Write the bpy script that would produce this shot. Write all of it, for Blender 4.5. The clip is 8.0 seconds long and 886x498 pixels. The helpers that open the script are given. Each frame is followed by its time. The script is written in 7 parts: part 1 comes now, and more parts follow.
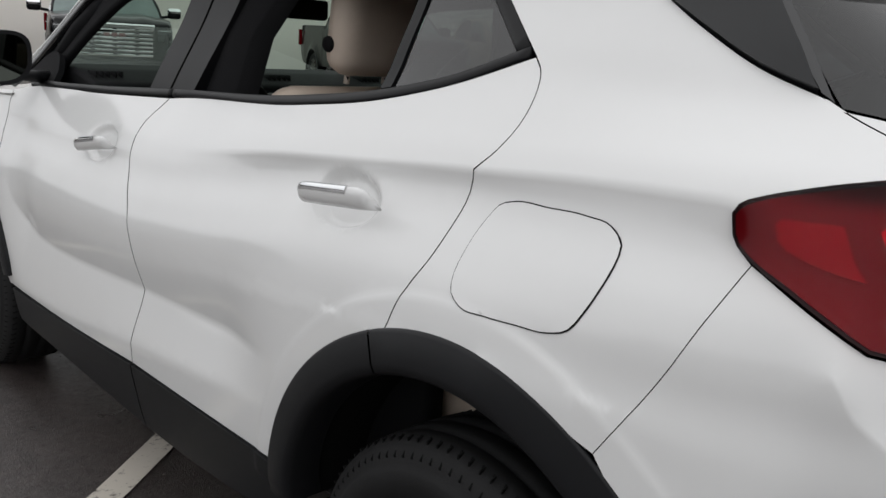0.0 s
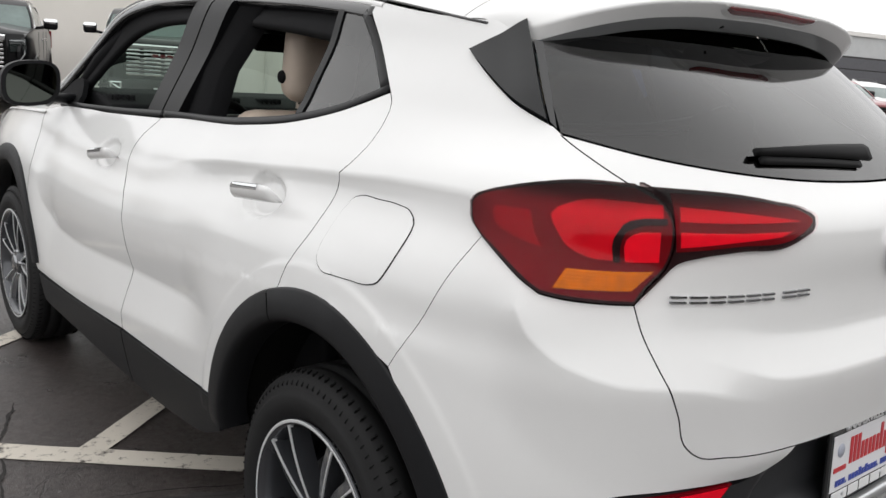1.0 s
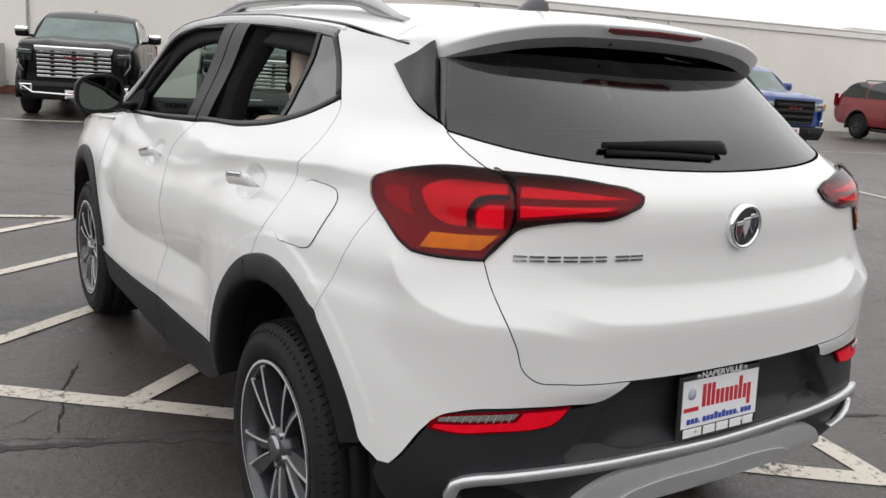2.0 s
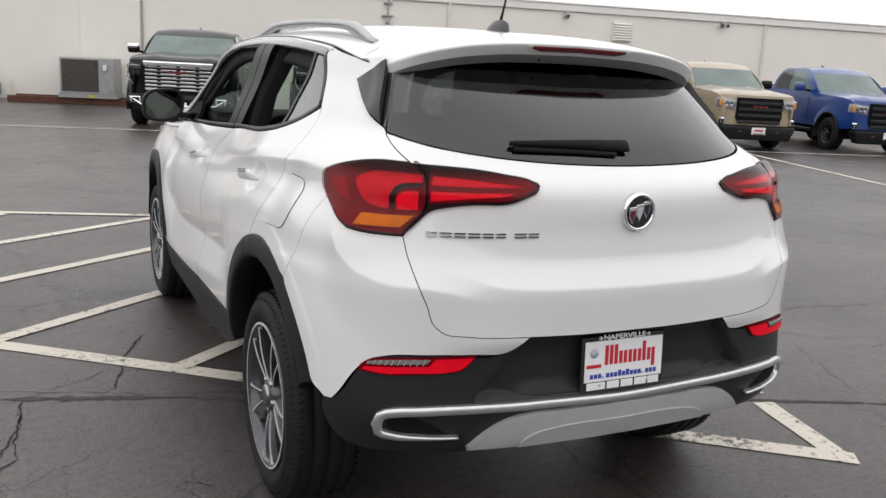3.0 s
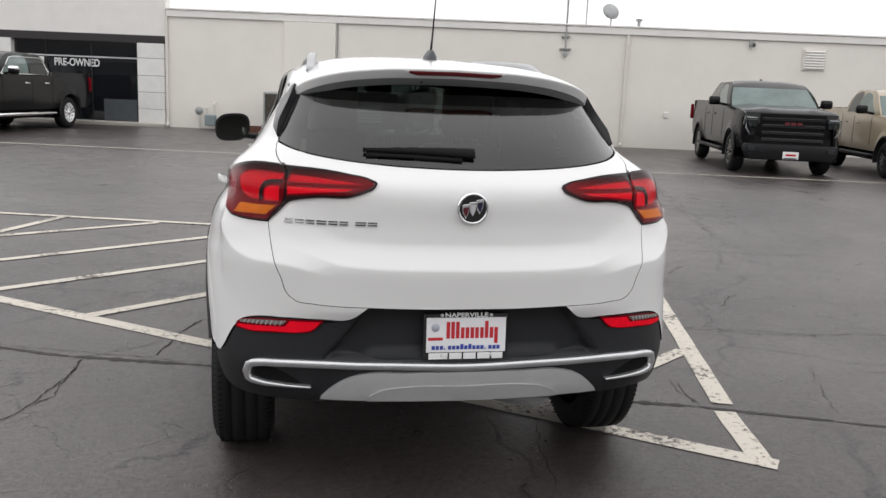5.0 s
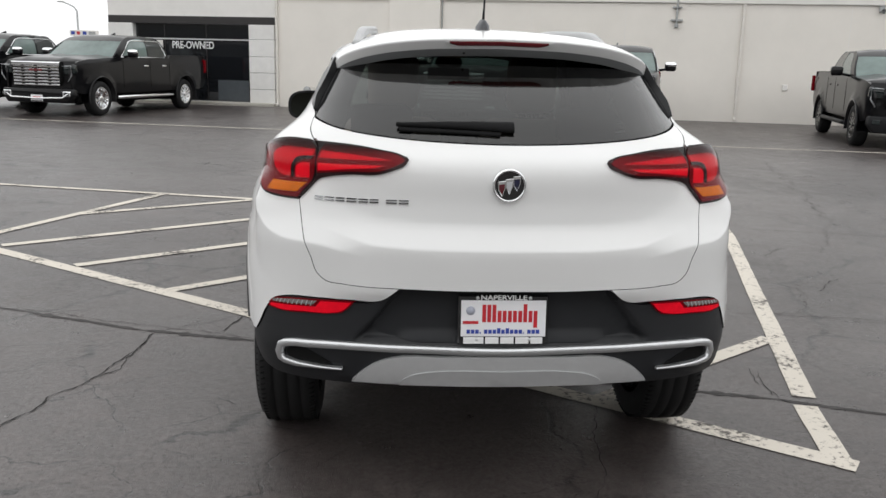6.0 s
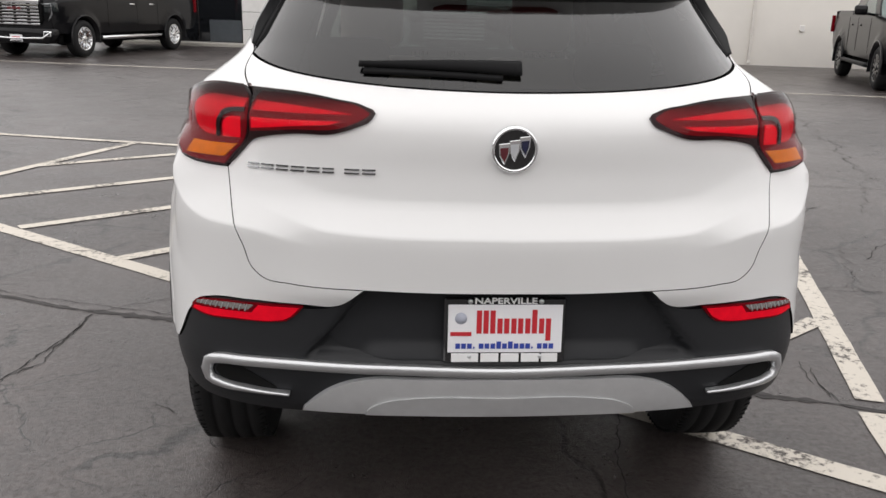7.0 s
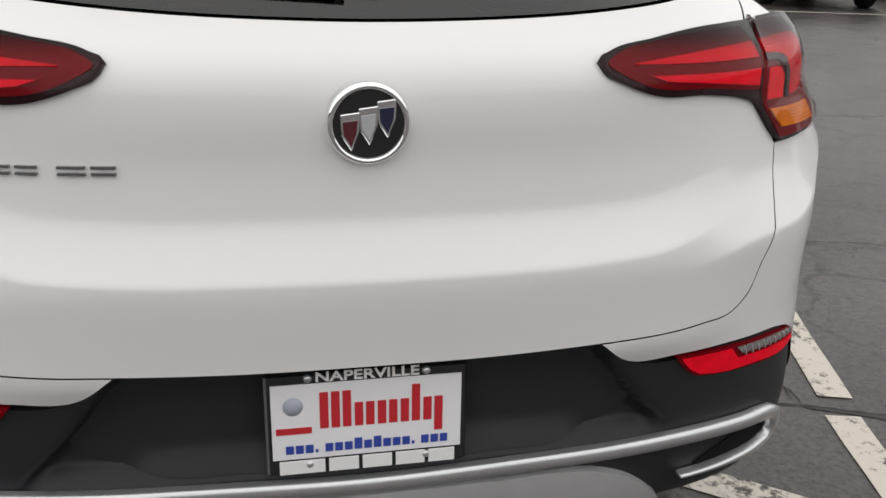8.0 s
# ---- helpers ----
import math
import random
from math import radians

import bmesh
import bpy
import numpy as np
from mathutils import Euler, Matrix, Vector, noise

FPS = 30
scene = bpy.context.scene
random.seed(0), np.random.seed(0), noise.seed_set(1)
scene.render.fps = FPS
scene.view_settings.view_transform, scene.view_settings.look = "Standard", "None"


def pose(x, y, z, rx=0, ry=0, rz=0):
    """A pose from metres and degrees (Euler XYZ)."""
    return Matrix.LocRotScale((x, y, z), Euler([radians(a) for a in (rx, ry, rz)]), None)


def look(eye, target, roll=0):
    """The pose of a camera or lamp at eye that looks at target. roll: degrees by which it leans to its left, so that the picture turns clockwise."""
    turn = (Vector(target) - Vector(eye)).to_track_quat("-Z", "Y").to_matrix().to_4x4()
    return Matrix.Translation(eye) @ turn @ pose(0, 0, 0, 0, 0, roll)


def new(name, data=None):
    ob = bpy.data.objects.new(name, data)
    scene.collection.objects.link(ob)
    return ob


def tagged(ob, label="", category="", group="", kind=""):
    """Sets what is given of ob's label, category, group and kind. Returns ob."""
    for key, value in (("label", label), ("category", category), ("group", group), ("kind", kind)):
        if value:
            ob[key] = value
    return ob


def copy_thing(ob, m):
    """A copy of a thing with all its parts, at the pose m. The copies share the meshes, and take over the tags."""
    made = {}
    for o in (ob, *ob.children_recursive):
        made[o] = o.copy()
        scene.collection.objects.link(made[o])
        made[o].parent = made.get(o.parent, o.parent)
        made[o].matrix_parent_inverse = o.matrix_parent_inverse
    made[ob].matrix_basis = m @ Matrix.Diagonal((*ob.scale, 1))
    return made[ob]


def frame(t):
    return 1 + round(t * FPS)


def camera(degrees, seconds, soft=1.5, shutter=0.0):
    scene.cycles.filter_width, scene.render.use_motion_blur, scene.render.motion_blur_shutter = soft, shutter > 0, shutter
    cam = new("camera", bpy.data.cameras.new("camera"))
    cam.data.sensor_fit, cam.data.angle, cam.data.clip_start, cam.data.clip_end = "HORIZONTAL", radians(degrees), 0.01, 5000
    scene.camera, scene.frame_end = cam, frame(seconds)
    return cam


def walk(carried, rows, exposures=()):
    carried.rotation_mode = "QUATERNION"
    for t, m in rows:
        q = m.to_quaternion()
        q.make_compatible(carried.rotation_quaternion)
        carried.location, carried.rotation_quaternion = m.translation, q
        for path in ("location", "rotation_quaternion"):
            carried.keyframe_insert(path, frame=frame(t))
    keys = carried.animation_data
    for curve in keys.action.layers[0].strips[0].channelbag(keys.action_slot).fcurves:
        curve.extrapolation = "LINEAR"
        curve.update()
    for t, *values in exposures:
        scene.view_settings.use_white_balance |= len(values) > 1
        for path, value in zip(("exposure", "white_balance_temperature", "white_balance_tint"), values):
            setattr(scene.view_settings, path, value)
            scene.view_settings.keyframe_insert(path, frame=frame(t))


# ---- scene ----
cam = camera(54.9, 8.0)
PATH = [
    (0, (-1.703, 0.006, 1.324), (-0.374, 1.422, 0.847), 3.7),
    (0.5, (-1.732, -0.314, 1.353), (-0.43, 1.138, 0.91), 4.2),
    (1, (-1.764, -0.6, 1.386), (-0.512, 0.897, 0.951), 4.3),
    (1.5, (-1.751, -0.883, 1.412), (-0.57, 0.671, 0.976), 4.2),
    (2.8, (-1.577, -1.685, 1.451), (-0.681, 0.053, 1.033), 3.3),
    (3, (-1.543, -1.798, 1.465), (-0.678, -0.045, 1.043), 3.1),
    (3.5, (-1.381, -2.075, 1.469), (-0.638, -0.264, 1.057), 2.7),
    (4, (-1.206, -2.32, 1.488), (-0.58, -0.46, 1.102), 2.4),
    (4.2, (-1.126, -2.427, 1.478), (-0.532, -0.554, 1.104), 2.4),
    (5.3, (-0.535, -2.648, 1.479), (-0.224, -0.709, 1.099), 2.3),
    (5.5, (-0.477, -2.642, 1.479), (-0.232, -0.696, 1.09), 2.1),
    (6, (-0.405, -2.545, 1.466), (-0.257, -0.597, 1.036), 1.4),
    (6.5, (-0.37, -2.219, 1.44), (-0.243, -0.283, 0.954), 1.3),
    (7, (-0.3, -1.816, 1.407), (-0.157, 0.1, 0.851), 1.5),
    (7.5, (-0.237, -1.375, 1.385), (-0.014, 0.495, 0.713), 1.6),
    (8, (-0.128, -0.979, 1.338), (0.264, 0.844, 0.613), 1.8),
]
walk(cam, [(t, look(eye, target, roll)) for t, eye, target, roll in PATH],
     exposures=[(0, -0.16, 6400, 10), (0.5, 0.08, 6450, 10), (1, 0.22, 6500, 10), (1.5, 0.20, 6500, 10), (3, 0.24, 6500, 11), (4, 0.24, 6500, 11), (5.5, 0.19, 6450, 10), (6.2, 0.21, 6450, 9), (7, 0.30, 6600, 12), (7.5, 0.24, 6550, 11), (8, 0.06, 6600, 10)])

# ---- world: overcast sky, about twice as bright overhead as at the horizon, with a very soft sun ----
world = bpy.data.worlds.new("overcast")
scene.world = world
world.use_nodes = True
wn, wl = world.node_tree.nodes, world.node_tree.links
wn.clear()
w_out, w_bg, w_sky = wn.new("ShaderNodeOutputWorld"), wn.new("ShaderNodeBackground"), wn.new("ShaderNodeTexSky")
w_sky.sky_type, w_sky.sun_disc = "NISHITA", False
w_sky.sun_elevation, w_sky.sun_rotation = radians(52), radians(205)
w_mix, w_hsv = wn.new("ShaderNodeMix"), wn.new("ShaderNodeHueSaturation")
w_hsv.inputs["Saturation"].default_value = 0.10
w_hsv.inputs["Value"].default_value = 0.75
w_mix.data_type, w_mix.blend_type = "RGBA", "MIX"
w_mix.inputs[0].default_value = 0.85
w_co, w_sep, w_ramp, w_scale = wn.new("ShaderNodeTexCoord"), wn.new("ShaderNodeSeparateXYZ"), wn.new("ShaderNodeMapRange"), wn.new("ShaderNodeVectorMath")
w_ramp.inputs["From Min"].default_value, w_ramp.inputs["From Max"].default_value = 0.0, 1.0
w_ramp.inputs["To Min"].default_value, w_ramp.inputs["To Max"].default_value = 0.99, 1.10
w_scale.operation = "SCALE"
w_scale.inputs[0].default_value = (9.6, 9.6, 9.65)
wl.new(w_co.outputs["Generated"], w_sep.inputs[0]), wl.new(w_sep.outputs["Z"], w_ramp.inputs["Value"])
wl.new(w_ramp.outputs[0], w_scale.inputs["Scale"]), wl.new(w_scale.outputs[0], w_mix.inputs[7])
wl.new(w_sky.outputs["Color"], w_hsv.inputs["Color"])
wl.new(w_hsv.outputs["Color"], w_mix.inputs[6])
wl.new(w_mix.outputs[2], w_bg.inputs["Color"])
w_bg.inputs["Strength"].default_value = 0.115
wl.new(w_bg.outputs[0], w_out.inputs["Surface"])

sun = new("sun", bpy.data.lights.new("sun", "SUN"))
sun.data.energy, sun.data.angle, sun.data.color = 0.55, radians(176), (1.0, 0.97, 0.93)
sun.matrix_world = look((0, 0, 30), (4, 10, 0))
scene.view_settings.exposure = 0.0

# ---- materials ----
def mat(name, color, rough=0.5, metal=0.0, vary=0.0, scale=6.0, bump=0.0, bump_scale=60.0, coat=0.0, spec=0.5, rough_vary=0.0, random_vary=0.0, coat_rough=0.07):
    """A surface with large stains (vary, scale) and fine grain (bump, bump_scale)."""
    m = bpy.data.materials.new(name)
    m.use_nodes = True
    n, l = m.node_tree.nodes, m.node_tree.links
    p = n["Principled BSDF"]
    p.inputs["Base Color"].default_value = (*color, 1)
    p.inputs["Roughness"].default_value, p.inputs["Metallic"].default_value = rough, metal
    p.inputs["Coat Weight"].default_value, p.inputs["Coat Roughness"].default_value = coat, coat_rough
    p.inputs["Specular IOR Level"].default_value = spec
    co = n.new("ShaderNodeTexCoord")
    if vary or rough_vary or random_vary:
        t = n.new("ShaderNodeTexNoise")
        t.inputs["Scale"].default_value, t.inputs["Detail"].default_value, t.inputs["Roughness"].default_value = scale, 7, 0.62
        l.new(co.outputs["Object"], t.inputs["Vector"])
        r = n.new("ShaderNodeMapRange")
        r.inputs["From Min"].default_value, r.inputs["From Max"].default_value = 0.3, 0.7
        r.inputs["To Min"].default_value, r.inputs["To Max"].default_value = 1 - vary, 1 + vary
        l.new(t.outputs["Fac"], r.inputs["Value"])
        mul = n.new("ShaderNodeVectorMath")
        mul.operation = "SCALE"
        mul.inputs[0].default_value = color
        l.new(r.outputs[0], mul.inputs["Scale"])
        src = mul.outputs[0]
        if random_vary:
            info, rr = n.new("ShaderNodeObjectInfo"), n.new("ShaderNodeMapRange")
            rr.inputs["To Min"].default_value, rr.inputs["To Max"].default_value = 1 - random_vary, 1 + random_vary
            l.new(info.outputs["Random"], rr.inputs["Value"])
            m2 = n.new("ShaderNodeVectorMath")
            m2.operation = "SCALE"
            l.new(src, m2.inputs[0]), l.new(rr.outputs[0], m2.inputs["Scale"])
            src = m2.outputs[0]
        l.new(src, p.inputs["Base Color"])
        if rough_vary:
            q = n.new("ShaderNodeMapRange")
            q.inputs["From Min"].default_value, q.inputs["From Max"].default_value = 0.3, 0.7
            q.inputs["To Min"].default_value, q.inputs["To Max"].default_value = rough - rough_vary, rough + rough_vary
            l.new(t.outputs["Fac"], q.inputs["Value"]), l.new(q.outputs[0], p.inputs["Roughness"])
    if bump:
        g, b = n.new("ShaderNodeTexNoise"), n.new("ShaderNodeBump")
        g.inputs["Scale"].default_value, g.inputs["Detail"].default_value = bump_scale, 5
        b.inputs["Strength"].default_value, b.inputs["Distance"].default_value = bump, 0.01
        l.new(co.outputs["Object"], g.inputs["Vector"]), l.new(g.outputs["Fac"], b.inputs["Height"]), l.new(b.outputs[0], p.inputs["Normal"])
    return m


def glass(name, tint, gloss=0.04, head_on=0.05, power=3.5):
    """A thin tinted pane: what is behind it shows through the tint; it mirrors a share head-on and more at a slant."""
    m = bpy.data.materials.new(name)
    m.use_nodes = True
    n, l = m.node_tree.nodes, m.node_tree.links
    n.remove(n["Principled BSDF"])
    tr, gl, mx, lw = n.new("ShaderNodeBsdfTransparent"), n.new("ShaderNodeBsdfGlossy"), n.new("ShaderNodeMixShader"), n.new("ShaderNodeLayerWeight")
    tr.inputs["Color"].default_value = (*tint, 1)
    gl.inputs["Roughness"].default_value = gloss
    lw.inputs["Blend"].default_value = 0.5
    p5, sc = n.new("ShaderNodeMath"), n.new("ShaderNodeMath")
    p5.operation, sc.operation = "POWER", "MULTIPLY_ADD"
    p5.inputs[1].default_value, sc.inputs[1].default_value, sc.inputs[2].default_value = power, 1 - head_on, head_on
    l.new(lw.outputs["Facing"], p5.inputs[0]), l.new(p5.outputs[0], sc.inputs[0]), l.new(sc.outputs[0], mx.inputs[0])
    l.new(tr.outputs[0], mx.inputs[1]), l.new(gl.outputs[0], mx.inputs[2])
    l.new(mx.outputs[0], n["Material Output"].inputs["Surface"])
    return m


def glowing(name, color, strength):
    m = mat(name, color, 0.4)
    p = m.node_tree.nodes["Principled BSDF"]
    p.inputs["Emission Color"].default_value, p.inputs["Emission Strength"].default_value = (*color, 1), strength
    return m


WHITE_PAINT = mat("white_pearl_paint", (0.755, 0.755, 0.75), 0.45, coat=1.0, coat_rough=0.11, vary=0.012, scale=3, spec=0.3)
BLACK_PLASTIC = mat("black_grained_plastic", (0.0075, 0.0079, 0.0092), 0.48, spec=0.26, vary=0.12, scale=8, bump=0.12, bump_scale=900)
# the same black plastic, paler: sky sheen on the tail put into its colour
BUMPER_PLASTIC = mat("black_plastic_with_sky_sheen", (0.0145, 0.0152, 0.0172), 0.46, spec=0.34, vary=0.1, scale=8, bump=0.08, bump_scale=900)
RECESS_PLASTIC = mat("dark_smooth_plastic", (0.021, 0.0218, 0.024), 0.45, spec=0.22, vary=0.1, scale=5, bump=0.05, bump_scale=700)
GLOSS_BLACK = mat("gloss_black_trim", (0.012, 0.012, 0.013), 0.12, coat=0.6, vary=0.1)
GREY_TRIM = mat("grey_gloss_pillar_trim", (0.011, 0.0115, 0.0125), 0.28, coat=0.14, spec=0.36, vary=0.08)
PILLAR_BLACK = mat("satin_black_pillar_trim", (0.006, 0.0062, 0.007), 0.38, spec=0.2, vary=0.08)
DARK = mat("dark_inner_metal_and_gap_shade", (0.006, 0.006, 0.006), 0.9, vary=0.2, spec=0.15)
RUBBER = mat("tyre_rubber", (0.010, 0.010, 0.0105), 0.7, spec=0.3, vary=0.2, scale=10, bump=0.15, bump_scale=300)
CHROME = mat("chrome", (0.86, 0.87, 0.88), 0.07, 1.0, vary=0.02)
SATIN = mat("satin_silver", (0.62, 0.63, 0.64), 0.3, 0.85, vary=0.04, scale=20)
SILVER_PLASTIC = mat("silver_painted_plastic", (0.52, 0.525, 0.53), 0.38, 0.35, vary=0.04, scale=30, coat=0.2)
RIM_GREY = mat("dark_grey_rim_paint", (0.075, 0.078, 0.086), 0.24, 0.55, vary=0.08, coat=0.5)
RIM_BRIGHT = mat("machined_rim_face", (0.80, 0.81, 0.82), 0.42, 0.6, vary=0.04, scale=30)
RED_LENS = mat("red_lamp_lens", (0.56, 0.004, 0.014), 0.35, vary=0.12, scale=25, spec=0.05)
DARK_RED_LENS = mat("dark_red_lamp_lens", (0.15, 0.002, 0.006), 0.3, vary=0.10, spec=0.05)
SMOKED_LENS = mat("smoked_red_lens_edge", (0.014, 0.004, 0.005), 0.25, coat=0.10, vary=0.08, spec=0.14)
MID_RED_LENS = mat("mid_red_lamp_lens", (0.28, 0.003, 0.009), 0.35, vary=0.1, scale=25, spec=0.05)
WIPER_BLACK = mat("matt_black_wiper", (0.006, 0.006, 0.0065), 0.6, vary=0.1, spec=0.15)
BRIGHT_RED = mat("bright_red_light_guide", (0.82, 0.006, 0.022), 0.35, vary=0.10, scale=40, spec=0.05)
AMBER_LENS = mat("amber_lamp_lens", (0.66, 0.20, 0.006), 0.35, vary=0.2, scale=60, spec=0.05)
CLEAR_LENS = mat("clear_ribbed_lens", (0.20, 0.19, 0.18), 0.25, coat=0.6, vary=0.2, scale=60)


def lens_cover():
    """A thin clear lamp cover whose dye turns smoky towards the top and the front end."""
    m = glass("smoked_lamp_cover", (0.9, 0.75, 0.75), 0.02, 0.014, 5.5)
    n, l = m.node_tree.nodes, m.node_tree.links
    co, xyz, top, end, mx, col = n.new("ShaderNodeTexCoord"), n.new("ShaderNodeSeparateXYZ"), n.new("ShaderNodeMapRange"), n.new("ShaderNodeMapRange"), n.new("ShaderNodeMath"), n.new("ShaderNodeMix")
    for r, a, b, k in ((top, 1.166, 1.200, 1.0), (end, 0.43, 0.53, 0.9)):
        r.interpolation_type = "SMOOTHSTEP"
        r.inputs["From Min"].default_value, r.inputs["From Max"].default_value, r.inputs["To Max"].default_value = a, b, k
    mx.operation, col.data_type = "MAXIMUM", "RGBA"
    col.inputs[6].default_value, col.inputs[7].default_value = (1.0, 0.93, 0.93, 1), (0.28, 0.22, 0.22, 1)
    l.new(co.outputs["Object"], xyz.inputs[0]), l.new(xyz.outputs["Z"], top.inputs["Value"]), l.new(xyz.outputs["Y"], end.inputs["Value"])
    l.new(top.outputs[0], mx.inputs[0]), l.new(end.outputs[0], mx.inputs[1]), l.new(mx.outputs[0], col.inputs[0])
    l.new(col.outputs[2], n["Transparent BSDF"].inputs["Color"])
    return m


LENS_COVER = lens_cover()
REAR_GLASS = glass("privacy_glass", (0.11, 0.12, 0.122), 0.03, 0.078)
CLEAR_GLASS = glass("green_tinted_glass", (0.55, 0.66, 0.59), 0.01, 0.04)
SEAT_LEATHER = mat("beige_leather", (0.62, 0.52, 0.43), 0.5, vary=0.06, scale=9, bump=0.1, bump_scale=400)
INTERIOR_BLACK = mat("black_interior_plastic", (0.008, 0.008, 0.009), 0.7, vary=0.15, spec=0.12, bump=0.1, bump_scale=500)
HEADLINER = mat("grey_headliner_cloth", (0.36, 0.335, 0.31), 0.9, vary=0.06, bump=0.2, bump_scale=600)
# dark olive tint stands in for the surroundings the mirror reflects
MIRROR_GLASS = mat("mirror_with_dark_reflection", (0.065, 0.072, 0.064), 0.03, 1.0, vary=0.02)
DARK_CHROME = mat("dark_chrome", (0.30, 0.305, 0.315), 0.16, 1.0, vary=0.05)

# ---- the car's body as one smooth surface: u runs round the plan (radians at the back, then metres along the side), z up ----
from mathutils import geometry

YC = 0.9


def curve1(x, pts):
    """Smooth curve through (x, y) pairs (monotone cubic)."""
    n = len(pts)
    if x <= pts[0][0]:
        return pts[0][1]
    if x >= pts[-1][0]:
        return pts[-1][1]
    i = 0
    while x > pts[i + 1][0]:
        i += 1

    def slope(k):
        if k <= 0 or k >= n - 1:
            k = min(max(k, 1), n - 1)
            return (pts[k][1] - pts[k - 1][1]) / (pts[k][0] - pts[k - 1][0])
        a = (pts[k][1] - pts[k - 1][1]) / (pts[k][0] - pts[k - 1][0])
        b = (pts[k + 1][1] - pts[k][1]) / (pts[k + 1][0] - pts[k][0])
        return 0.0 if a * b <= 0 else 2 * a * b / (a + b)

    (x0, y0), (x1, y1) = pts[i], pts[i + 1]
    h = x1 - x0
    t = (x - x0) / h
    m0, m1 = slope(i) * h, slope(i + 1) * h
    return (2 * t**3 - 3 * t**2 + 1) * y0 + (t**3 - 2 * t**2 + t) * m0 + (-2 * t**3 + 3 * t**2) * y1 + (t**3 - t**2) * m1


SIDE = [(0.20, 0.80), (0.30, 0.845), (0.45, 0.872), (0.55, 0.885), (0.75, 0.893), (0.86, 0.89), (0.96, 0.876), (1.03, 0.845), (1.10, 0.805), (1.13, 0.794),
        (1.17, 0.772), (1.205, 0.746), (1.28, 0.69), (1.32, 0.667), (1.41, 0.615), (1.50, 0.578), (1.56, 0.51)]
DROP = [(0.9, 0.0), (1.3, 0.03), (1.7, 0.10), (2.1, 0.15), (2.6, 0.16), (3.0, 0.14), (3.5, 0.09), (4.0, 0.10)]
REAR = [(0.20, 0.42), (0.34, 0.20), (0.40, 0.135), (0.45, 0.105), (0.55, 0.09), (0.66, 0.09), (0.74, 0.086), (0.80, 0.085), (0.87, 0.086), (0.92, 0.093), (0.97, 0.101),
        (1.03, 0.105), (1.09, 0.102), (1.14, 0.109), (1.162, 0.122), (1.18, 0.140), (1.205, 0.172), (1.27, 0.231), (1.34, 0.318), (1.40, 0.404), (1.45, 0.482), (1.50, 0.568), (1.56, 0.675)]
BOXY = [(0.20, 4.3), (0.5, 4.3), (0.68, 3.9), (0.85, 3.5), (1.08, 3.3), (1.17, 3.6), (1.22, 3.4), (1.28, 3.05), (1.46, 3.4), (1.56, 3.6)]
NOSE = [(2.9, 1.0), (3.5, 0.985), (3.9, 0.94), (4.2, 0.84), (4.33, 0.70), (4.40, 0.45), (4.42, 0.0)]


def half_width(y, z):
    return curve1(z + curve1(y, DROP) * min(1.0, max(0.0, (z - 0.30) / 0.4)) * min(1.0, max(0.0, (1.50 - z) / 0.36)), SIDE) * curve1(y, NOSE)


def surf(u, z):
    """A point of the body's skin; the sign of u is the side (positive: the car's left, -x)."""
    s, v = (1, u) if u >= 0 else (-1, -u)
    if v <= math.pi / 2:
        a, b, n = curve1(z, SIDE), YC - curve1(z, REAR), curve1(z, BOXY)
        sa, cb, p, q = math.sin(v) / a, max(math.cos(v), 1e-9) / b, n - 0.1, n + 0.45
        r = (sa**n + cb**n) ** (-1 / n)
        for _ in range(4):
            f1, f2 = (r * sa) ** p, (r * cb) ** q
            r -= (f1 + f2 - 1) * r / (p * f1 + q * f2)
        return -s * r * math.sin(v), YC - r * math.cos(v), z
    y = YC + v - math.pi / 2
    return -s * half_width(y, z), y, z


def uy(y, z):
    """The u at which the left flank has that y."""
    if y >= YC:
        return math.pi / 2 + y - YC
    a, b, n = curve1(z, SIDE), YC - curve1(z, REAR), curve1(z, BOXY)
    x = a * max(0.0, 1 - ((YC - y) / b) ** (n + 0.45)) ** (1 / (n - 0.1))
    return math.atan2(x, YC - y)


def ux(x, z):
    """The u at which the tail has that x (positive: left)."""
    a, b, n = curve1(z, SIDE), YC - curve1(z, REAR), curve1(z, BOXY)
    q = b * max(0.0, 1 - (abs(x) / a) ** (n - 0.1)) ** (1 / (n + 0.45))
    return math.copysign(math.atan2(abs(x), q), x)

# ---- building helpers ----
def part(name, bm, material, parent=None, label="", smooth=True, kind="", category="", group=""):
    """Links a bmesh as one mesh object under a thing or a part."""
    me = bpy.data.meshes.new(name)
    bm.normal_update()
    bm.to_mesh(me)
    bm.free()
    for f in me.polygons:
        f.use_smooth = smooth
    me.materials.append(material)
    ob = new(name, me)
    if parent:
        ob.parent = parent
    return tagged(ob, label, category, group, kind)


def thing(name, m, label, category, group=""):
    """An Empty at a thing's base."""
    ob = new(name)
    ob.matrix_basis = m
    ob.empty_display_size = 0.1
    return tagged(ob, label, category, group)


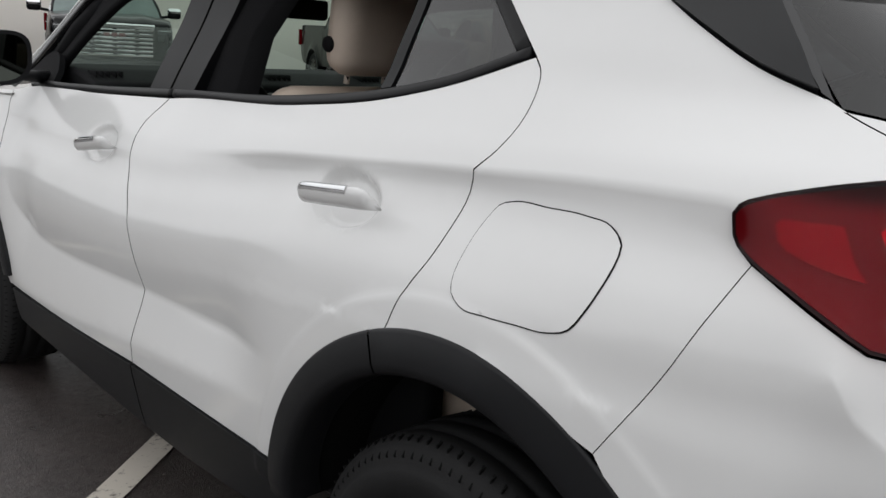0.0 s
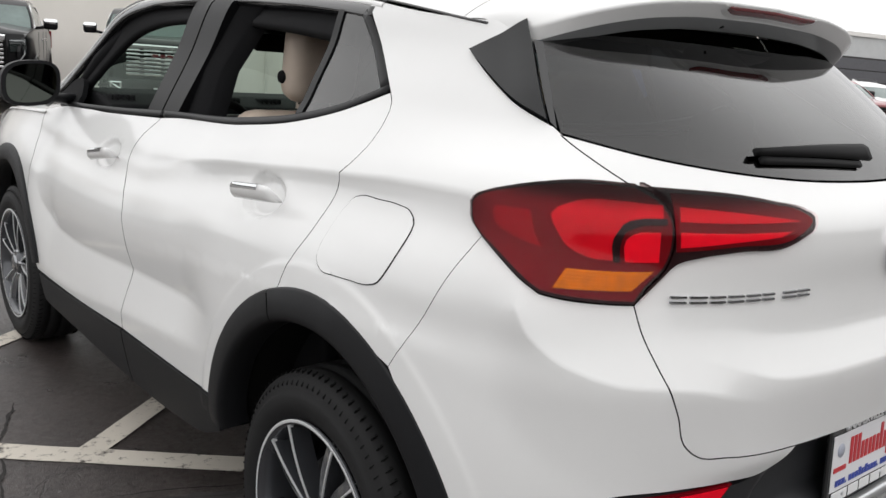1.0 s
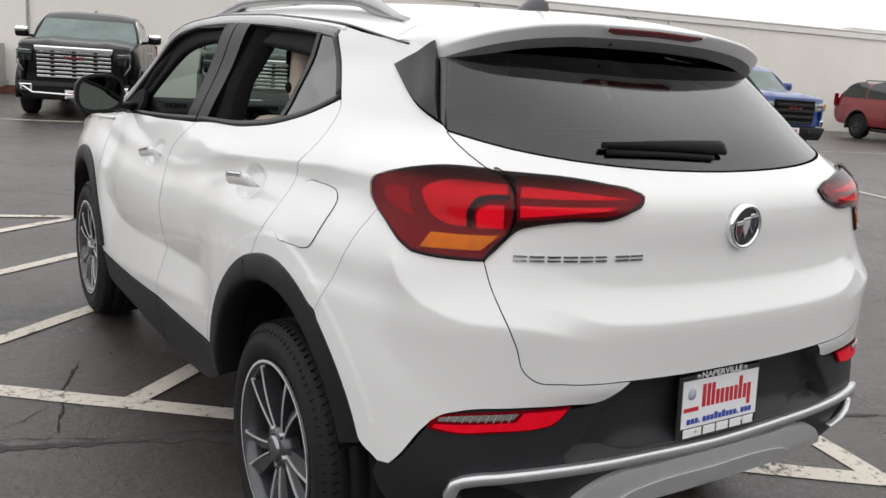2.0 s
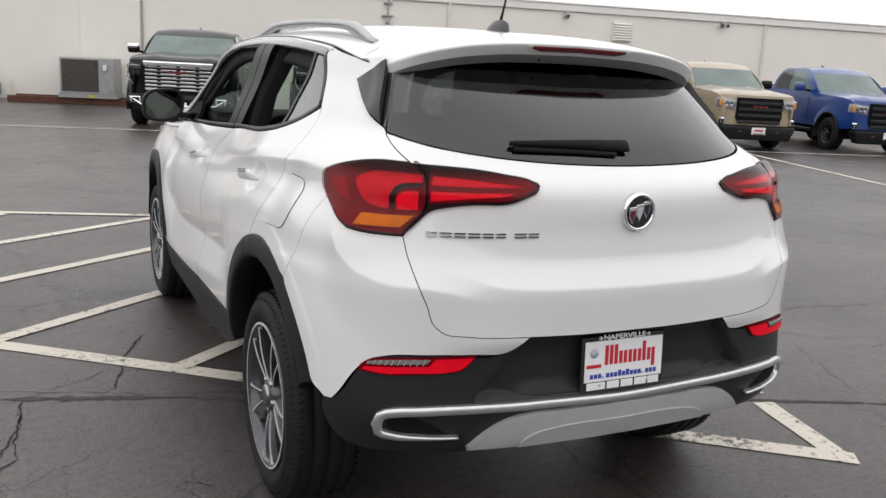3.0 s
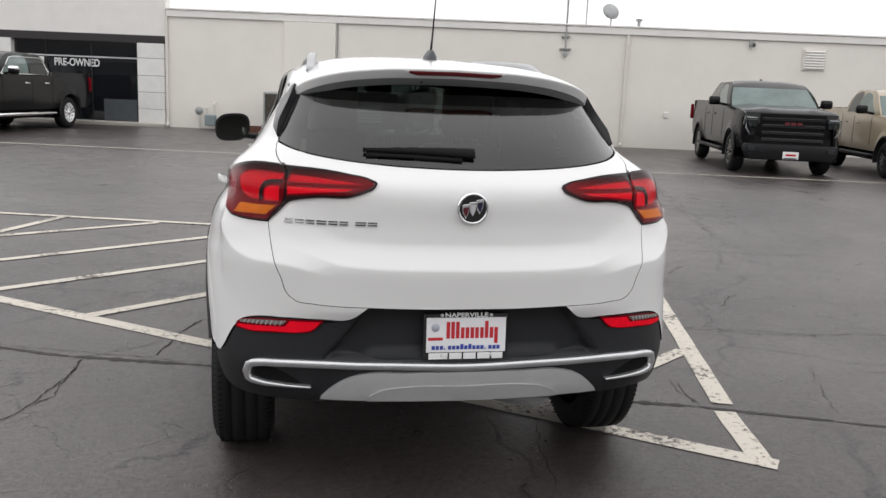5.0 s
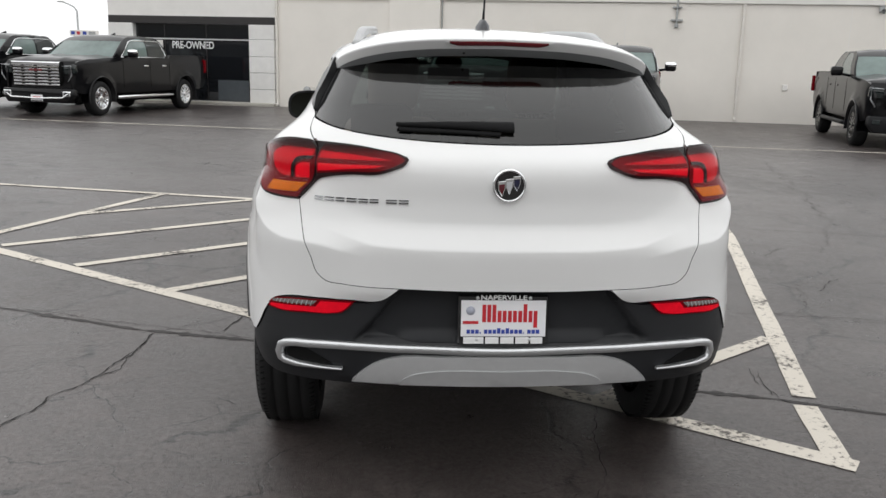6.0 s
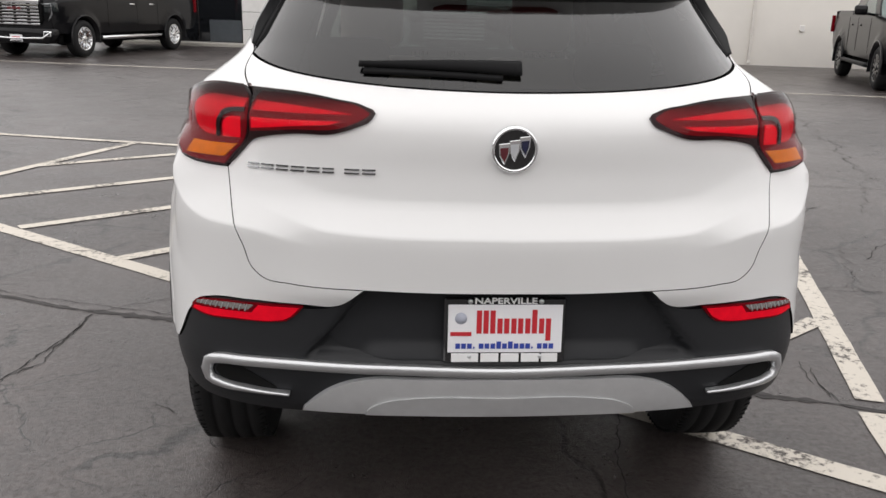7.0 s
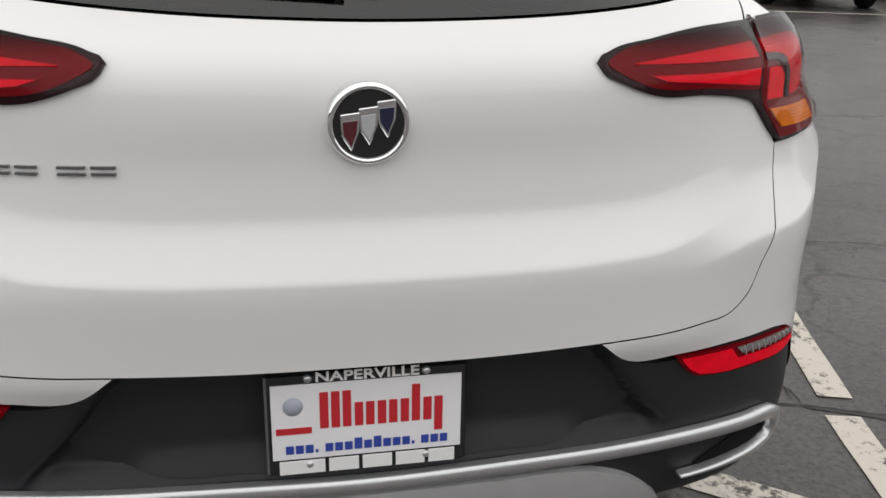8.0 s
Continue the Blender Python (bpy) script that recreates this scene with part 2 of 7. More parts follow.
def spline(pts, step=0.012, closed=True):
    """Dense points along a smooth line through pts; a third entry 1 marks a sharp corner."""
    n = len(pts)
    out = []
    segs = n if closed else n - 1
    corner = [len(p) > 2 for p in pts]
    for i in range(segs):
        p1, p2 = pts[i], pts[(i + 1) % n]
        p0 = p1 if corner[i] or (not closed and i == 0) else pts[i - 1]
        p3 = p2 if corner[(i + 1) % n] or (not closed and i == segs - 1) else pts[(i + 2) % n]
        d = math.hypot(p2[0] - p1[0], p2[1] - p1[1])
        m = max(1, int(d / step))

        def tang(a, b, c):
            da, db = math.hypot(b[0] - a[0], b[1] - a[1]), math.hypot(c[0] - b[0], c[1] - b[1])
            if da < 1e-9 or db < 1e-9:
                return ((c[0] - a[0]), (c[1] - a[1])) if da + db < 1e-9 else ((c[0] - a[0]) / max(da, db) * d, (c[1] - a[1]) / max(da, db) * d)
            wa, wb = db / (da + db), da / (da + db)
            return tuple(d * (wa * (b[k] - a[k]) / da + wb * (c[k] - b[k]) / db) for k in (0, 1))

        t1, t2 = tang(p0, p1, p2), tang(p1, p2, p3)
        for k in range(m):
            t = k / m
            h = (2 * t**3 - 3 * t**2 + 1, t**3 - 2 * t**2 + t, -2 * t**3 + 3 * t**2, t**3 - t**2)
            out.append(tuple(h[0] * p1[j] + h[1] * t1[j] + h[2] * p2[j] + h[3] * t2[j] for j in (0, 1)))
    if not closed:
        out.append(tuple(pts[-1][:2]))
    return out


def side(y, z, *c):
    """(u, z) of a place on the left flank."""
    return (uy(y, z), z, *c)


def inset(loop, d):
    """Shrinks a closed loop by d."""
    n = len(loop)
    area = sum(loop[i - 1][0] * loop[i][1] - loop[i][0] * loop[i - 1][1] for i in range(n))
    s = 1 if area > 0 else -1
    out = []
    for i in range(n):
        a, b, c = loop[i - 1], loop[i], loop[(i + 1) % n]
        e1, e2 = Vector((b[0] - a[0], b[1] - a[1])), Vector((c[0] - b[0], c[1] - b[1]))
        n1, n2 = Vector((-e1.y, e1.x)).normalized() * s, Vector((-e2.y, e2.x)).normalized() * s
        k = (n1 + n2)
        k = k.normalized() / max(0.5, k.normalized().dot(n1)) if k.length > 1e-6 else n1
        out.append((b[0] + k.x * d, b[1] + k.y * d))
    return out


def sculpt(x, y, z):
    """The flank's creases and hollows, in metres outwards."""
    if y < 0.35 or y > 3.9:
        return 0.0
    d = 0.0
    r = math.hypot(y - ARCH_Y, (z - ARCH_Z))
    if z > 0.45 and r < 0.64:
        d += 0.0024 * smooth01((0.562 - r) / 0.016)
    # shoulder crease: a sharp upper edge over a shallow hollow, dying out in the rear door
    line = crease_z(y)
    fade = smooth01((2.00 - y) / 0.55) * smooth01((y - 0.30) / 0.25)
    dz = line - z
    if fade > 0 and -0.06 < dz < 0.25:
        d += fade * 0.004 * (max(0.0, 1 + dz / 0.06) if dz < 0 else math.exp(-dz / 0.012))
        if dz > 0:
            k = dz / 0.06
            d -= fade * 0.0115 * k * math.exp(1 - k)
    # soft hollow over the sill
    low, lip = curve1(y, RIDGE), curve1(y, LIP)
    f2 = smooth01((y - 1.30) / 0.30) * smooth01((3.08 - y) / 0.25)
    dz = z - low
    if f2 > 0:
        d -= f2 * 0.042 * (max(0.0, 1 - dz / 0.29) ** 1.7 if dz > 0 else max(0.0, 1 + dz / (low - lip)))
    # cups behind the door handles
    for hy, hz in ((1.215, 1.044), (2.408, 0.984)):
        k = ((y - hy) / 0.096) ** 2 + ((z - hz) / 0.047) ** 2
        if k < 1.15:
            d -= 0.020 * smooth01((1.15 - k) / 0.55)
    return d


RIDGE = [(1.30, 0.712), (1.45, 0.702), (1.98, 0.675), (2.6, 0.640), (2.75, 0.645), (2.85, 0.668), (2.95, 0.72), (3.02, 0.80)]
LIP = [(1.30, 0.612), (1.455, 0.598), (2.0, 0.538), (2.65, 0.462), (3.0, 0.45)]


def crease_z(y):
    return curve1(y, [(0.5, 1.150), (0.73, 1.146), (0.92, 1.134), (1.16, 1.112), (1.48, 1.081), (1.80, 1.042), (2.0, 1.015)])


def LEDGE(v):
    return curve1(v, [(0.0, 0.879), (0.3, 0.882), (0.42, 0.887), (0.49, 0.892), (0.56, 0.909), (0.66, 0.937)])


def SCOOP(v):
    return curve1(v, [(0.50, 0.853), (0.59, 0.870), (0.66, 0.884), (0.72, 0.889), (0.784, 0.892), (0.876, 0.915), (0.94, 0.953), (0.965, 0.988)])


def tail_sculpt(v, z):
    """The ledge across the tailgate and the scoops under the lamps, in metres outwards."""
    d = 0.0
    e = LEDGE(v)
    f = smooth01((0.70 - v) / 0.24)
    if f > 0:
        q = z - e
        d += f * 0.029 * ((1 - q / 0.075) ** 1.25 if 0 <= q < 0.075 else (1 - 0.38 * smooth01(-q / 0.14) ** 0.8) * smooth01((z - 0.70) / 0.05) if q < 0 else 0.0)
    e = SCOOP(v)
    f = smooth01((v - 0.48) / 0.20) * smooth01((1.03 - v) / 0.09)
    if f > 0:
        q = z - e
        d += f * 0.024 * ((1 - q / 0.09) ** 1.25 if 0 <= q < 0.09 else (1 + q / 0.17) ** 1.15 if -0.17 < q < 0 else 0.0)
    return d


def corner_bulge(v, z):
    """The hips that carry the tail lamps stand out at the corners."""
    return 0.026 * smooth01((v - 0.745) / 0.20) * smooth01((1.55 - v) / 0.45) * smooth01((z - 0.92) / 0.12) * smooth01((1.28 - z) / 0.12)


def smooth01(x):
    x = min(1.0, max(0.0, x))
    return x * x * (3 - 2 * x)


ARCH_Y, ARCH_Z = 0.843, 0.40


def skin(u, z, d=0.0):
    """A point d metres proud of the sculpted body, and the outward normal."""
    def at(a, b):
        q = surf(a, b)
        return Vector(q)
    e = 0.004
    p = at(u, z)
    du, dz = at(u + e, z) - at(u - e, z), at(u, z + e) - at(u, z - e)
    nrm = du.cross(dz)
    nrm.normalize()
    if nrm.x * p.x + nrm.y * (p.y - 1.6) < 0:
        nrm.negate()
    v = abs(u)
    return p + nrm * (d + (corner_bulge(v, z) if 0.74 < v < 1.55 else 0.0) + (sculpt(*p) if v > 0.95 else 0.0) + (tail_sculpt(v, z) if v < 1.03 and 0.70 < z < 1.08 else 0.0)), nrm


FEATURES = []


def feature_points():
    """Extra mesh points along the body's creases, so that they stay crisp."""
    if not FEATURES:
        for i in range(180):
            y = 0.50 + 1.40 * i / 179
            z = crease_z(y)
            FEATURES.extend((uy(y, z + e), z + e) for e in (0.007, 0.0, -0.007, -0.014, -0.022, -0.031))
        for i in range(150):
            y = 1.30 + 1.70 * i / 149
            z = curve1(y, RIDGE)
            FEATURES.extend((uy(y, z + e), z + e) for e in (0.010, 0.0, -0.010))
            z = curve1(y, LIP)
            FEATURES.extend((uy(y, z + e), z + e) for e in (0.006, -0.006))
        for i in range(200):
            t = radians(4 + 150 * i / 199)
            for r in (0.541, 0.548, 0.553, 0.558, 0.565):
                y, z = ARCH_Y + r * math.cos(t), ARCH_Z + r * math.sin(t)
                FEATURES.append((uy(y, z), z))
        for i in range(120):
            v = 0.70 * i / 119
            z = LEDGE(v)
            FEATURES.extend((v, z + e) for e in (-0.004, 0.001, 0.006))
            v = 0.50 + 0.47 * i / 119
            z = SCOOP(v)
            FEATURES.extend((v, z + e) for e in (-0.004, 0.001, 0.006))
        for hy, hz in ((1.215, 1.044), (2.408, 0.984)):
            for k in (0.45, 0.68, 0.80, 0.92, 1.03, 1.10):
                for i in range(44):
                    t = 2 * math.pi * i / 44
                    y, z = hy + 0.096 * k * math.cos(t), hz + 0.047 * k * math.sin(t)
                    FEATURES.append((uy(y, z), z))
    return FEATURES


def both(loop):
    """The left half of an outline, from the top middle round to the bottom middle, mirrored into the whole."""
    right = [(-p[0], *p[1:]) for p in reversed(loop)]
    if abs(loop[0][0]) < 1e-6:
        right = right[:-1]
    if abs(loop[-1][0]) < 1e-6:
        right = right[1:]
    return list(loop) + right


def panel_mesh(loop, off=0.0, thick=0.012, grid=0.025, gap=0.0, disp=None, mirror=False, place=None, creases=True):
    """A bmesh of a plate cut out of the body's skin along loop (already dense), with a turned-in edge."""
    if gap:
        loop = inset(loop, gap)
    place = place or skin
    pts = [Vector(p) for p in loop]
    n = len(pts)
    lo_u, hi_u = min(p.x for p in pts), max(p.x for p in pts)
    lo_z, hi_z = min(p.y for p in pts), max(p.y for p in pts)
    cand = []
    a = lo_u + grid * 0.5
    while a < hi_u:
        b = lo_z + grid * 0.5
        while b < hi_z:
            cand.append((a, b))
            b += grid
        a += grid
    P = np.array([(p.x, p.y) for p in pts])
    Q = np.roll(P, -1, axis=0)
    inside = []
    F = np.array(feature_points())
    F = np.concatenate([F, F * (-1, 1)]) if creases else np.zeros((0, 2))
    F = F[(F[:, 0] > lo_u) & (F[:, 0] < hi_u) & (F[:, 1] > lo_z) & (F[:, 1] < hi_z)]
    for a, b in cand:
        if len(F) and np.min((F[:, 0] - a) ** 2 + (F[:, 1] - b) ** 2) < 0.008**2:
            continue
        cross = ((P[:, 1] > b) != (Q[:, 1] > b))
        xs = P[:, 0] + (b - P[:, 1]) * (Q[:, 0] - P[:, 0]) / np.where(Q[:, 1] == P[:, 1], 1e-12, Q[:, 1] - P[:, 1])
        if np.count_nonzero(cross & (xs > a)) % 2 and np.min((P[:, 0] - a) ** 2 + (P[:, 1] - b) ** 2) > (0.5 * grid) ** 2:
            inside.append(Vector((a, b)))
    for a, b in F:
        cross = ((P[:, 1] > b) != (Q[:, 1] > b))
        xs = P[:, 0] + (b - P[:, 1]) * (Q[:, 0] - P[:, 0]) / np.where(Q[:, 1] == P[:, 1], 1e-12, Q[:, 1] - P[:, 1])
        if np.count_nonzero(cross & (xs > a)) % 2 and np.min((P[:, 0] - a) ** 2 + (P[:, 1] - b) ** 2) > 0.005**2:
            inside.append(Vector((a, b)))
    from_cdt = geometry.delaunay_2d_cdt(pts + inside, [(i, (i + 1) % n) for i in range(n)], [list(range(n))], 1, 1e-6)
    vs, _, fs = from_cdt[0], from_cdt[1], from_cdt[2]
    bm = bmesh.new()
    top, flip = [], -1 if mirror else 1

    def put(u, z, d):
        p, nrm = place(u, z, d)
        return bm.verts.new((flip * p.x, p.y, p.z))

    for v in vs:
        top.append(put(v.x, v.y, off + (disp(v.x, v.y) if disp else 0.0)))
    for f in fs:
        try:
            bm.faces.new([top[i] for i in f])
        except ValueError:
            pass
    bm.normal_update()
    edge = [e for e in bm.edges if len(e.link_faces) == 1]
    rim = {}
    where = {top[i]: vs[i] for i in range(len(vs))}
    big = [(p.x, p.y) for p in pts]
    for e in edge:
        for v in e.verts:
            if v not in rim:
                q = where[v]
                base = off + (disp(q.x, q.y) if disp else 0.0)
                rim[v] = (put(q.x, q.y, base - 0.0), put(q.x, q.y, base - thick))
    for e in edge:
        a, b = e.verts
        bm.faces.new((rim[a][0], rim[b][0], rim[b][1], rim[a][1])).material_index = 1
    bm.normal_update()
    bmesh.ops.recalc_face_normals(bm, faces=bm.faces)
    # outward is away from the car's middle
    s = sum(((f.calc_center_median() - Vector((0, 1.8, f.calc_center_median().z))).dot(f.normal)) * f.calc_area() for f in bm.faces)
    if s < 0:
        bmesh.ops.reverse_faces(bm, faces=bm.faces)
    return bm


def panel(name, pts, material, parent, label="", off=0.0, thick=0.012, grid=0.03, gap=0.0018, disp=None, mirror=False, step=0.012, place=None):
    ob = part(name, panel_mesh(spline(pts, step), off, thick, grid, gap, disp, mirror, place), material, parent, label)
    ob.data.materials.append(DARK if material is WHITE_PAINT else material)      # white plates get dark turned-in edges, painting the shade in shut lines
    return ob


def box(bm, lo, hi, m=None, bevel=0.0, seg=2):
    """Adds a box from corner lo to corner hi to bm, its edges rounded."""
    c = [(a + b) / 2 for a, b in zip(lo, hi)]
    s = [abs(b - a) for a, b in zip(lo, hi)]
    r = bmesh.ops.create_cube(bm, size=1, matrix=Matrix.Translation(c) @ Matrix.Diagonal((*s, 1)))
    vs = r["verts"]
    if bevel:
        es = list({e for v in vs for e in v.link_edges})
        k = bmesh.ops.bevel(bm, geom=es, offset=min(bevel, min(s) * 0.49), segments=seg, profile=0.5, affect="EDGES")
        vs = list({v for f in k["faces"] for v in f.verts} | {v for v in vs if v.is_valid})
    if m is not None:
        bmesh.ops.transform(bm, matrix=m, verts=vs)
    return vs


def box_part(name, lo, hi, material, parent=None, label="", bevel=0.01, seg=2, m=None):
    bm = bmesh.new()
    box(bm, lo, hi, m, bevel, seg)
    return part(name, bm, material, parent, label, smooth=False)


def prism(bm, outline, a, b, axis="x", bevel=0.0, seg=2):
    """An outline in the plane across axis, carried from a to b along it."""
    def at(p, k):
        return {"x": (k, p[0], p[1]), "y": (p[0], k, p[1]), "z": (p[0], p[1], k)}[axis]
    v0 = [bm.verts.new(at(p, a)) for p in outline]
    v1 = [bm.verts.new(at(p, b)) for p in outline]
    n = len(outline)
    fs = [bm.faces.new(v0), bm.faces.new(v1[::-1])] + [bm.faces.new((v0[i], v0[(i + 1) % n], v1[(i + 1) % n], v1[i])) for i in range(n)]
    bmesh.ops.recalc_face_normals(bm, faces=fs)
    if bevel:
        es = list({e for f in fs for e in f.edges})
        bmesh.ops.bevel(bm, geom=es, offset=bevel, segments=seg, profile=0.5, affect="EDGES")
    return bm


def lathe(bm, profile, n=48, centre=(0, 0, 0), axis="x"):
    """Turns (along, radius) pairs round an axis."""
    rings = []
    for a, r in profile:
        ring = []
        for k in range(n):
            t = 2 * math.pi * k / n
            c, s = r * math.cos(t), r * math.sin(t)
            q = {"x": (a, c, s), "y": (c, a, s), "z": (c, s, a)}[axis]
            ring.append(bm.verts.new((centre[0] + q[0], centre[1] + q[1], centre[2] + q[2])))
        rings.append(ring)
    for r0, r1 in zip(rings, rings[1:]):
        for k in range(n):
            bm.faces.new((r0[k], r0[(k + 1) % n], r1[(k + 1) % n], r1[k]))
    return rings


def tube(bm, pts, r, n=8, flat=1.0):
    """A round bar along points; flat squeezes it in height."""
    rings = []
    for i, p in enumerate(pts):
        p = Vector(p)
        d = (Vector(pts[min(i + 1, len(pts) - 1)]) - Vector(pts[max(i - 1, 0)])).normalized()
        s = d.cross(Vector((0, 0, 1)))
        s = s.normalized() if s.length > 1e-4 else Vector((1, 0, 0))
        t = s.cross(d).normalized()
        rad = r[i] if isinstance(r, (list, tuple)) else r
        rings.append([bm.verts.new(p + s * rad * math.cos(2 * math.pi * k / n) + t * rad * flat * math.sin(2 * math.pi * k / n)) for k in range(n)])
    for a, b in zip(rings, rings[1:]):
        for k in range(n):
            bm.faces.new((a[k], a[(k + 1) % n], b[(k + 1) % n], b[k]))
    bm.faces.new(rings[0][::-1]), bm.faces.new(rings[-1])
    return bm


def loft(bm, rows, close_u=False):
    """Quads between rows of points of equal length."""
    vs = [[bm.verts.new(p) for p in row] for row in rows]
    m = len(rows[0])
    for a, b in zip(vs, vs[1:]):
        for k in range(m if close_u else m - 1):
            bm.faces.new((a[k], a[(k + 1) % m], b[(k + 1) % m], b[k]))
    return vs

# ---- the lot: asphalt, painted lines, building; its axes are turned 14 degrees against the car's ----
LOT_ANGLE = -14.0
LOT = Matrix.Translation((-3.54, 24.04, 0)) @ pose(0, 0, 0, 0, 0, LOT_ANGLE)


def asphalt():
    m = bpy.data.materials.new("worn_asphalt")
    m.use_nodes = True
    n, l = m.node_tree.nodes, m.node_tree.links
    p = n["Principled BSDF"]
    co = n.new("ShaderNodeTexCoord")

    def tex(scale, detail=8, rough=0.6, dist=0.0):
        t = n.new("ShaderNodeTexNoise")
        t.inputs["Scale"].default_value, t.inputs["Detail"].default_value, t.inputs["Roughness"].default_value, t.inputs["Distortion"].default_value = scale, detail, rough, dist
        l.new(co.outputs["Object"], t.inputs["Vector"])
        return t.outputs["Fac"]

    def ramp(src, a, b, lo, hi):
        r = n.new("ShaderNodeMapRange")
        r.inputs["From Min"].default_value, r.inputs["From Max"].default_value, r.inputs["To Min"].default_value, r.inputs["To Max"].default_value = a, b, lo, hi
        l.new(src, r.inputs["Value"])
        return r.outputs[0]

    def math_(op, a, b):
        k = n.new("ShaderNodeMath")
        k.operation = op
        for i, q in enumerate((a, b)):
            if isinstance(q, float):
                k.inputs[i].default_value = q
            else:
                l.new(q, k.inputs[i])
        return k.outputs[0]

    grain = tex(160, 3, 0.7)
    cloud = tex(0.45, 6, 0.6, 0.4)
    patch = tex(2.6, 7, 0.65)
    speck = ramp(tex(420, 2, 0.5), 0.62, 0.72, 0.0, 1.0)
    lum = math_("MULTIPLY", ramp(cloud, 0.3, 0.7, 0.74, 1.26), ramp(patch, 0.3, 0.7, 0.70, 1.28))
    lum = math_("MULTIPLY", lum, ramp(grain, 0.25, 0.75, 0.72, 1.3))
    lum = math_("ADD", lum, math_("MULTIPLY", speck, 0.95))
    lum = math_("MULTIPLY", lum, ramp(tex(22, 6, 0.75), 0.3, 0.7, 0.58, 1.42))
    pits = ramp(tex(75, 3, 0.6), 0.34, 0.42, 0.45, 1.0)
    lum = math_("MULTIPLY", lum, pits)
    # hairline crazing, in places only
    warp = n.new("ShaderNodeTexNoise")
    warp.inputs["Scale"].default_value, warp.inputs["Detail"].default_value = 3.5, 6
    l.new(co.outputs["Object"], warp.inputs["Vector"])
    bend = n.new("ShaderNodeVectorMath")
    bend.operation = "MULTIPLY_ADD"
    bend.inputs[1].default_value = (0.42, 0.42, 0.0)
    l.new(warp.outputs["Color"], bend.inputs[0]), l.new(co.outputs["Object"], bend.inputs[2])
    craze = None
    for scale, width, seed_scale, cut in ((0.42, 0.009, 0.2, 0.36), (1.7, 0.011, 0.30, 0.43), (5.5, 0.020, 0.7, 0.58)):
        v = n.new("ShaderNodeTexVoronoi")
        v.feature = "DISTANCE_TO_EDGE"
        v.inputs["Scale"].default_value = scale
        l.new(bend.outputs[0], v.inputs["Vector"])
        line = math_("MULTIPLY", ramp(v.outputs["Distance"], width * 0.35, width, 1.0, 0.0), ramp(tex(seed_scale, 4, 0.6), cut, cut + 0.10, 0.0, 1.0))
        line = math_("MULTIPLY", line, ramp(tex(9 * seed_scale, 3, 0.5), 0.38, 0.50, 0.0, 1.0))
        craze = line if craze is None else math_("MAXIMUM", craze, line)
    lum = math_("MULTIPLY", lum, ramp(craze, 0.0, 1.0, 1.0, 0.16))
    mul = n.new("ShaderNodeVectorMath")
    mul.operation = "SCALE"
    mul.inputs[0].default_value = (0.0565, 0.0468, 0.0440)
    l.new(lum, mul.inputs["Scale"])
    l.new(mul.outputs[0], p.inputs["Base Color"])
    p.inputs["Specular IOR Level"].default_value = 0.85
    l.new(math_("ADD", ramp(patch, 0.3, 0.7, 0.20, 0.36), ramp(tex(24, 5, 0.7), 0.3, 0.7, 0.0, 0.14)), p.inputs["Roughness"])
    l.new(math_("MULTIPLY", ramp(cloud, 0.3, 0.7, 0.58, 0.98), ramp(tex(55, 4, 0.7), 0.32, 0.6, 0.35, 1.1)), p.inputs["Specular IOR Level"])
    b = n.new("ShaderNodeBump")
    b.inputs["Strength"].default_value, b.inputs["Distance"].default_value = 0.42, 0.008
    l.new(math_("SUBTRACT", math_("ADD", grain, math_("MULTIPLY", tex(30, 5, 0.7), 0.7)), math_("MULTIPLY", craze, 0.45)), b.inputs["Height"])
    l.new(b.outputs[0], p.inputs["Normal"])
    return m


def line_paint():
    """Yellowish-white road paint, worn through in specks and at cracks."""
    m = bpy.data.materials.new("worn_line_paint")
    m.use_nodes = True
    n, l = m.node_tree.nodes, m.node_tree.links
    p = n["Principled BSDF"]
    co = n.new("ShaderNodeTexCoord")
    t, s, mx, r = n.new("ShaderNodeTexNoise"), n.new("ShaderNodeTexNoise"), n.new("ShaderNodeMix"), n.new("ShaderNodeMapRange")
    t.inputs["Scale"].default_value, t.inputs["Detail"].default_value, t.inputs["Roughness"].default_value = 26, 9, 0.75
    s.inputs["Scale"].default_value, s.inputs["Detail"].default_value = 2.2, 5
    l.new(co.outputs["Object"], t.inputs["Vector"]), l.new(co.outputs["Object"], s.inputs["Vector"])
    add = n.new("ShaderNodeMath")
    add.operation = "MULTIPLY_ADD"
    add.inputs[1].default_value = 0.55
    l.new(s.outputs["Fac"], add.inputs[0]), l.new(t.outputs["Fac"], add.inputs[2])
    r.inputs["From Min"].default_value, r.inputs["From Max"].default_value = 0.815, 0.925
    l.new(add.outputs[0], r.inputs["Value"])
    mx.data_type = "RGBA"
    mx.inputs[6].default_value, mx.inputs[7].default_value = (0.60, 0.555, 0.485, 1), (0.075, 0.066, 0.06, 1)
    l.new(r.outputs[0], mx.inputs[0]), l.new(mx.outputs[2], p.inputs["Base Color"])
    p.inputs["Roughness"].default_value = 0.75
    return m


ASPHALT, PAINT = asphalt(), line_paint()
SEALED = mat("sealed_joint_tar", (0.050, 0.046, 0.045), 0.8, vary=0.3, scale=14, bump=0.2, bump_scale=120)
CRACK = mat("open_crack", (0.022, 0.020, 0.019), 0.95, vary=0.2)
bm = bmesh.new()
bmesh.ops.create_grid(bm, x_segments=20, y_segments=20, size=400)
ground = part("ground", bm, ASPHALT, kind="structure", label="weathered dark grey asphalt of a car lot", category="ground")


LAYER = [0.0030]


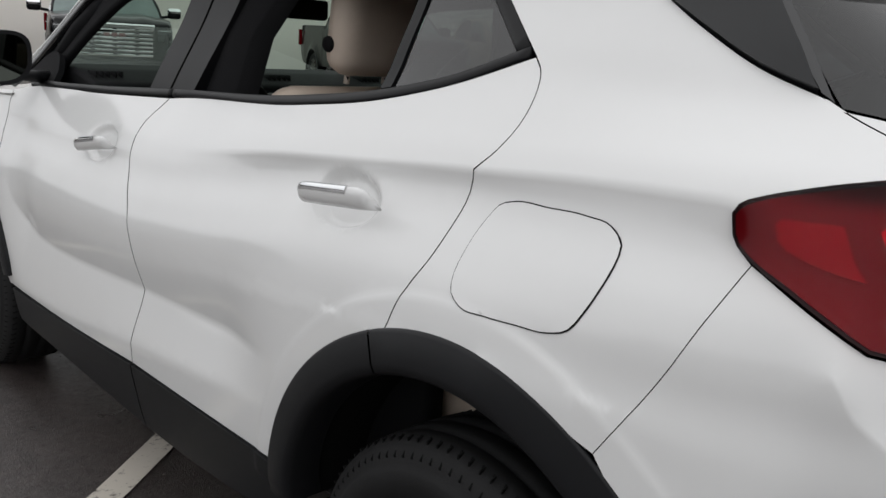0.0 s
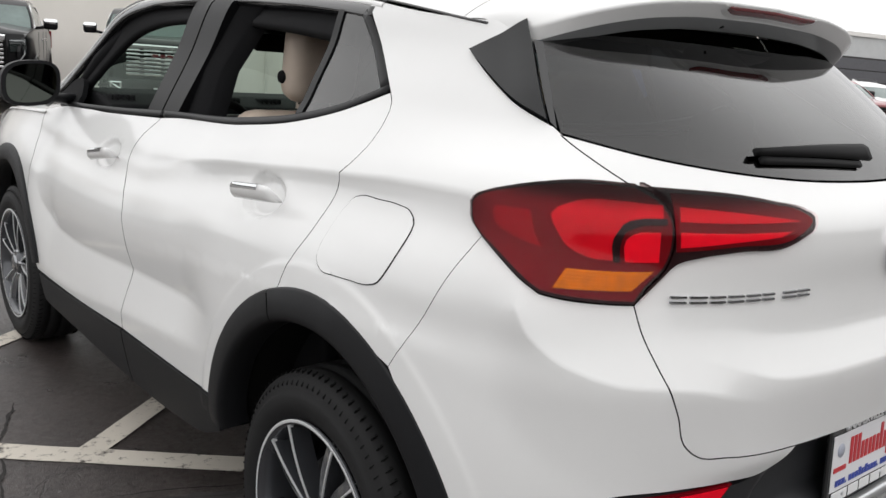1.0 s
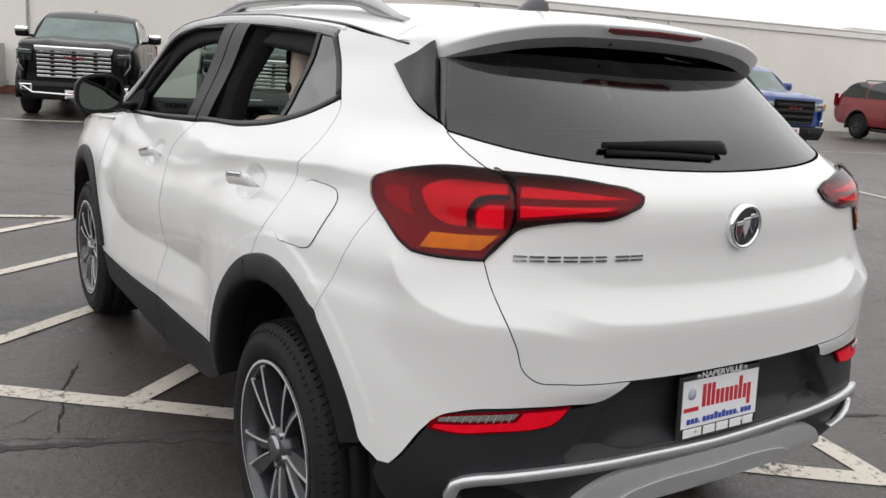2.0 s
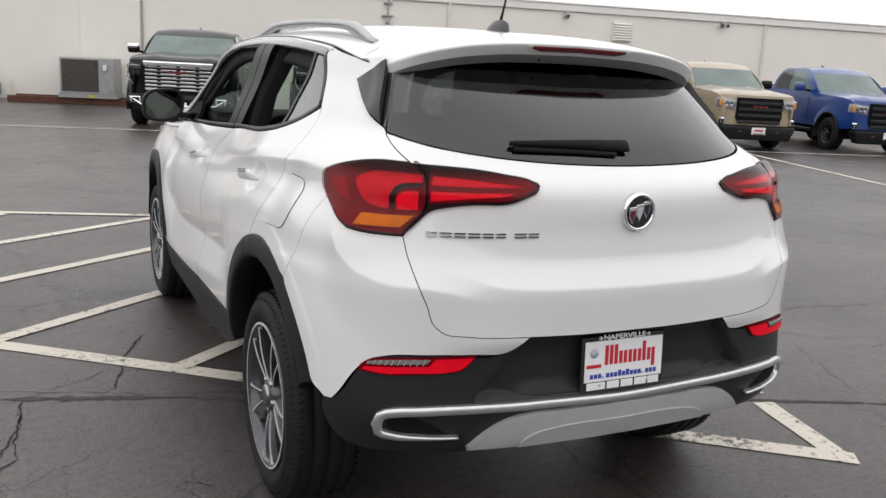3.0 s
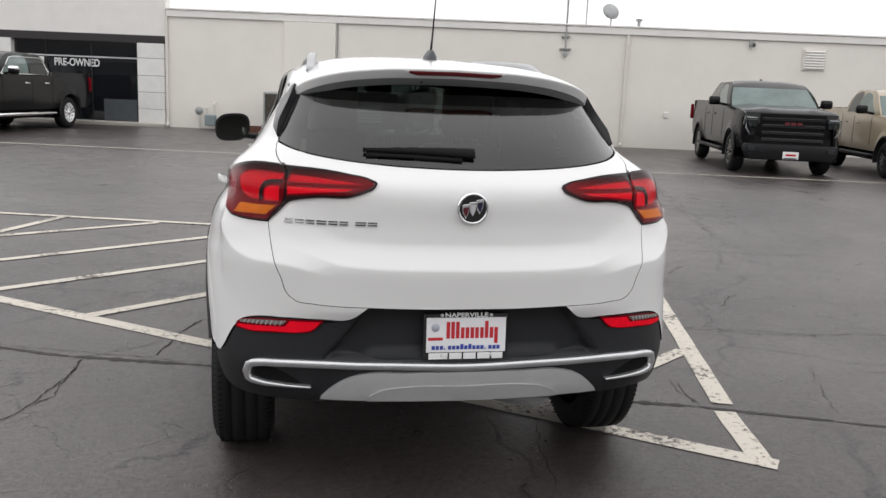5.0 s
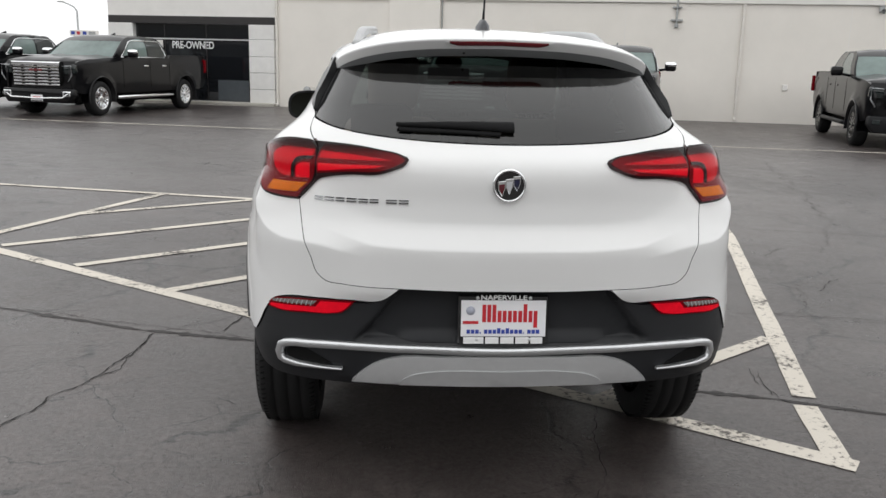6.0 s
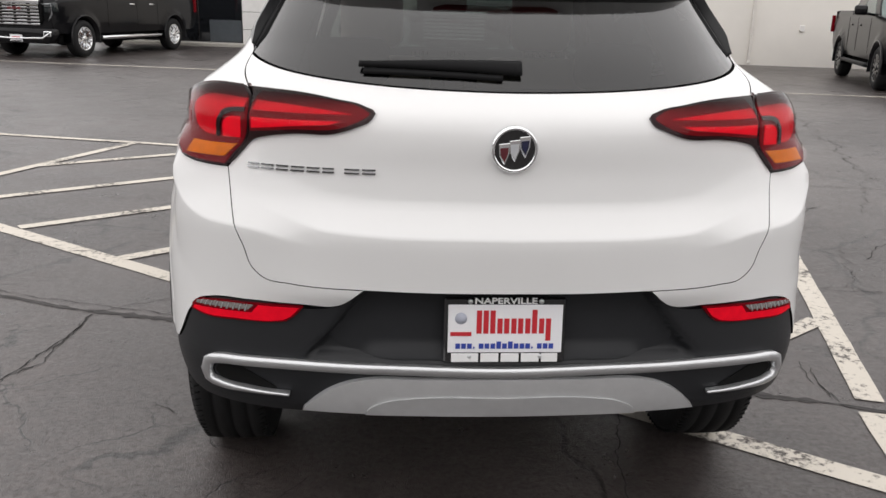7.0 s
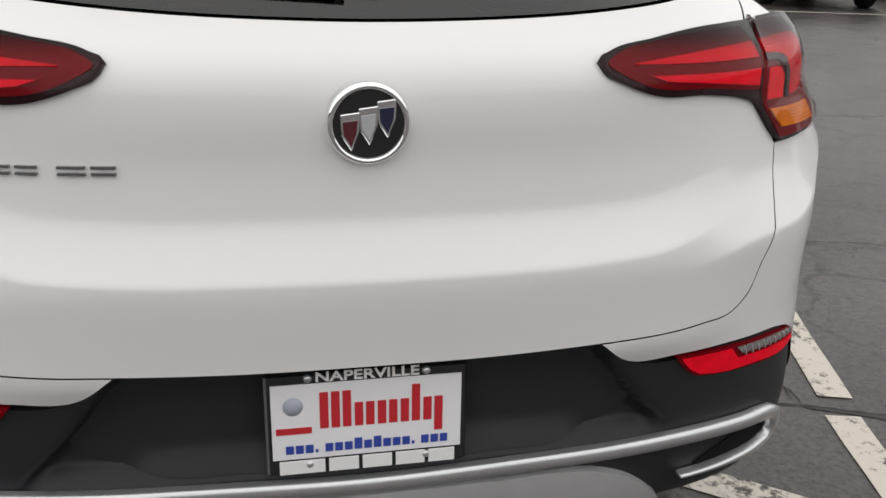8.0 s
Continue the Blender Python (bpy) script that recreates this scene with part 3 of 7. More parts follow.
def stripe(p, q, w=0.10, name="parking_line"):
    """A painted line from p to q with slightly ragged sides."""
    LAYER[0] += 0.00025
    z = LAYER[0]
    bm = bmesh.new()
    a, b = Vector((*p, 0)), Vector((*q, 0))
    d = (b - a).normalized()
    s = Vector((-d.y, d.x, 0))
    n = max(2, int((b - a).length / 0.12))
    rows = []
    for i in range(n + 1):
        c = a.lerp(b, i / n)
        k = 0.004 * noise.noise(c * 9)
        rows.append((c + s * (w / 2 + k) + Vector((0, 0, z)), c - s * (w / 2 - k) + Vector((0, 0, z))))
    loft(bm, rows)
    for f in bm.faces:
        if f.normal.z < 0:
            f.normal_flip()
    return part(name, bm, PAINT, kind="structure", label="worn white painted parking line", category="parking line", group="parking lines")


def crack(p, q, w=0.012, seed=0, wander=0.10, name="pavement_crack", material=None, z=0.003):
    """A wandering open crack in the asphalt."""
    bm = bmesh.new()
    a, b = Vector((*p, z)), Vector((*q, z))
    d = (b - a).normalized()
    s = Vector((-d.y, d.x, 0))
    size = (b - a).length
    n = max(6, int(size / 0.018))
    rows = []
    for i in range(n + 1):
        t = i / n
        c = a.lerp(b, t) + s * wander * (noise.noise(Vector((t * 5 * size / 2, seed, 0))) + 0.40 * noise.noise(Vector((t * 9 * size, seed, 3))) + 0.22 * noise.noise(Vector((t * 27 * size, seed, 5))))
        ww = (1.05 if material else 0.60) * w * (0.22 + 1.0 * abs(noise.noise(Vector((t * 14 * size, seed, 7)))) + 0.3 * abs(noise.noise(Vector((t * 45 * size, seed, 9))))) * min(1, 8 * t + 0.2, 8 * (1 - t) + 0.2)
        rows.append((c + s * ww / 2, c - s * ww / 2))
    loft(bm, rows)
    return part(name, bm, material or CRACK, kind="structure", label="dark sealed joint in the asphalt" if material else "dark open crack in the asphalt", category="crack", group="pavement cracks")

# painted lines of the hatched strip beside and under the car, and the front line of the parked row
stripe((-6.6, 6.50), (1.41, 0.315), 0.105)
stripe((1.355, 0.33), (1.495, 0.90), 0.105)
stripe((1.54, 1.00), (1.83, 1.93), 0.105)
stripe((1.83, 1.93), (2.10, 2.80), 0.105)
stripe((2.10, 2.80), (2.70, 4.70), 0.105)
stripe((2.70, 4.70), (4.1, 10.2), 0.10)
for p, q in (((1.76, 1.845), (0.55, 0.96)), ((-0.93, 2.17), (0.35, 3.22)), ((-1.74, 2.80), (0.30, 4.40)), ((-2.54, 3.45), (0.25, 5.46)), ((-3.30, 4.08), (-0.30, 6.20)), ((-3.22, 5.44), (-1.75, 6.38)), ((-3.62, 4.35), (-2.72, 6.72))):
    stripe(p, q, 0.095)
stripe((-9.5, 8.63), (2.74, 5.18), 0.09)
stripe((-16.0, 18.80), (26.0, 8.32), 0.10)
stripe((11.98, 11.82), (9.6, 4.6), 0.10)

# cracks, wandering as the asphalt broke
for i, (p, q, w, wa) in enumerate((
        ((-1.95, 0.45), (-1.86, 0.87), 0.012, 0.06), ((-1.66, 1.90), (-1.25, 2.25), 0.010, 0.06), ((-2.60, 2.42), (-1.05, 1.84), 0.014, 0.04), ((-1.05, 1.84), (-0.3, 1.62), 0.012, 0.04),
        ((5.85, 10.85), (4.93, 8.14), 0.030, 0.15), ((4.93, 8.14), (4.09, 5.61), 0.024, 0.14), ((2.89, 5.08), (4.9, 4.62), 0.020, 0.05), ((4.09, 5.61), (3.2, 4.0), 0.014, 0.12),
        ((1.76, 2.33), (3.1, 2.08), 0.012, 0.06), ((2.2, 2.25), (2.55, 3.1), 0.010, 0.10), ((2.55, 3.1), (3.3, 3.0), 0.009, 0.08), ((1.46, 1.32), (1.40, 1.01), 0.012, 0.05), ((-0.2, 1.45), (1.13, 1.0), 0.012, 0.02), ((2.05, 0.82), (2.4, 1.55), 0.009, 0.08),
        ((0.55, 0.95), (0.40, 0.20), 0.014, 0.06), ((0.40, 0.20), (0.05, -0.25), 0.010, 0.06), ((0.05, -0.25), (0.02, -0.9), 0.012, 0.06), ((-0.65, -0.05), (0.38, 0.22), 0.006, 0.05), ((-0.35, -0.5), (-0.65, -0.05), 0.006, 0.06),
        ((-3.6, 12.4), (-1.9, 13.6), 0.02, 0.2), ((-4.8, 10.4), (-2.2, 11.7), 0.02, 0.3), ((-2.6, 8.2), (-1.2, 10.3), 0.02, 0.2), ((-6.5, 9.6), (-4.2, 9.2), 0.02, 0.2), ((-9.0, 14.0), (-5.0, 12.6), 0.02, 0.3),
        ((5.5, 10.2), (9.5, 8.6), 0.018, 0.2), ((3.0, 10.8), (6.0, 9.9), 0.018, 0.2), ((2.6, 1.4), (3.6, 1.2), 0.009, 0.08), ((-1.5, 3.15), (-0.95, 3.4), 0.008, 0.05), ((-2.4, 4.2), (-1.2, 4.5), 0.008, 0.06), ((-3.4, 2.9), (-2.6, 2.42), 0.010, 0.06), ((-4.6, 4.2), (-3.3, 3.3), 0.010, 0.08))):
    crack(p, q, w, i * 1.7, wa)
# the long joint across the lot: a dark sealed band with an open line along it
for i, (p, q) in enumerate((((-6.5, 4.2), (-2.39, 2.31)), ((-2.39, 2.31), (-1.69, 1.99)), ((-1.69, 1.99), (-1.06, 1.81)), ((-1.06, 1.81), (0.3, 1.30)), ((0.3, 1.30), (1.40, 0.98)), ((1.40, 0.98), (1.98, 0.73)), ((1.98, 0.73), (4.2, -0.1)))):
    crack(p, q, 0.075, 40 + i, 0.015, "pavement_joint", SEALED, 0.0022)
    crack(p, q, 0.010, 60 + i, 0.020)
for i, (p, q, w) in enumerate((((-1.73, 1.25), (-1.62, 1.38), 0.022), ((-1.62, 1.38), (-1.65, 1.84), 0.020), ((1.67, 2.36), (2.22, 2.32), 0.010), ((2.22, 2.32), (2.41, 2.17), 0.010), ((2.41, 2.17), (2.89, 2.10), 0.014), ((2.89, 2.10), (4.6, 1.9), 0.012),
        ((1.45, 1.38), (1.42, 1.15), 0.014), ((1.42, 1.15), (1.40, 0.99), 0.014), ((2.87, 3.21), (2.74, 3.07), 0.022), ((2.74, 3.07), (2.58, 2.85), 0.020), ((2.68, 3.92), (2.83, 4.12), 0.022), ((2.83, 4.12), (2.99, 4.24), 0.018), ((2.24, 3.58), (2.73, 3.60), 0.014), ((-0.67, 0.32), (-0.53, 0.53), 0.008), ((-1.12, 1.04), (-1.01, 0.94), 0.009))):
    crack(p, q, w, 80 + i * 1.3, 0.05)
for i, (p, q) in enumerate((((-1.75, 1.16), (-1.69, 1.42)), ((-1.69, 1.42), (-1.63, 1.67)), ((-1.63, 1.67), (-1.62, 1.94)), ((-1.27, 1.97), (-1.18, 2.31)), ((-1.18, 2.31), (-1.06, 2.71)))):
    crack(p, q, 0.026, 130 + i * 2.1, 0.04)
for i, (p, q) in enumerate((((-2.05, 0.45), (-1.86, 0.87)), ((-1.86, 0.87), (-1.85, 1.06)), ((-1.85, 1.06), (-1.75, 1.18)))):
    crack(p, q, 0.022, 150 + i * 2.3, 0.04)

# ---- the white compact SUV ----
car = thing("compact_suv", Matrix.Identity(4), "white compact SUV with black cladding and open side windows on asphalt", "car")
WHEEL_Y, FRONT_Y, HUB_Z, TYRE_R = 0.862, 3.457, 0.353, 0.353

# outlines shared by neighbouring plates, as (u, z)
GLASS_LOW = [(0.0, 1.208), (0.15, 1.2095), (0.39, 1.217), (0.65, 1.235), (0.83, 1.254), (0.955, 1.270, 1)]
GATE_TOP = [(0.985, 1.284, 1), (0.90, 1.242), (0.827, 1.211), (0.792, 1.1985)]
LAMP_CUT = [(0.760, 1.1890), (0.735, 1.1750), (0.722, 1.1580), (0.717, 1.1300), (0.719, 1.1030), (0.728, 1.0780), (0.758, 1.0460), (0.777, 1.0180, 1)]
GATE_LOW = [(0.758, 0.972), (0.730, 0.918), (0.692, 0.846), (0.672, 0.795), (0.642, 0.771), (0.580, 0.763), (0.40, 0.7555, 1)]
BUMPER_LOW = [(0.461, 0.712), (0.560, 0.7105), (0.676, 0.711), (0.790, 0.703), (0.838, 0.686), (0.866, 0.658), (0.921, 0.578), (0.940, 0.557, 1), (0.970, 0.554, 1)]
SEAM = [(1.223, 0.833, 1), (1.136, 0.970), (1.057, 1.0880, 1)]
LAMP_LOW = [(1.057, 1.0880), (1.013, 1.0610), (0.965, 1.0330), (0.933, 1.0165, 1), (0.900, 1.0145), (0.836, 1.0155), (0.777, 1.0180, 1)]
LAMP_TOP = [(0.792, 1.1985, 1), (0.860, 1.1925), (0.935, 1.1815), (1.005, 1.1695), (1.055, 1.1570), (1.078, 1.1480), (1.086, 1.1400), (1.083, 1.1200), (1.057, 1.0880)]
REAR_DOOR_CUT = [(1.588, 1.307, 1), (1.553, 1.274), (1.537, 1.220), (1.550, 1.178), (1.587, 1.134, 1), (1.594, 1.089), (1.612, 1.0), (1.650, 0.921), (1.669, 0.862, 1)]
MID_CUT = [side(2.176, 1.128, 1), side(2.225, 1.055), side(2.19, 0.969), side(2.075, 0.846), side(2.008, 0.719), side(1.985, 0.662), side(1.990, 0.553), side(1.992, 0.478, 1)]
FRONT_CUT = [side(3.24, 1.06, 1), side(3.20, 0.98), side(3.115, 0.857), side(3.095, 0.735), side(3.085, 0.559), side(3.02, 0.43, 1)]
BELT = [(3.12, 1.082), (2.65, 1.101), (2.14, 1.132), (1.5, 1.177), (1.226, 1.214), (1.078, 1.250), (0.918, 1.307)]
WIN_REAR = [(0.918, 1.307), (1.037, 1.399), (1.146, 1.492)]
WIN_TOP = [(1.146, 1.492), (1.30, 1.506), (1.60, 1.524), (1.84, 1.533), (2.275, 1.535), (2.585, 1.512), (2.85, 1.455), (3.03, 1.36), (3.20, 1.22), (3.34, 1.085)]


def arch(r, a0, a1, n=9, cy=ARCH_Y, cz=ARCH_Z):
    """Points on a wheel arch, angles in degrees from the front over the top to the back."""
    out = []
    for i in range(n):
        t = radians(a0 + (a1 - a0) * i / (n - 1))
        out.append(side(cy + r * math.cos(t), cz + r * math.sin(t)))
    return out


def rearwards(pts):
    return list(reversed(pts))


def corner(p):
    return (p[0], p[1], 1)


ARCH_BACK = arch(0.497, 121.2, 157)[1:]     # along the white bumper, from the seam down
ARCH_TOP = arch(0.495, 69, 121.2)
ARCH_FRONT = arch(0.495, 13, 69)

gate = panel("tailgate", both(GLASS_LOW + GATE_TOP + LAMP_CUT + GATE_LOW + [(0.2, 0.750), (0.0, 0.749)]), WHITE_PAINT, car, thick=0.03, grid=0.014, step=0.010)
for s in (False, True):
    panel("bumper_corner", [corner(LAMP_CUT[-1])] + GATE_LOW + BUMPER_LOW + rearwards(ARCH_BACK) + SEAM + LAMP_LOW[1:-1], WHITE_PAINT, car, gap=0.0007, thick=0.03, grid=0.015 if not s else 0.02, mirror=s)
    panel("quarter_panel", [corner(SEAM[0]), SEAM[1]] + [(1.057, 1.0880, 1)] + rearwards(LAMP_TOP)[1:-1] + [(0.792, 1.1985, 1), (0.827, 1.211), (0.90, 1.242), (0.985, 1.284, 1), (1.079, 1.311), (1.194, 1.357), (1.312, 1.407, 1), (1.222, 1.4365), (1.130, 1.4645, 1), side(0.66, 1.4665, 1), side(0.80, 1.472), side(0.9, 1.480), side(1.14, 1.508, 1), side(1.15, 1.496, 1), side(1.037, 1.399)]
          + REAR_DOOR_CUT + ARCH_TOP[1:-1], WHITE_PAINT, car, gap=0.0007, thick=0.03, grid=0.015 if not s else 0.02, mirror=s)
    door = panel("rear_door", [side(y, z) for y, z in rearwards(BELT)[1:5]] + [corner(side(*rearwards(BELT)[4][:2]))][:0] + [corner(MID_CUT[0])] + MID_CUT[1:-1] + [side(1.992, 0.484, 1), side(1.642, 0.492), side(1.335, 0.500, 1)] + ARCH_FRONT[1:-1] + rearwards(REAR_DOOR_CUT), WHITE_PAINT, car, thick=0.03, grid=0.015 if not s else 0.04, mirror=s)
    fdoor = panel("front_door", [corner(MID_CUT[0])] + [side(2.65, 1.101), side(3.12, 1.082)] + FRONT_CUT + [side(2.45, 0.452), side(1.992, 0.484, 1)] + rearwards(MID_CUT)[1:-1], WHITE_PAINT, car, thick=0.03, grid=0.02 if not s else 0.05, mirror=s)
    panel("front_fender", FRONT_CUT + [side(3.02, 0.43, 1)] + [side(3.457 + 0.485 * math.cos(radians(a)), 0.40 + 0.485 * math.sin(radians(a))) for a in range(172, 19, -12)] + [side(4.16, 0.62, 1), side(4.25, 0.80), side(4.1, 0.95), side(3.7, 1.03)],
          WHITE_PAINT, car, thick=0.02, grid=0.035, mirror=s)
    # fuel flap: a plate set flush into a narrow groove
    if not s:
        FUEL = [(1.486, 1.1035), (1.395, 1.1065), (1.310, 1.1065), (1.262, 1.1000), (1.238, 1.0800), (1.240, 1.0550), (1.252, 1.0250), (1.270, 0.9950), (1.290, 0.9720), (1.325, 0.9600), (1.385, 0.9550), (1.450, 0.9510), (1.508, 0.9515), (1.536, 0.9660), (1.546, 0.9950), (1.544, 1.0300), (1.531, 1.0750), (1.514, 1.0960)]
        panel("fuel_flap_groove", inset(spline(FUEL, 0.01), -0.0012), DARK, car, off=0.0010, thick=0.006, gap=0, step=9, grid=0.015)
        panel("fuel_flap", FUEL, WHITE_PAINT, car, off=0.0020, thick=0.003, grid=0.015, gap=0.0008)

# wheel-arch, sill and bumper cladding
def cladding_ring(cy, r_out, r_in, a0, a1, mirror, name):
    n = 40
    bm = bmesh.new()
    rows = []
    for i in range(n + 1):
        t = radians(a0 + (a1 - a0) * i / n)
        lie = 1 - 0.8 * smooth01((math.degrees(t) - 75) / 40)   # lies flush towards the bumper
        row = []
        for k, (r, d) in enumerate(((r_out, -0.004), (r_out - 0.001, 0.008), (r_out - 0.006, 0.012), (r_in + 0.020, 0.015), (r_in + 0.006, 0.012), (r_in, 0.0), (r_in - 0.002, -0.06))):
            y, z = cy + r * math.cos(t), ARCH_Z + r * math.sin(t)
            p, _ = skin(uy(y, z), z, d if d < 0 or cy > 2 else d * lie)
            row.append((-p.x if mirror else p.x, p.y, p.z))
        rows.append(row)
    loft(bm, rows)
    bmesh.ops.recalc_face_normals(bm, faces=bm.faces)
    return part(name, bm, BLACK_PLASTIC, car)


for s in (False, True):
    cladding_ring(ARCH_Y, 0.500, 0.425, 69.3, 159, s, "arch_cladding")
    cladding_ring(ARCH_Y, 0.500, 0.425, 4, 68.7, s, "arch_cladding")
    cladding_ring(3.457, 0.488, 0.415, 10, 172, s, "arch_cladding")
    panel("sill_cladding", [side(1.335, 0.498, 1), side(1.66, 0.491), side(1.99, 0.481, 1), side(1.992, 0.30, 1), side(1.65, 0.325), side(1.40, 0.365), side(1.30, 0.41, 1), side(1.318, 0.455)], BLACK_PLASTIC, car, off=0.006, thick=0.05, mirror=s)
    panel("sill_cladding", [side(1.994, 0.481, 1), side(2.45, 0.449), side(2.985, 0.425, 1), side(3.01, 0.30, 1), side(2.5, 0.30), side(1.996, 0.30, 1)], BLACK_PLASTIC, car, off=0.006, thick=0.05, mirror=s)


def recess(u, z):
    """The plate's trapezoid hollow in the lower bumper, and the roll-under."""
    v = abs(u)
    slant = 0.40 + (0.752 - z) * 0.88
    k = smooth01((slant - v) / 0.024) * smooth01((z - 0.568) / 0.014)
    return -0.004 - 0.040 * k


LOWER = [(0.0, 0.7465), (0.40, 0.7545, 1), (0.464, 0.7115), (0.676, 0.7085), (0.79, 0.7005), (0.836, 0.684), (0.863, 0.657), (0.918, 0.578), (0.945, 0.556), (0.975, 0.5525, 1), (0.985, 0.52), (0.965, 0.475), (0.925, 0.442), (0.85, 0.420, 1), (0.4, 0.406), (0.0, 0.402)]
panel("lower_bumper", both(LOWER), BUMPER_PLASTIC, car, disp=recess, thick=0.05, grid=0.013)
panel("plate_recess", both([(0.0, 0.745), (0.385, 0.750, 1), (0.475, 0.650), (0.497, 0.621), (0.475, 0.597), (0.43, 0.583), (0.2, 0.569), (0.0, 0.565)]), RECESS_PLASTIC, car, disp=lambda u, z: recess(u, z) + 0.0025, thick=0.004, grid=0.02)

# bright bumper strip: two C-shaped ends joined by a long bar, and the painted skid plate
def strip(name, pts, width, off, material, parent, depth=0.014, closed=False, label=""):
    """A bar of given width laid along a line on the skin, with rounded edges."""
    line = spline(pts, 0.015, closed)
    bm = bmesh.new()
    rows = []
    n = len(line)
    for i, q in enumerate(line):
        a, b = line[max(i - 1, 0)], line[min(i + 1, n - 1)]
        d = Vector((b[0] - a[0], b[1] - a[1])).normalized()
        s = Vector((-d.y, d.x))
        w = (width(i / (n - 1)) if callable(width) else width) / 2
        row = []
        for k, e in ((-1, -depth), (-1, -0.002), (-0.8, 0.002), (0, 0.0035), (0.8, 0.002), (1, -0.002), (1, -depth)):
            p, _ = skin(q[0] + s.x * w * k / 0.88, q[1] + s.y * w * k, off + e)
            row.append(p)
        rows.append(row)
    vs = loft(bm, rows)
    bm.faces.new(vs[0]), bm.faces.new(vs[-1][::-1])
    bmesh.ops.recalc_face_normals(bm, faces=bm.faces)
    return part(name, bm, material, parent, label)


STRIP = [(0.590, 0.4775), (0.69, 0.4800), (0.765, 0.4840), (0.797, 0.4925), (0.801, 0.5150), (0.790, 0.5400), (0.755, 0.5520), (0.700, 0.5560), (0.376, 0.5520), (0.0, 0.5420)]
strip("bumper_bright_strip", both(STRIP)[:], lambda t: 0.007 + 0.018 * smooth01(min(t, 1 - t) / 0.13), 0.012, SATIN, car, label="satin silver bumper strip")
# near-black plates stand in for the shaded voids inside the strip's ends
for s in (1, -1):
    panel("bumper_slot", [(s * a, b) for a, b in ((0.62, 0.4860), (0.70, 0.490), (0.770, 0.497), (0.780, 0.512), (0.765, 0.534), (0.72, 0.541), (0.68, 0.526), (0.64, 0.502))], DARK, car, off=-0.001, thick=0.004)
SKID = [(0.0, 0.5270), (0.25, 0.5275), (0.395, 0.5270), (0.445, 0.5170), (0.49, 0.4980), (0.53, 0.4700), (0.570, 0.4340, 1), (0.40, 0.4260), (0.0, 0.4200)]
skid = panel("skid_plate", both(SKID), SILVER_PLASTIC, car, off=0.012, thick=0.03, grid=0.02, label="silver painted skid plate")
panel("skid_field", both([(0.0, 0.478), (0.28, 0.477), (0.335, 0.471), (0.37, 0.460), (0.40, 0.444), (0.41, 0.428, 1), (0.0, 0.420)]), SILVER_PLASTIC, skid, off=0.0165, thick=0.004, grid=0.03)

# reflectors low in the bumper
for s in (1, -1):
    def mir(pts):
        return [(s * p[0], *p[1:]) for p in pts]
    r = panel("bumper_reflector", mir([(0.862, 0.655, 1), (0.857, 0.674), (0.842, 0.686), (0.80, 0.6965), (0.70, 0.7045), (0.545, 0.7075, 1), (0.572, 0.677), (0.590, 0.664), (0.615, 0.660), (0.70, 0.655), (0.80, 0.650)]), DARK_RED_LENS, car, off=0.003, thick=0.01, grid=0.02)
    panel("clear_lens", mir([(0.836, 0.6870, 1), (0.80, 0.6935), (0.70, 0.7008), (0.667, 0.7015, 1), (0.682, 0.6855, 1), (0.74, 0.6825), (0.80, 0.6785), (0.840, 0.6750, 1)]), CLEAR_LENS, r, off=0.0055, thick=0.004, grid=0.012)
    panel("red_lens", mir([(0.660, 0.7015, 1), (0.556, 0.703, 1), (0.579, 0.677), (0.597, 0.667), (0.62, 0.663), (0.72, 0.659), (0.80, 0.6545), (0.850, 0.660, 1), (0.845, 0.6710, 1), (0.80, 0.6745), (0.74, 0.6785), (0.676, 0.6815, 1)]), BRIGHT_RED, r, off=0.0055, thick=0.004, grid=0.012)

    for k in range(9):
        a = 0.690 + 0.016 * k
        panel("lens_rib", mir([(a, 0.6825 - 0.004 * k / 9, 1), (a + 0.003, 0.6825 - 0.004 * k / 9, 1), (a - 0.003, 0.7000 - 0.011 * k / 9, 1), (a - 0.006, 0.7000 - 0.011 * k / 9, 1)]), SATIN, r, off=0.0068, thick=0.003, gap=0, grid=0.02)

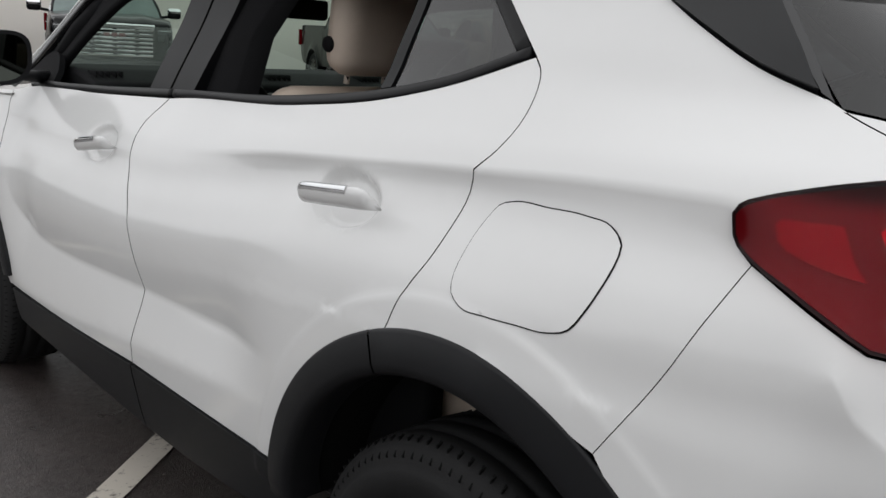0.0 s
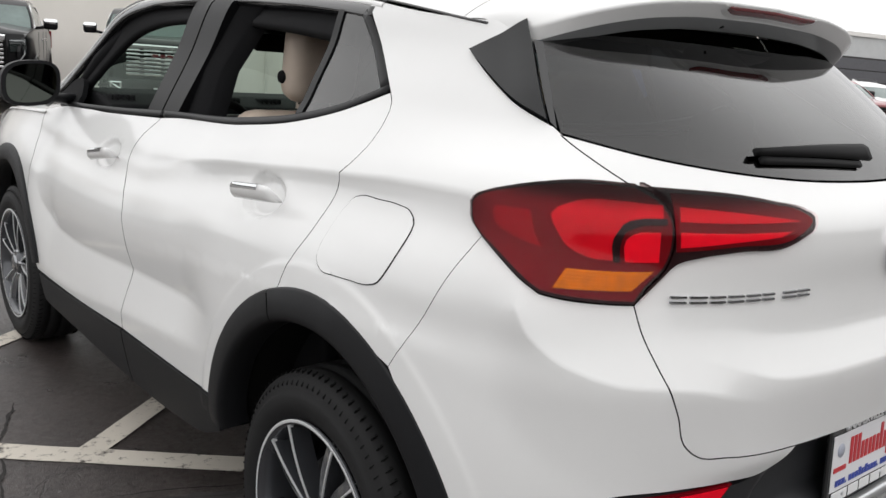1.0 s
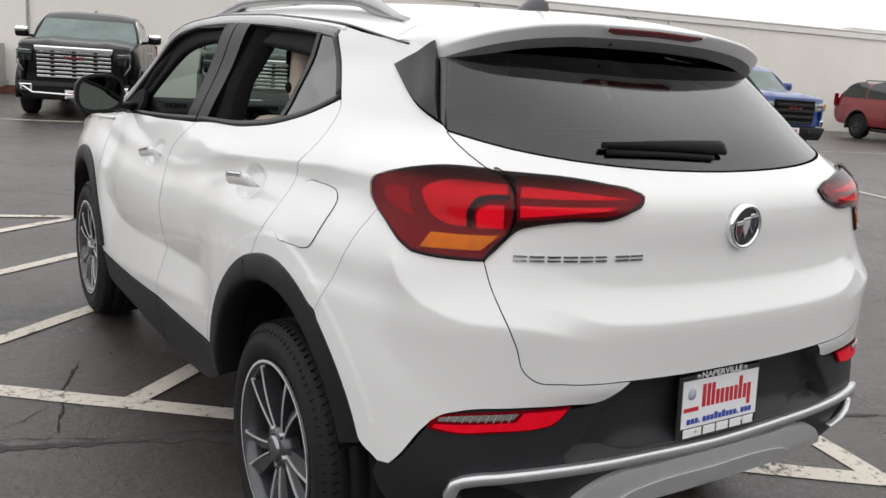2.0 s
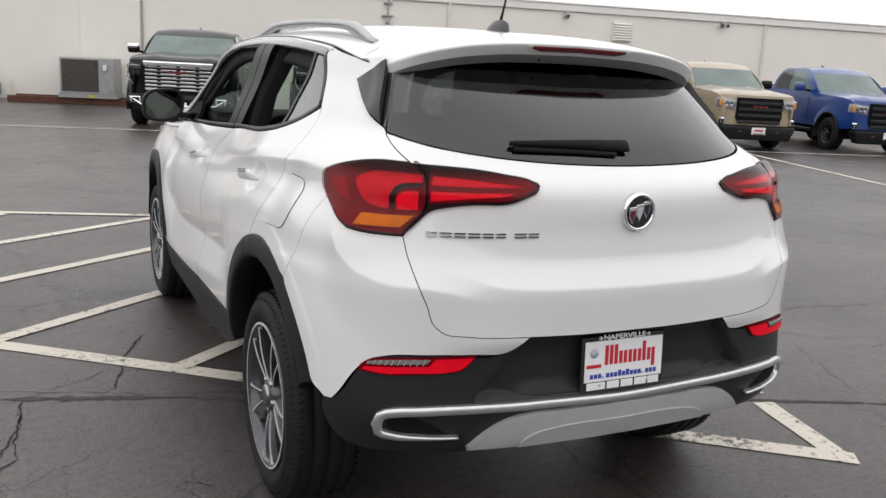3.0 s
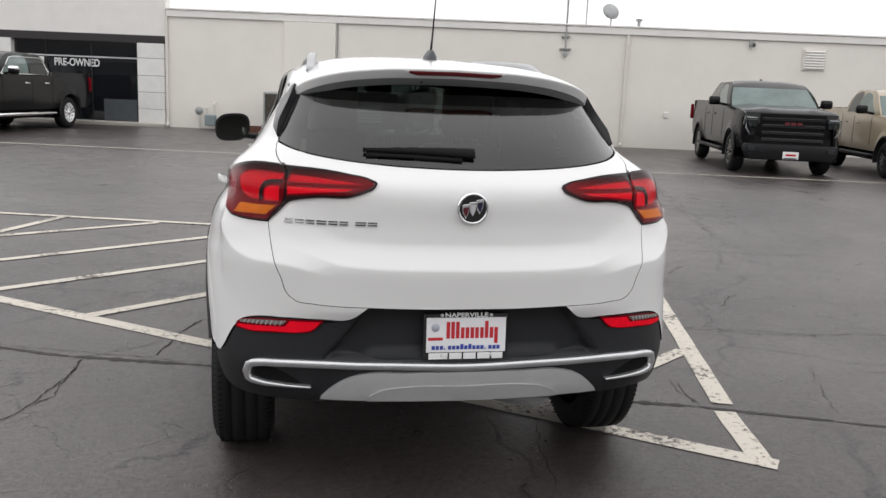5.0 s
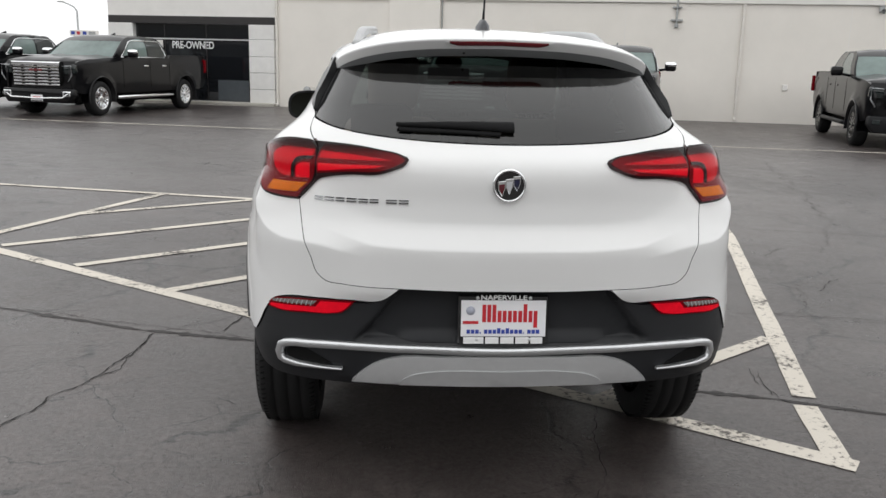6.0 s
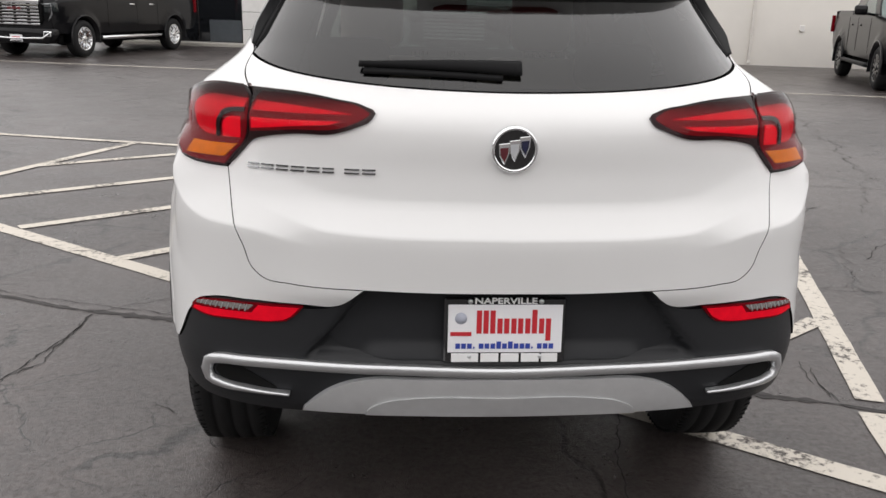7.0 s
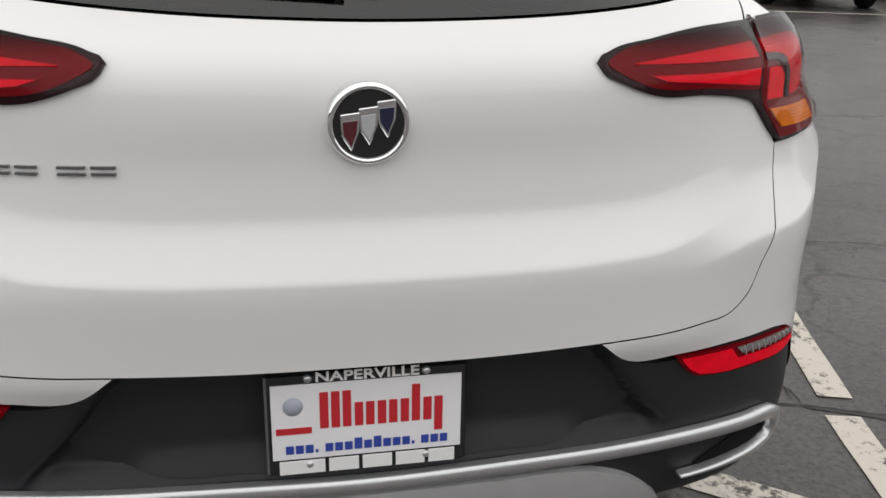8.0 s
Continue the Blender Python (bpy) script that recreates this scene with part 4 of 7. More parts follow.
# tail lamps: a piece on the quarter and a piece on the tailgate, each a black housing with red light guides under a smoked glossy cover
for s in (1, -1):
    def mir(pts):
        return [(s * p[0], *p[1:]) for p in pts]
    outer = LAMP_TOP[:-1] + LAMP_LOW[:-1] + rearwards(LAMP_CUT)
    q = panel("tail_lamp", mir(outer), SMOKED_LENS, car, off=0.007, thick=0.03, grid=0.013, label="red and amber tail lamp with smoked edges")
    panel("red_field", mir(inset(spline(outer, 0.012), 0.0045)), DARK_RED_LENS, q, off=0.0085, thick=0.002, grid=0.015, step=9)
    panel("upper_light", mir([(0.928, 1.142), (0.900, 1.158), (0.815, 1.172), (0.739, 1.174, 1), (0.739, 1.153, 1), (0.784, 1.148), (0.807, 1.138), (0.816, 1.124), (0.815, 1.083, 1), (0.860, 1.082), (0.890, 1.094), (0.912, 1.121)]), RED_LENS, q, off=0.0108, thick=0.002, grid=0.012)
    panel("inner_light", mir([(0.802, 1.124), (0.790, 1.133), (0.742, 1.139, 1), (0.740, 1.087, 1), (0.801, 1.082, 1)]), BRIGHT_RED, q, off=0.0109, thick=0.002, grid=0.012)
    panel("light_gap", mir([(0.820, 1.081, 1), (0.822, 1.125), (0.809, 1.143), (0.784, 1.151), (0.733, 1.155, 1), (0.733, 1.146, 1), (0.784, 1.141), (0.803, 1.133), (0.808, 1.120), (0.808, 1.081, 1)]), SMOKED_LENS, q, off=0.0122, thick=0.002, grid=0.012, gap=0.0004)
    panel("side_light", mir([(1.035, 1.136), (0.995, 1.143), (0.960, 1.144, 1), (0.940, 1.102), (0.932, 1.085, 1), (0.960, 1.090), (1.005, 1.106), (1.030, 1.121)]), MID_RED_LENS, q, off=0.0108, thick=0.002, grid=0.012)
    panel("turn_signal", mir([(0.895, 1.062, 1), (0.746, 1.075, 1), (0.785, 1.038, 1), (0.915, 1.027, 1)]), AMBER_LENS, q, off=0.0108, thick=0.002, grid=0.012, label="amber turn signal lens")
    for k in range(6):
        a, b, z0, z1 = 0.784 - 0.0062 * k, 0.910 - 0.0032 * k, 1.0415 + 0.0055 * k, 1.0310 + 0.0052 * k
        panel("lens_rib", mir([(a, z0 - 0.0008, 1), (a, z0 + 0.0008, 1), (b, z1 + 0.0008, 1), (b, z1 - 0.0008, 1)]), AMBER_LENS, q, off=0.0126, thick=0.002, gap=0, grid=0.012)
    panel("lens_cover", mir(outer), LENS_COVER, q, off=0.0150, thick=0.006, grid=0.014, gap=0.0045)
    inner = [corner(LAMP_TOP[0]), (0.700, 1.1975), (0.605, 1.1940), (0.500, 1.1840), (0.415, 1.1715), (0.386, 1.1600), (0.392, 1.1460), (0.430, 1.1280), (0.480, 1.1130), (0.590, 1.1080), (0.668, 1.0970), (0.706, 1.0860), (0.734, 1.0600), (0.757, 1.0360)] + rearwards(LAMP_CUT)
    g = panel("tail_lamp_inner", mir(inner), SMOKED_LENS, car, off=0.007, thick=0.03, grid=0.013, label="red tail lamp on the tailgate")
    panel("red_field", mir([(0.726, 1.192, 1), (0.62, 1.190), (0.50, 1.180), (0.425, 1.168), (0.400, 1.157), (0.450, 1.131), (0.60, 1.117), (0.714, 1.106, 1)]), DARK_RED_LENS, g, off=0.0085, thick=0.002, grid=0.015)
    panel("upper_light", mir([(0.712, 1.1730, 1), (0.619, 1.1690), (0.520, 1.1620), (0.447, 1.1555, 1), (0.443, 1.1510, 1), (0.520, 1.1500), (0.712, 1.1500, 1)]), RED_LENS, g, off=0.0109, thick=0.002, grid=0.012)
    panel("lower_light", mir([(0.711, 1.1410, 1), (0.60, 1.1415), (0.458, 1.1425, 1), (0.500, 1.1310, 1), (0.600, 1.1240), (0.708, 1.1135, 1)]), BRIGHT_RED, g, off=0.0110, thick=0.002, grid=0.012)
    panel("lens_cover", mir(inner), LENS_COVER, g, off=0.0140, thick=0.005, grid=0.014, gap=0.0045)

# ---- glass, pillars, roof ----
def fin_lift(u, z):
    """The pillar trim rises to a fin along the edge of the rear window."""
    k = 1 - (u - curve1(z, [(1.286, 0.988), (1.345, 1.03), (1.412, 1.08), (1.462, 1.125)])) / 0.11
    return 0.013 * smooth01(k) * smooth01((z - 1.285) / 0.05)


panel("rear_glass", both([(0.0, 1.2095), (0.15, 1.211), (0.39, 1.2185), (0.65, 1.2365), (0.83, 1.2555), (0.955, 1.272, 1), (1.005, 1.34), (1.05, 1.40), (1.10, 1.455, 1), (0.8, 1.478), (0.5, 1.487), (0.0, 1.49)]), REAR_GLASS, car, off=-0.002, thick=0.004, grid=0.03, label="dark tinted rear window")
for s in (False, True):
    panel("rear_pillar_trim", [(0.988, 1.286, 1), (1.08, 1.3125), (1.195, 1.3585), (1.310, 1.405, 1), (1.22, 1.434), (1.125, 1.462, 1), (1.08, 1.412), (1.03, 1.345)], GREY_TRIM, car, off=0.009, thick=0.045, mirror=s, label="gloss dark grey pillar trim", disp=fin_lift, grid=0.02)
    panel("glass_edge", [(0.962, 1.276, 1), (0.986, 1.288, 1), (1.028, 1.345), (1.078, 1.412), (1.123, 1.460, 1), (1.09, 1.455), (1.04, 1.40), (0.995, 1.335)], GLOSS_BLACK, car, off=-0.001, thick=0.01, mirror=s)
    # belt moulding, upper frame, pillars and the fixed quarter window
    def flank(pts):
        return [side(*p) for p in pts]
    def frame_strip(name, pts, w, off, material):
        line = spline(flank(pts), 0.02, False)
        bm = bmesh.new()
        rows = []
        for i, q in enumerate(line):
            a, b = line[max(i - 1, 0)], line[min(i + 1, len(line) - 1)]
            d = Vector((b[0] - a[0], b[1] - a[1])).normalized()
            n2 = Vector((-d.y, d.x))
            row = []
            for k, e in ((-1, -0.02), (-1, -0.001), (-0.7, 0.003), (0.7, 0.003), (1, -0.001), (1, -0.02)):
                p, _ = skin(q[0] + n2.x * w / 2 * k, q[1] + n2.y * w / 2 * k, off + e)
                row.append((-p.x if s else p.x, p.y, p.z))
            rows.append(row)
        vs = loft(bm, rows)
        bm.faces.new(vs[0]), bm.faces.new(vs[-1][::-1])
        bmesh.ops.recalc_face_normals(bm, faces=bm.faces)
        return part(name, bm, material, car)
    frame_strip("belt_moulding", [(3.14, 1.093), (2.65, 1.112), (2.18, 1.142)], 0.020, 0.0, PILLAR_BLACK)
    frame_strip("belt_moulding", [(2.17, 1.1425), (1.5, 1.187), (1.226, 1.224), (1.078, 1.259), (0.935, 1.313)], 0.020, 0.0, PILLAR_BLACK)
    frame_strip("window_frame_top", [(1.13, 1.482), (1.30, 1.498), (1.60, 1.516), (1.84, 1.525), (2.275, 1.526), (2.585, 1.503), (2.85, 1.446), (3.03, 1.35), (3.19, 1.215), (3.32, 1.085)], 0.030, -0.002, GLOSS_BLACK)
    frame_strip("window_frame_inner", [(1.20, 1.465), (1.60, 1.490), (2.275, 1.500), (2.56, 1.478), (2.80, 1.42), (2.97, 1.33), (3.11, 1.21), (3.20, 1.10)], 0.105, -0.030, INTERIOR_BLACK)
    panel("pillar_trim", flank([(2.19, 1.145, 1), (2.06, 1.152, 1), (1.90, 1.512, 1), (2.04, 1.517, 1)]), PILLAR_BLACK, car, off=0.001, thick=0.03, mirror=s)
    panel("pillar_trim", flank([(2.325, 1.138, 1), (2.198, 1.145, 1), (2.048, 1.517, 1), (2.165, 1.518, 1)]), PILLAR_BLACK, car, off=0.001, thick=0.03, mirror=s)
    panel("window_divider", flank([(1.258, 1.227, 1), (1.226, 1.232, 1), (1.250, 1.486, 1), (1.280, 1.489, 1)]), PILLAR_BLACK, car, off=0.001, thick=0.008, mirror=s)
    panel("quarter_window", flank([(1.222, 1.231, 1), (1.08, 1.265), (0.962, 1.312, 1), (1.05, 1.388), (1.145, 1.474, 1), (1.247, 1.485, 1)]), REAR_GLASS, car, off=-0.003, thick=0.004, mirror=s, label="tinted fixed quarter window")
    frame_strip("quarter_window_edge", [(0.950, 1.316), (1.058, 1.400), (1.160, 1.480)], 0.026, -0.002, PILLAR_BLACK)
    panel("mirror_triangle", flank([(3.16, 1.098, 1), (3.0, 1.104, 1), (3.07, 1.20), (3.12, 1.20), (3.27, 1.10, 1)]), INTERIOR_BLACK, car, off=-0.002, thick=0.02, mirror=s)
    if s:
        panel("side_window", flank([(3.15, 1.095, 1), (2.65, 1.11), (2.2, 1.14, 1), (2.04, 1.515, 1), (2.275, 1.525), (2.585, 1.50), (2.85, 1.44), (3.03, 1.34)]), CLEAR_GLASS, car, off=-0.006, thick=0.004, mirror=s)
        panel("side_window", flank([(2.06, 1.15, 1), (1.5, 1.187), (1.25, 1.224, 1), (1.34, 1.495, 1), (1.6, 1.515), (1.90, 1.525, 1)]), REAR_GLASS, car, off=-0.006, thick=0.004, mirror=s)

ROOF_EDGE = [(0.66, 1.452), (0.75, 1.462), (0.9, 1.482), (1.16, 1.512), (1.6, 1.536), (1.84, 1.545), (2.275, 1.547), (2.585, 1.525), (2.85, 1.47), (3.03, 1.375), (3.2, 1.235)]
ROOF_MID = [(0.40, 1.540), (0.60, 1.565), (0.96, 1.592), (1.5, 1.612), (1.9, 1.615), (2.4, 1.598), (2.8, 1.545), (2.95, 1.50), (3.2, 1.41)]


def roof_point(x, y):
    """The roof's height: flat in the middle, rolled down to the drip line at the sides."""
    ze = curve1(y, ROOF_EDGE)
    w = half_width(max(y, YC), ze) if y >= YC else Vector(surf(uy(y, ze), ze)).x * -1
    t = min(1.0, abs(x) / w)
    zm = curve1(y, ROOF_MID)
    return zm - (zm - ze) * (0.38 * t**2 + 0.62 * t**5), w


bm = bmesh.new()
rows = []
for i in range(41):
    y = 0.80 + (2.86 - 0.80) * i / 40
    w = roof_point(0, y)[1]
    row = []
    for k in range(-16, 17):
        t = math.copysign(abs(k / 16) ** 0.85, k)
        row.append((t * w, y - 0.0 + (0.10 * (1 - t * t) if i == 40 else 0), roof_point(t * w, y)[0]))
    rows.append(row)
loft(bm, rows)
bmesh.ops.recalc_face_normals(bm, faces=bm.faces)
part("roof", bm, WHITE_PAINT, car)

# cant rails: white strips between the drip line and the window frames, down to the windscreen pillars
for s in (1, -1):
    bm = bmesh.new()
    rows = []
    for i in range(50):
        y = 1.10 + (3.36 - 1.10) * i / 49
        ze = curve1(y, ROOF_EDGE + [(3.4, 1.09)])
        zb = curve1(y, [(0.66, 1.428), (0.74, 1.405), (0.83, 1.449), (0.93, 1.471), (1.1, 1.488), (1.16, 1.497), (1.30, 1.508), (1.60, 1.527), (1.84, 1.536), (2.275, 1.538), (2.585, 1.515), (2.85, 1.458), (3.03, 1.363), (3.20, 1.224), (3.4, 1.06)])
        row = []
        for k in range(5):
            z = zb + (ze - zb) * k / 4
            p, _ = skin(uy(y, z), z, 0.0 + (0.002 if 0 < k < 4 else -0.004))
            row.append((p.x * s, p.y, p.z))
        p, _ = skin(uy(y, zb), zb, -0.03)
        rows.append([(p.x * s, p.y, p.z)] + row)
    loft(bm, rows)
    bmesh.ops.recalc_face_normals(bm, faces=bm.faces)
    part("cant_rail", bm, WHITE_PAINT, car)
    # drip moulding: thin dark line between roof and cant rail
    bm = bmesh.new()
    tube(bm, [(s * -1 * -(roof_point(0, y)[1] - 0.001), y, curve1(y, ROOF_EDGE) + 0.003) for y in [0.72 + 0.05 * i for i in range(45)]], 0.0032, 6)
    part("drip_moulding", bm, GLOSS_BLACK, car)
    # roof rail: a flat bar that rises from its feet
    bm = bmesh.new()
    rows = []
    for i in range(31):
        y = 0.885 + (2.62 - 0.885) * i / 30
        t = i / 30
        x = (roof_point(0, y)[1] - 0.085) * s
        zr = roof_point(x, y)[0]
        h = 0.040 * smooth01(min(t / 0.16, (1 - t) / 0.14)) + 0.006
        b = zr - 0.004 if t < 0.13 or t > 0.87 else zr + 0.014 * smooth01(min((t - 0.13) / 0.05, (0.87 - t) / 0.05))
        rows.append([(x - 0.017, y, b), (x - 0.016, y, zr + h - 0.006), (x - 0.010, y, zr + h), (x + 0.010, y, zr + h), (x + 0.016, y, zr + h - 0.006), (x + 0.017, y, b)])
    vs = loft(bm, rows, True)
    bm.faces.new(vs[0]), bm.faces.new(vs[-1][::-1])
    bmesh.ops.recalc_face_normals(bm, faces=bm.faces)
    part("roof_rail", bm, mat("grey_silver_rail", (0.40, 0.405, 0.41), 0.32, 0.7, vary=0.05), car, "satin silver roof rail")

# roof spoiler: carries the roof on over the window, with a dark underside
SPO_Y = [(0.0, 0.440), (0.2, 0.445), (0.35, 0.462), (0.45, 0.488), (0.52, 0.530), (0.56, 0.585), (0.578, 0.66)]
SPO_Z = [(0.0, 1.548), (0.2, 1.544), (0.35, 1.532), (0.45, 1.514), (0.52, 1.492), (0.56, 1.470), (0.578, 1.452)]
bm, bm2, bm3 = bmesh.new(), bmesh.new(), bmesh.new()
rows, under, lower = [], [], []
for k in range(-40, 41):
    x = 0.578 * math.sin(k / 40 * math.pi / 2)
    yt, zt = curve1(abs(x), SPO_Y), curve1(abs(x), SPO_Z)
    xr = x / 0.578 * roof_point(0, 0.80)[1]
    zr = roof_point(xr, 0.797)[0]
    row = []
    for j in range(9):
        t = j / 8
        y = 0.797 + (yt + 0.012 - 0.797) * t
        z = zr + (zt - zr) * t + 0.010 * math.sin(math.pi * t)
        row.append((xr + (x - xr) * t, y, z))
    c = abs(x) / 0.578
    drop, fwd = 0.060 + 0.002 * c, 0.070 - 0.030 * c**2
    row += [(x, yt + 0.004, zt - 0.002), (x, yt, zt - 0.006), (x, yt + 0.003, zt - 0.011), (x, yt + fwd * 0.45, zt - drop * 0.60)]
    lower.append([(x, yt + fwd * 0.45, zt - drop * 0.60), (x, yt + fwd * 0.5 + 0.0015, zt - drop * 0.66), (x, yt + fwd, zt - drop)])
    rows.append(row)
    tx = x * 0.985
    under.append([(x, yt + fwd + 0.0005, zt - drop - 0.0005), (tx, yt + fwd + 0.020, zt - drop + 0.004), (tx, yt + fwd + 0.06, zt - drop + 0.012), (tx, yt + fwd + 0.16, zt - drop + 0.035)])
loft(bm, rows), loft(bm2, under), loft(bm3, lower)
bmesh.ops.recalc_face_normals(bm, faces=bm.faces)
spoiler = part("roof_spoiler", bm, WHITE_PAINT, car)
# lower face coloured grey, apart from the white upper part
part("spoiler_rear_face", bm3, mat("grey_spoiler_face", (0.20, 0.205, 0.21), 0.4, vary=0.05, coat=0.3), spoiler, "grey lower face of the spoiler")
part("spoiler_underside", bm2, mat("black_spoiler_underside", (0.006, 0.006, 0.0065), 0.5, vary=0.1, spec=0.2), spoiler, "black underside of the spoiler")
def spoiler_face(x, t):
    """A place on the spoiler's slanted rear face: t from its upper edge (0) to its lower edge (1)."""
    yt, zt, c = curve1(abs(x), SPO_Y), curve1(abs(x), SPO_Z), abs(x) / 0.578
    drop, fwd = 0.060 + 0.002 * c, 0.070 - 0.030 * c**2
    pts = [(0.0, 0.0, -0.006), (0.12, 0.003, -0.011), (0.56, fwd * 0.45, -drop * 0.60), (1.0, fwd, -drop)]
    return Vector((x, yt + curve1(t, [p[:2] for p in pts]), zt + curve1(t, [(p[0], p[2]) for p in pts])))


for nm, wide, t0, t1, out, mt in (("brake_light_bezel", 0.186, 0.04, 0.54, 0.0015, WHITE_PAINT), ("brake_light", 0.172, 0.09, 0.46, 0.0035, mat("dark_red_brake_lens", (0.15, 0.006, 0.012), 0.2, coat=0.6, vary=0.1))):
    bm = bmesh.new()
    rows = []
    for k in range(-14, 15):
        x = wide * k / 14
        e = 0.5 * (t1 - t0) * max(0.0, (abs(k) - 11) / 3.2) ** 1.4
        rows.append([spoiler_face(x, t0 + (t1 - t0 - e) * j / 4) + Vector((0, -out if 0 < j < 4 else 0.002, 0)) for j in range(5)])
    loft(bm, rows)
    bmesh.ops.recalc_face_normals(bm, faces=bm.faces)
    part(nm, bm, mt, spoiler, "dark red high brake light" if nm == "brake_light" else "")
bm = bmesh.new()
lathe(bm, [(-0.002, 0.0), (-0.002, 0.0035), (0.006, 0.005)], 12, spoiler_face(-0.118, 0.80), "y")
part("washer_nozzle", bm, BLACK_PLASTIC, spoiler)

# shark-fin antenna base with a slanted mast
bm = bmesh.new()
rows = []
az = roof_point(0, 0.98)[0]
for i in range(9):
    t = i / 8
    y = 0.915 + 0.15 * t
    w, h = 0.030 * math.sin(math.pi * min(0.98, 0.12 + t * 0.86)), 0.008 + 0.034 * math.sin(math.pi * min(0.97, 0.25 + t * 0.72)) ** 1.5
    rows.append([(-w, y, az - 0.012), (-w * 0.9, y, az + h * 0.35), (-w * 0.4, y, az + h * 0.9), (0, y, az + h), (w * 0.4, y, az + h * 0.9), (w * 0.9, y, az + h * 0.35), (w, y, az - 0.012)])
vs = loft(bm, rows)
bm.faces.new(vs[0]), bm.faces.new(vs[-1][::-1])
bmesh.ops.recalc_face_normals(bm, faces=bm.faces)
fin = part("antenna", bm, mat("dark_grey_antenna_plastic", (0.06, 0.062, 0.068), 0.4, vary=0.08), car, "dark grey roof antenna")
bm = bmesh.new()
tube(bm, [(0, 0.965, az + 0.03), (0, 0.945, az + 0.08), (0, 0.885, az + 0.28)], [0.006, 0.004, 0.0022], 8)
part("mast", bm, BLACK_PLASTIC, fin)

# rear wiper lying low on the window
bm = bmesh.new()
rows = []
for i in range(25):
    t = i / 24
    x = 0.026 - 0.390 * t
    u, z = ux(-x, 1.235), 1.255 + 0.001 * t + 0.003 * math.sin(math.pi * t)
    w = 0.010 * (1 - t) + 0.004
    rows.append([skin(u, z + w * k, 0.006 + e)[0] for k, e in ((-1, 0.0), (-0.9, 0.008), (0.3, 0.013), (0.95, 0.008), (1.0, 0.0))])
vs = loft(bm, rows)
bm.faces.new(vs[0]), bm.faces.new(vs[-1][::-1])
bmesh.ops.recalc_face_normals(bm, faces=bm.faces)
wiper = part("rear_wiper", bm, WIPER_BLACK, car, "black rear wiper")
bm = bmesh.new()
rows = []
for i in range(21):
    t = i / 20
    x = -0.02 - 0.335 * t
    u, z = ux(-x, 1.225), 1.236 + 0.010 * t + 0.002 * math.sin(math.pi * t)
    rows.append([skin(u, z + 0.005 * k, e)[0] for k, e in ((-1, 0.001), (-0.8, 0.007), (0.8, 0.009), (1, 0.001))])
vs = loft(bm, rows)
bm.faces.new(vs[0]), bm.faces.new(vs[-1][::-1])
bmesh.ops.recalc_face_normals(bm, faces=bm.faces)
part("wiper_blade", bm, WIPER_BLACK, wiper)

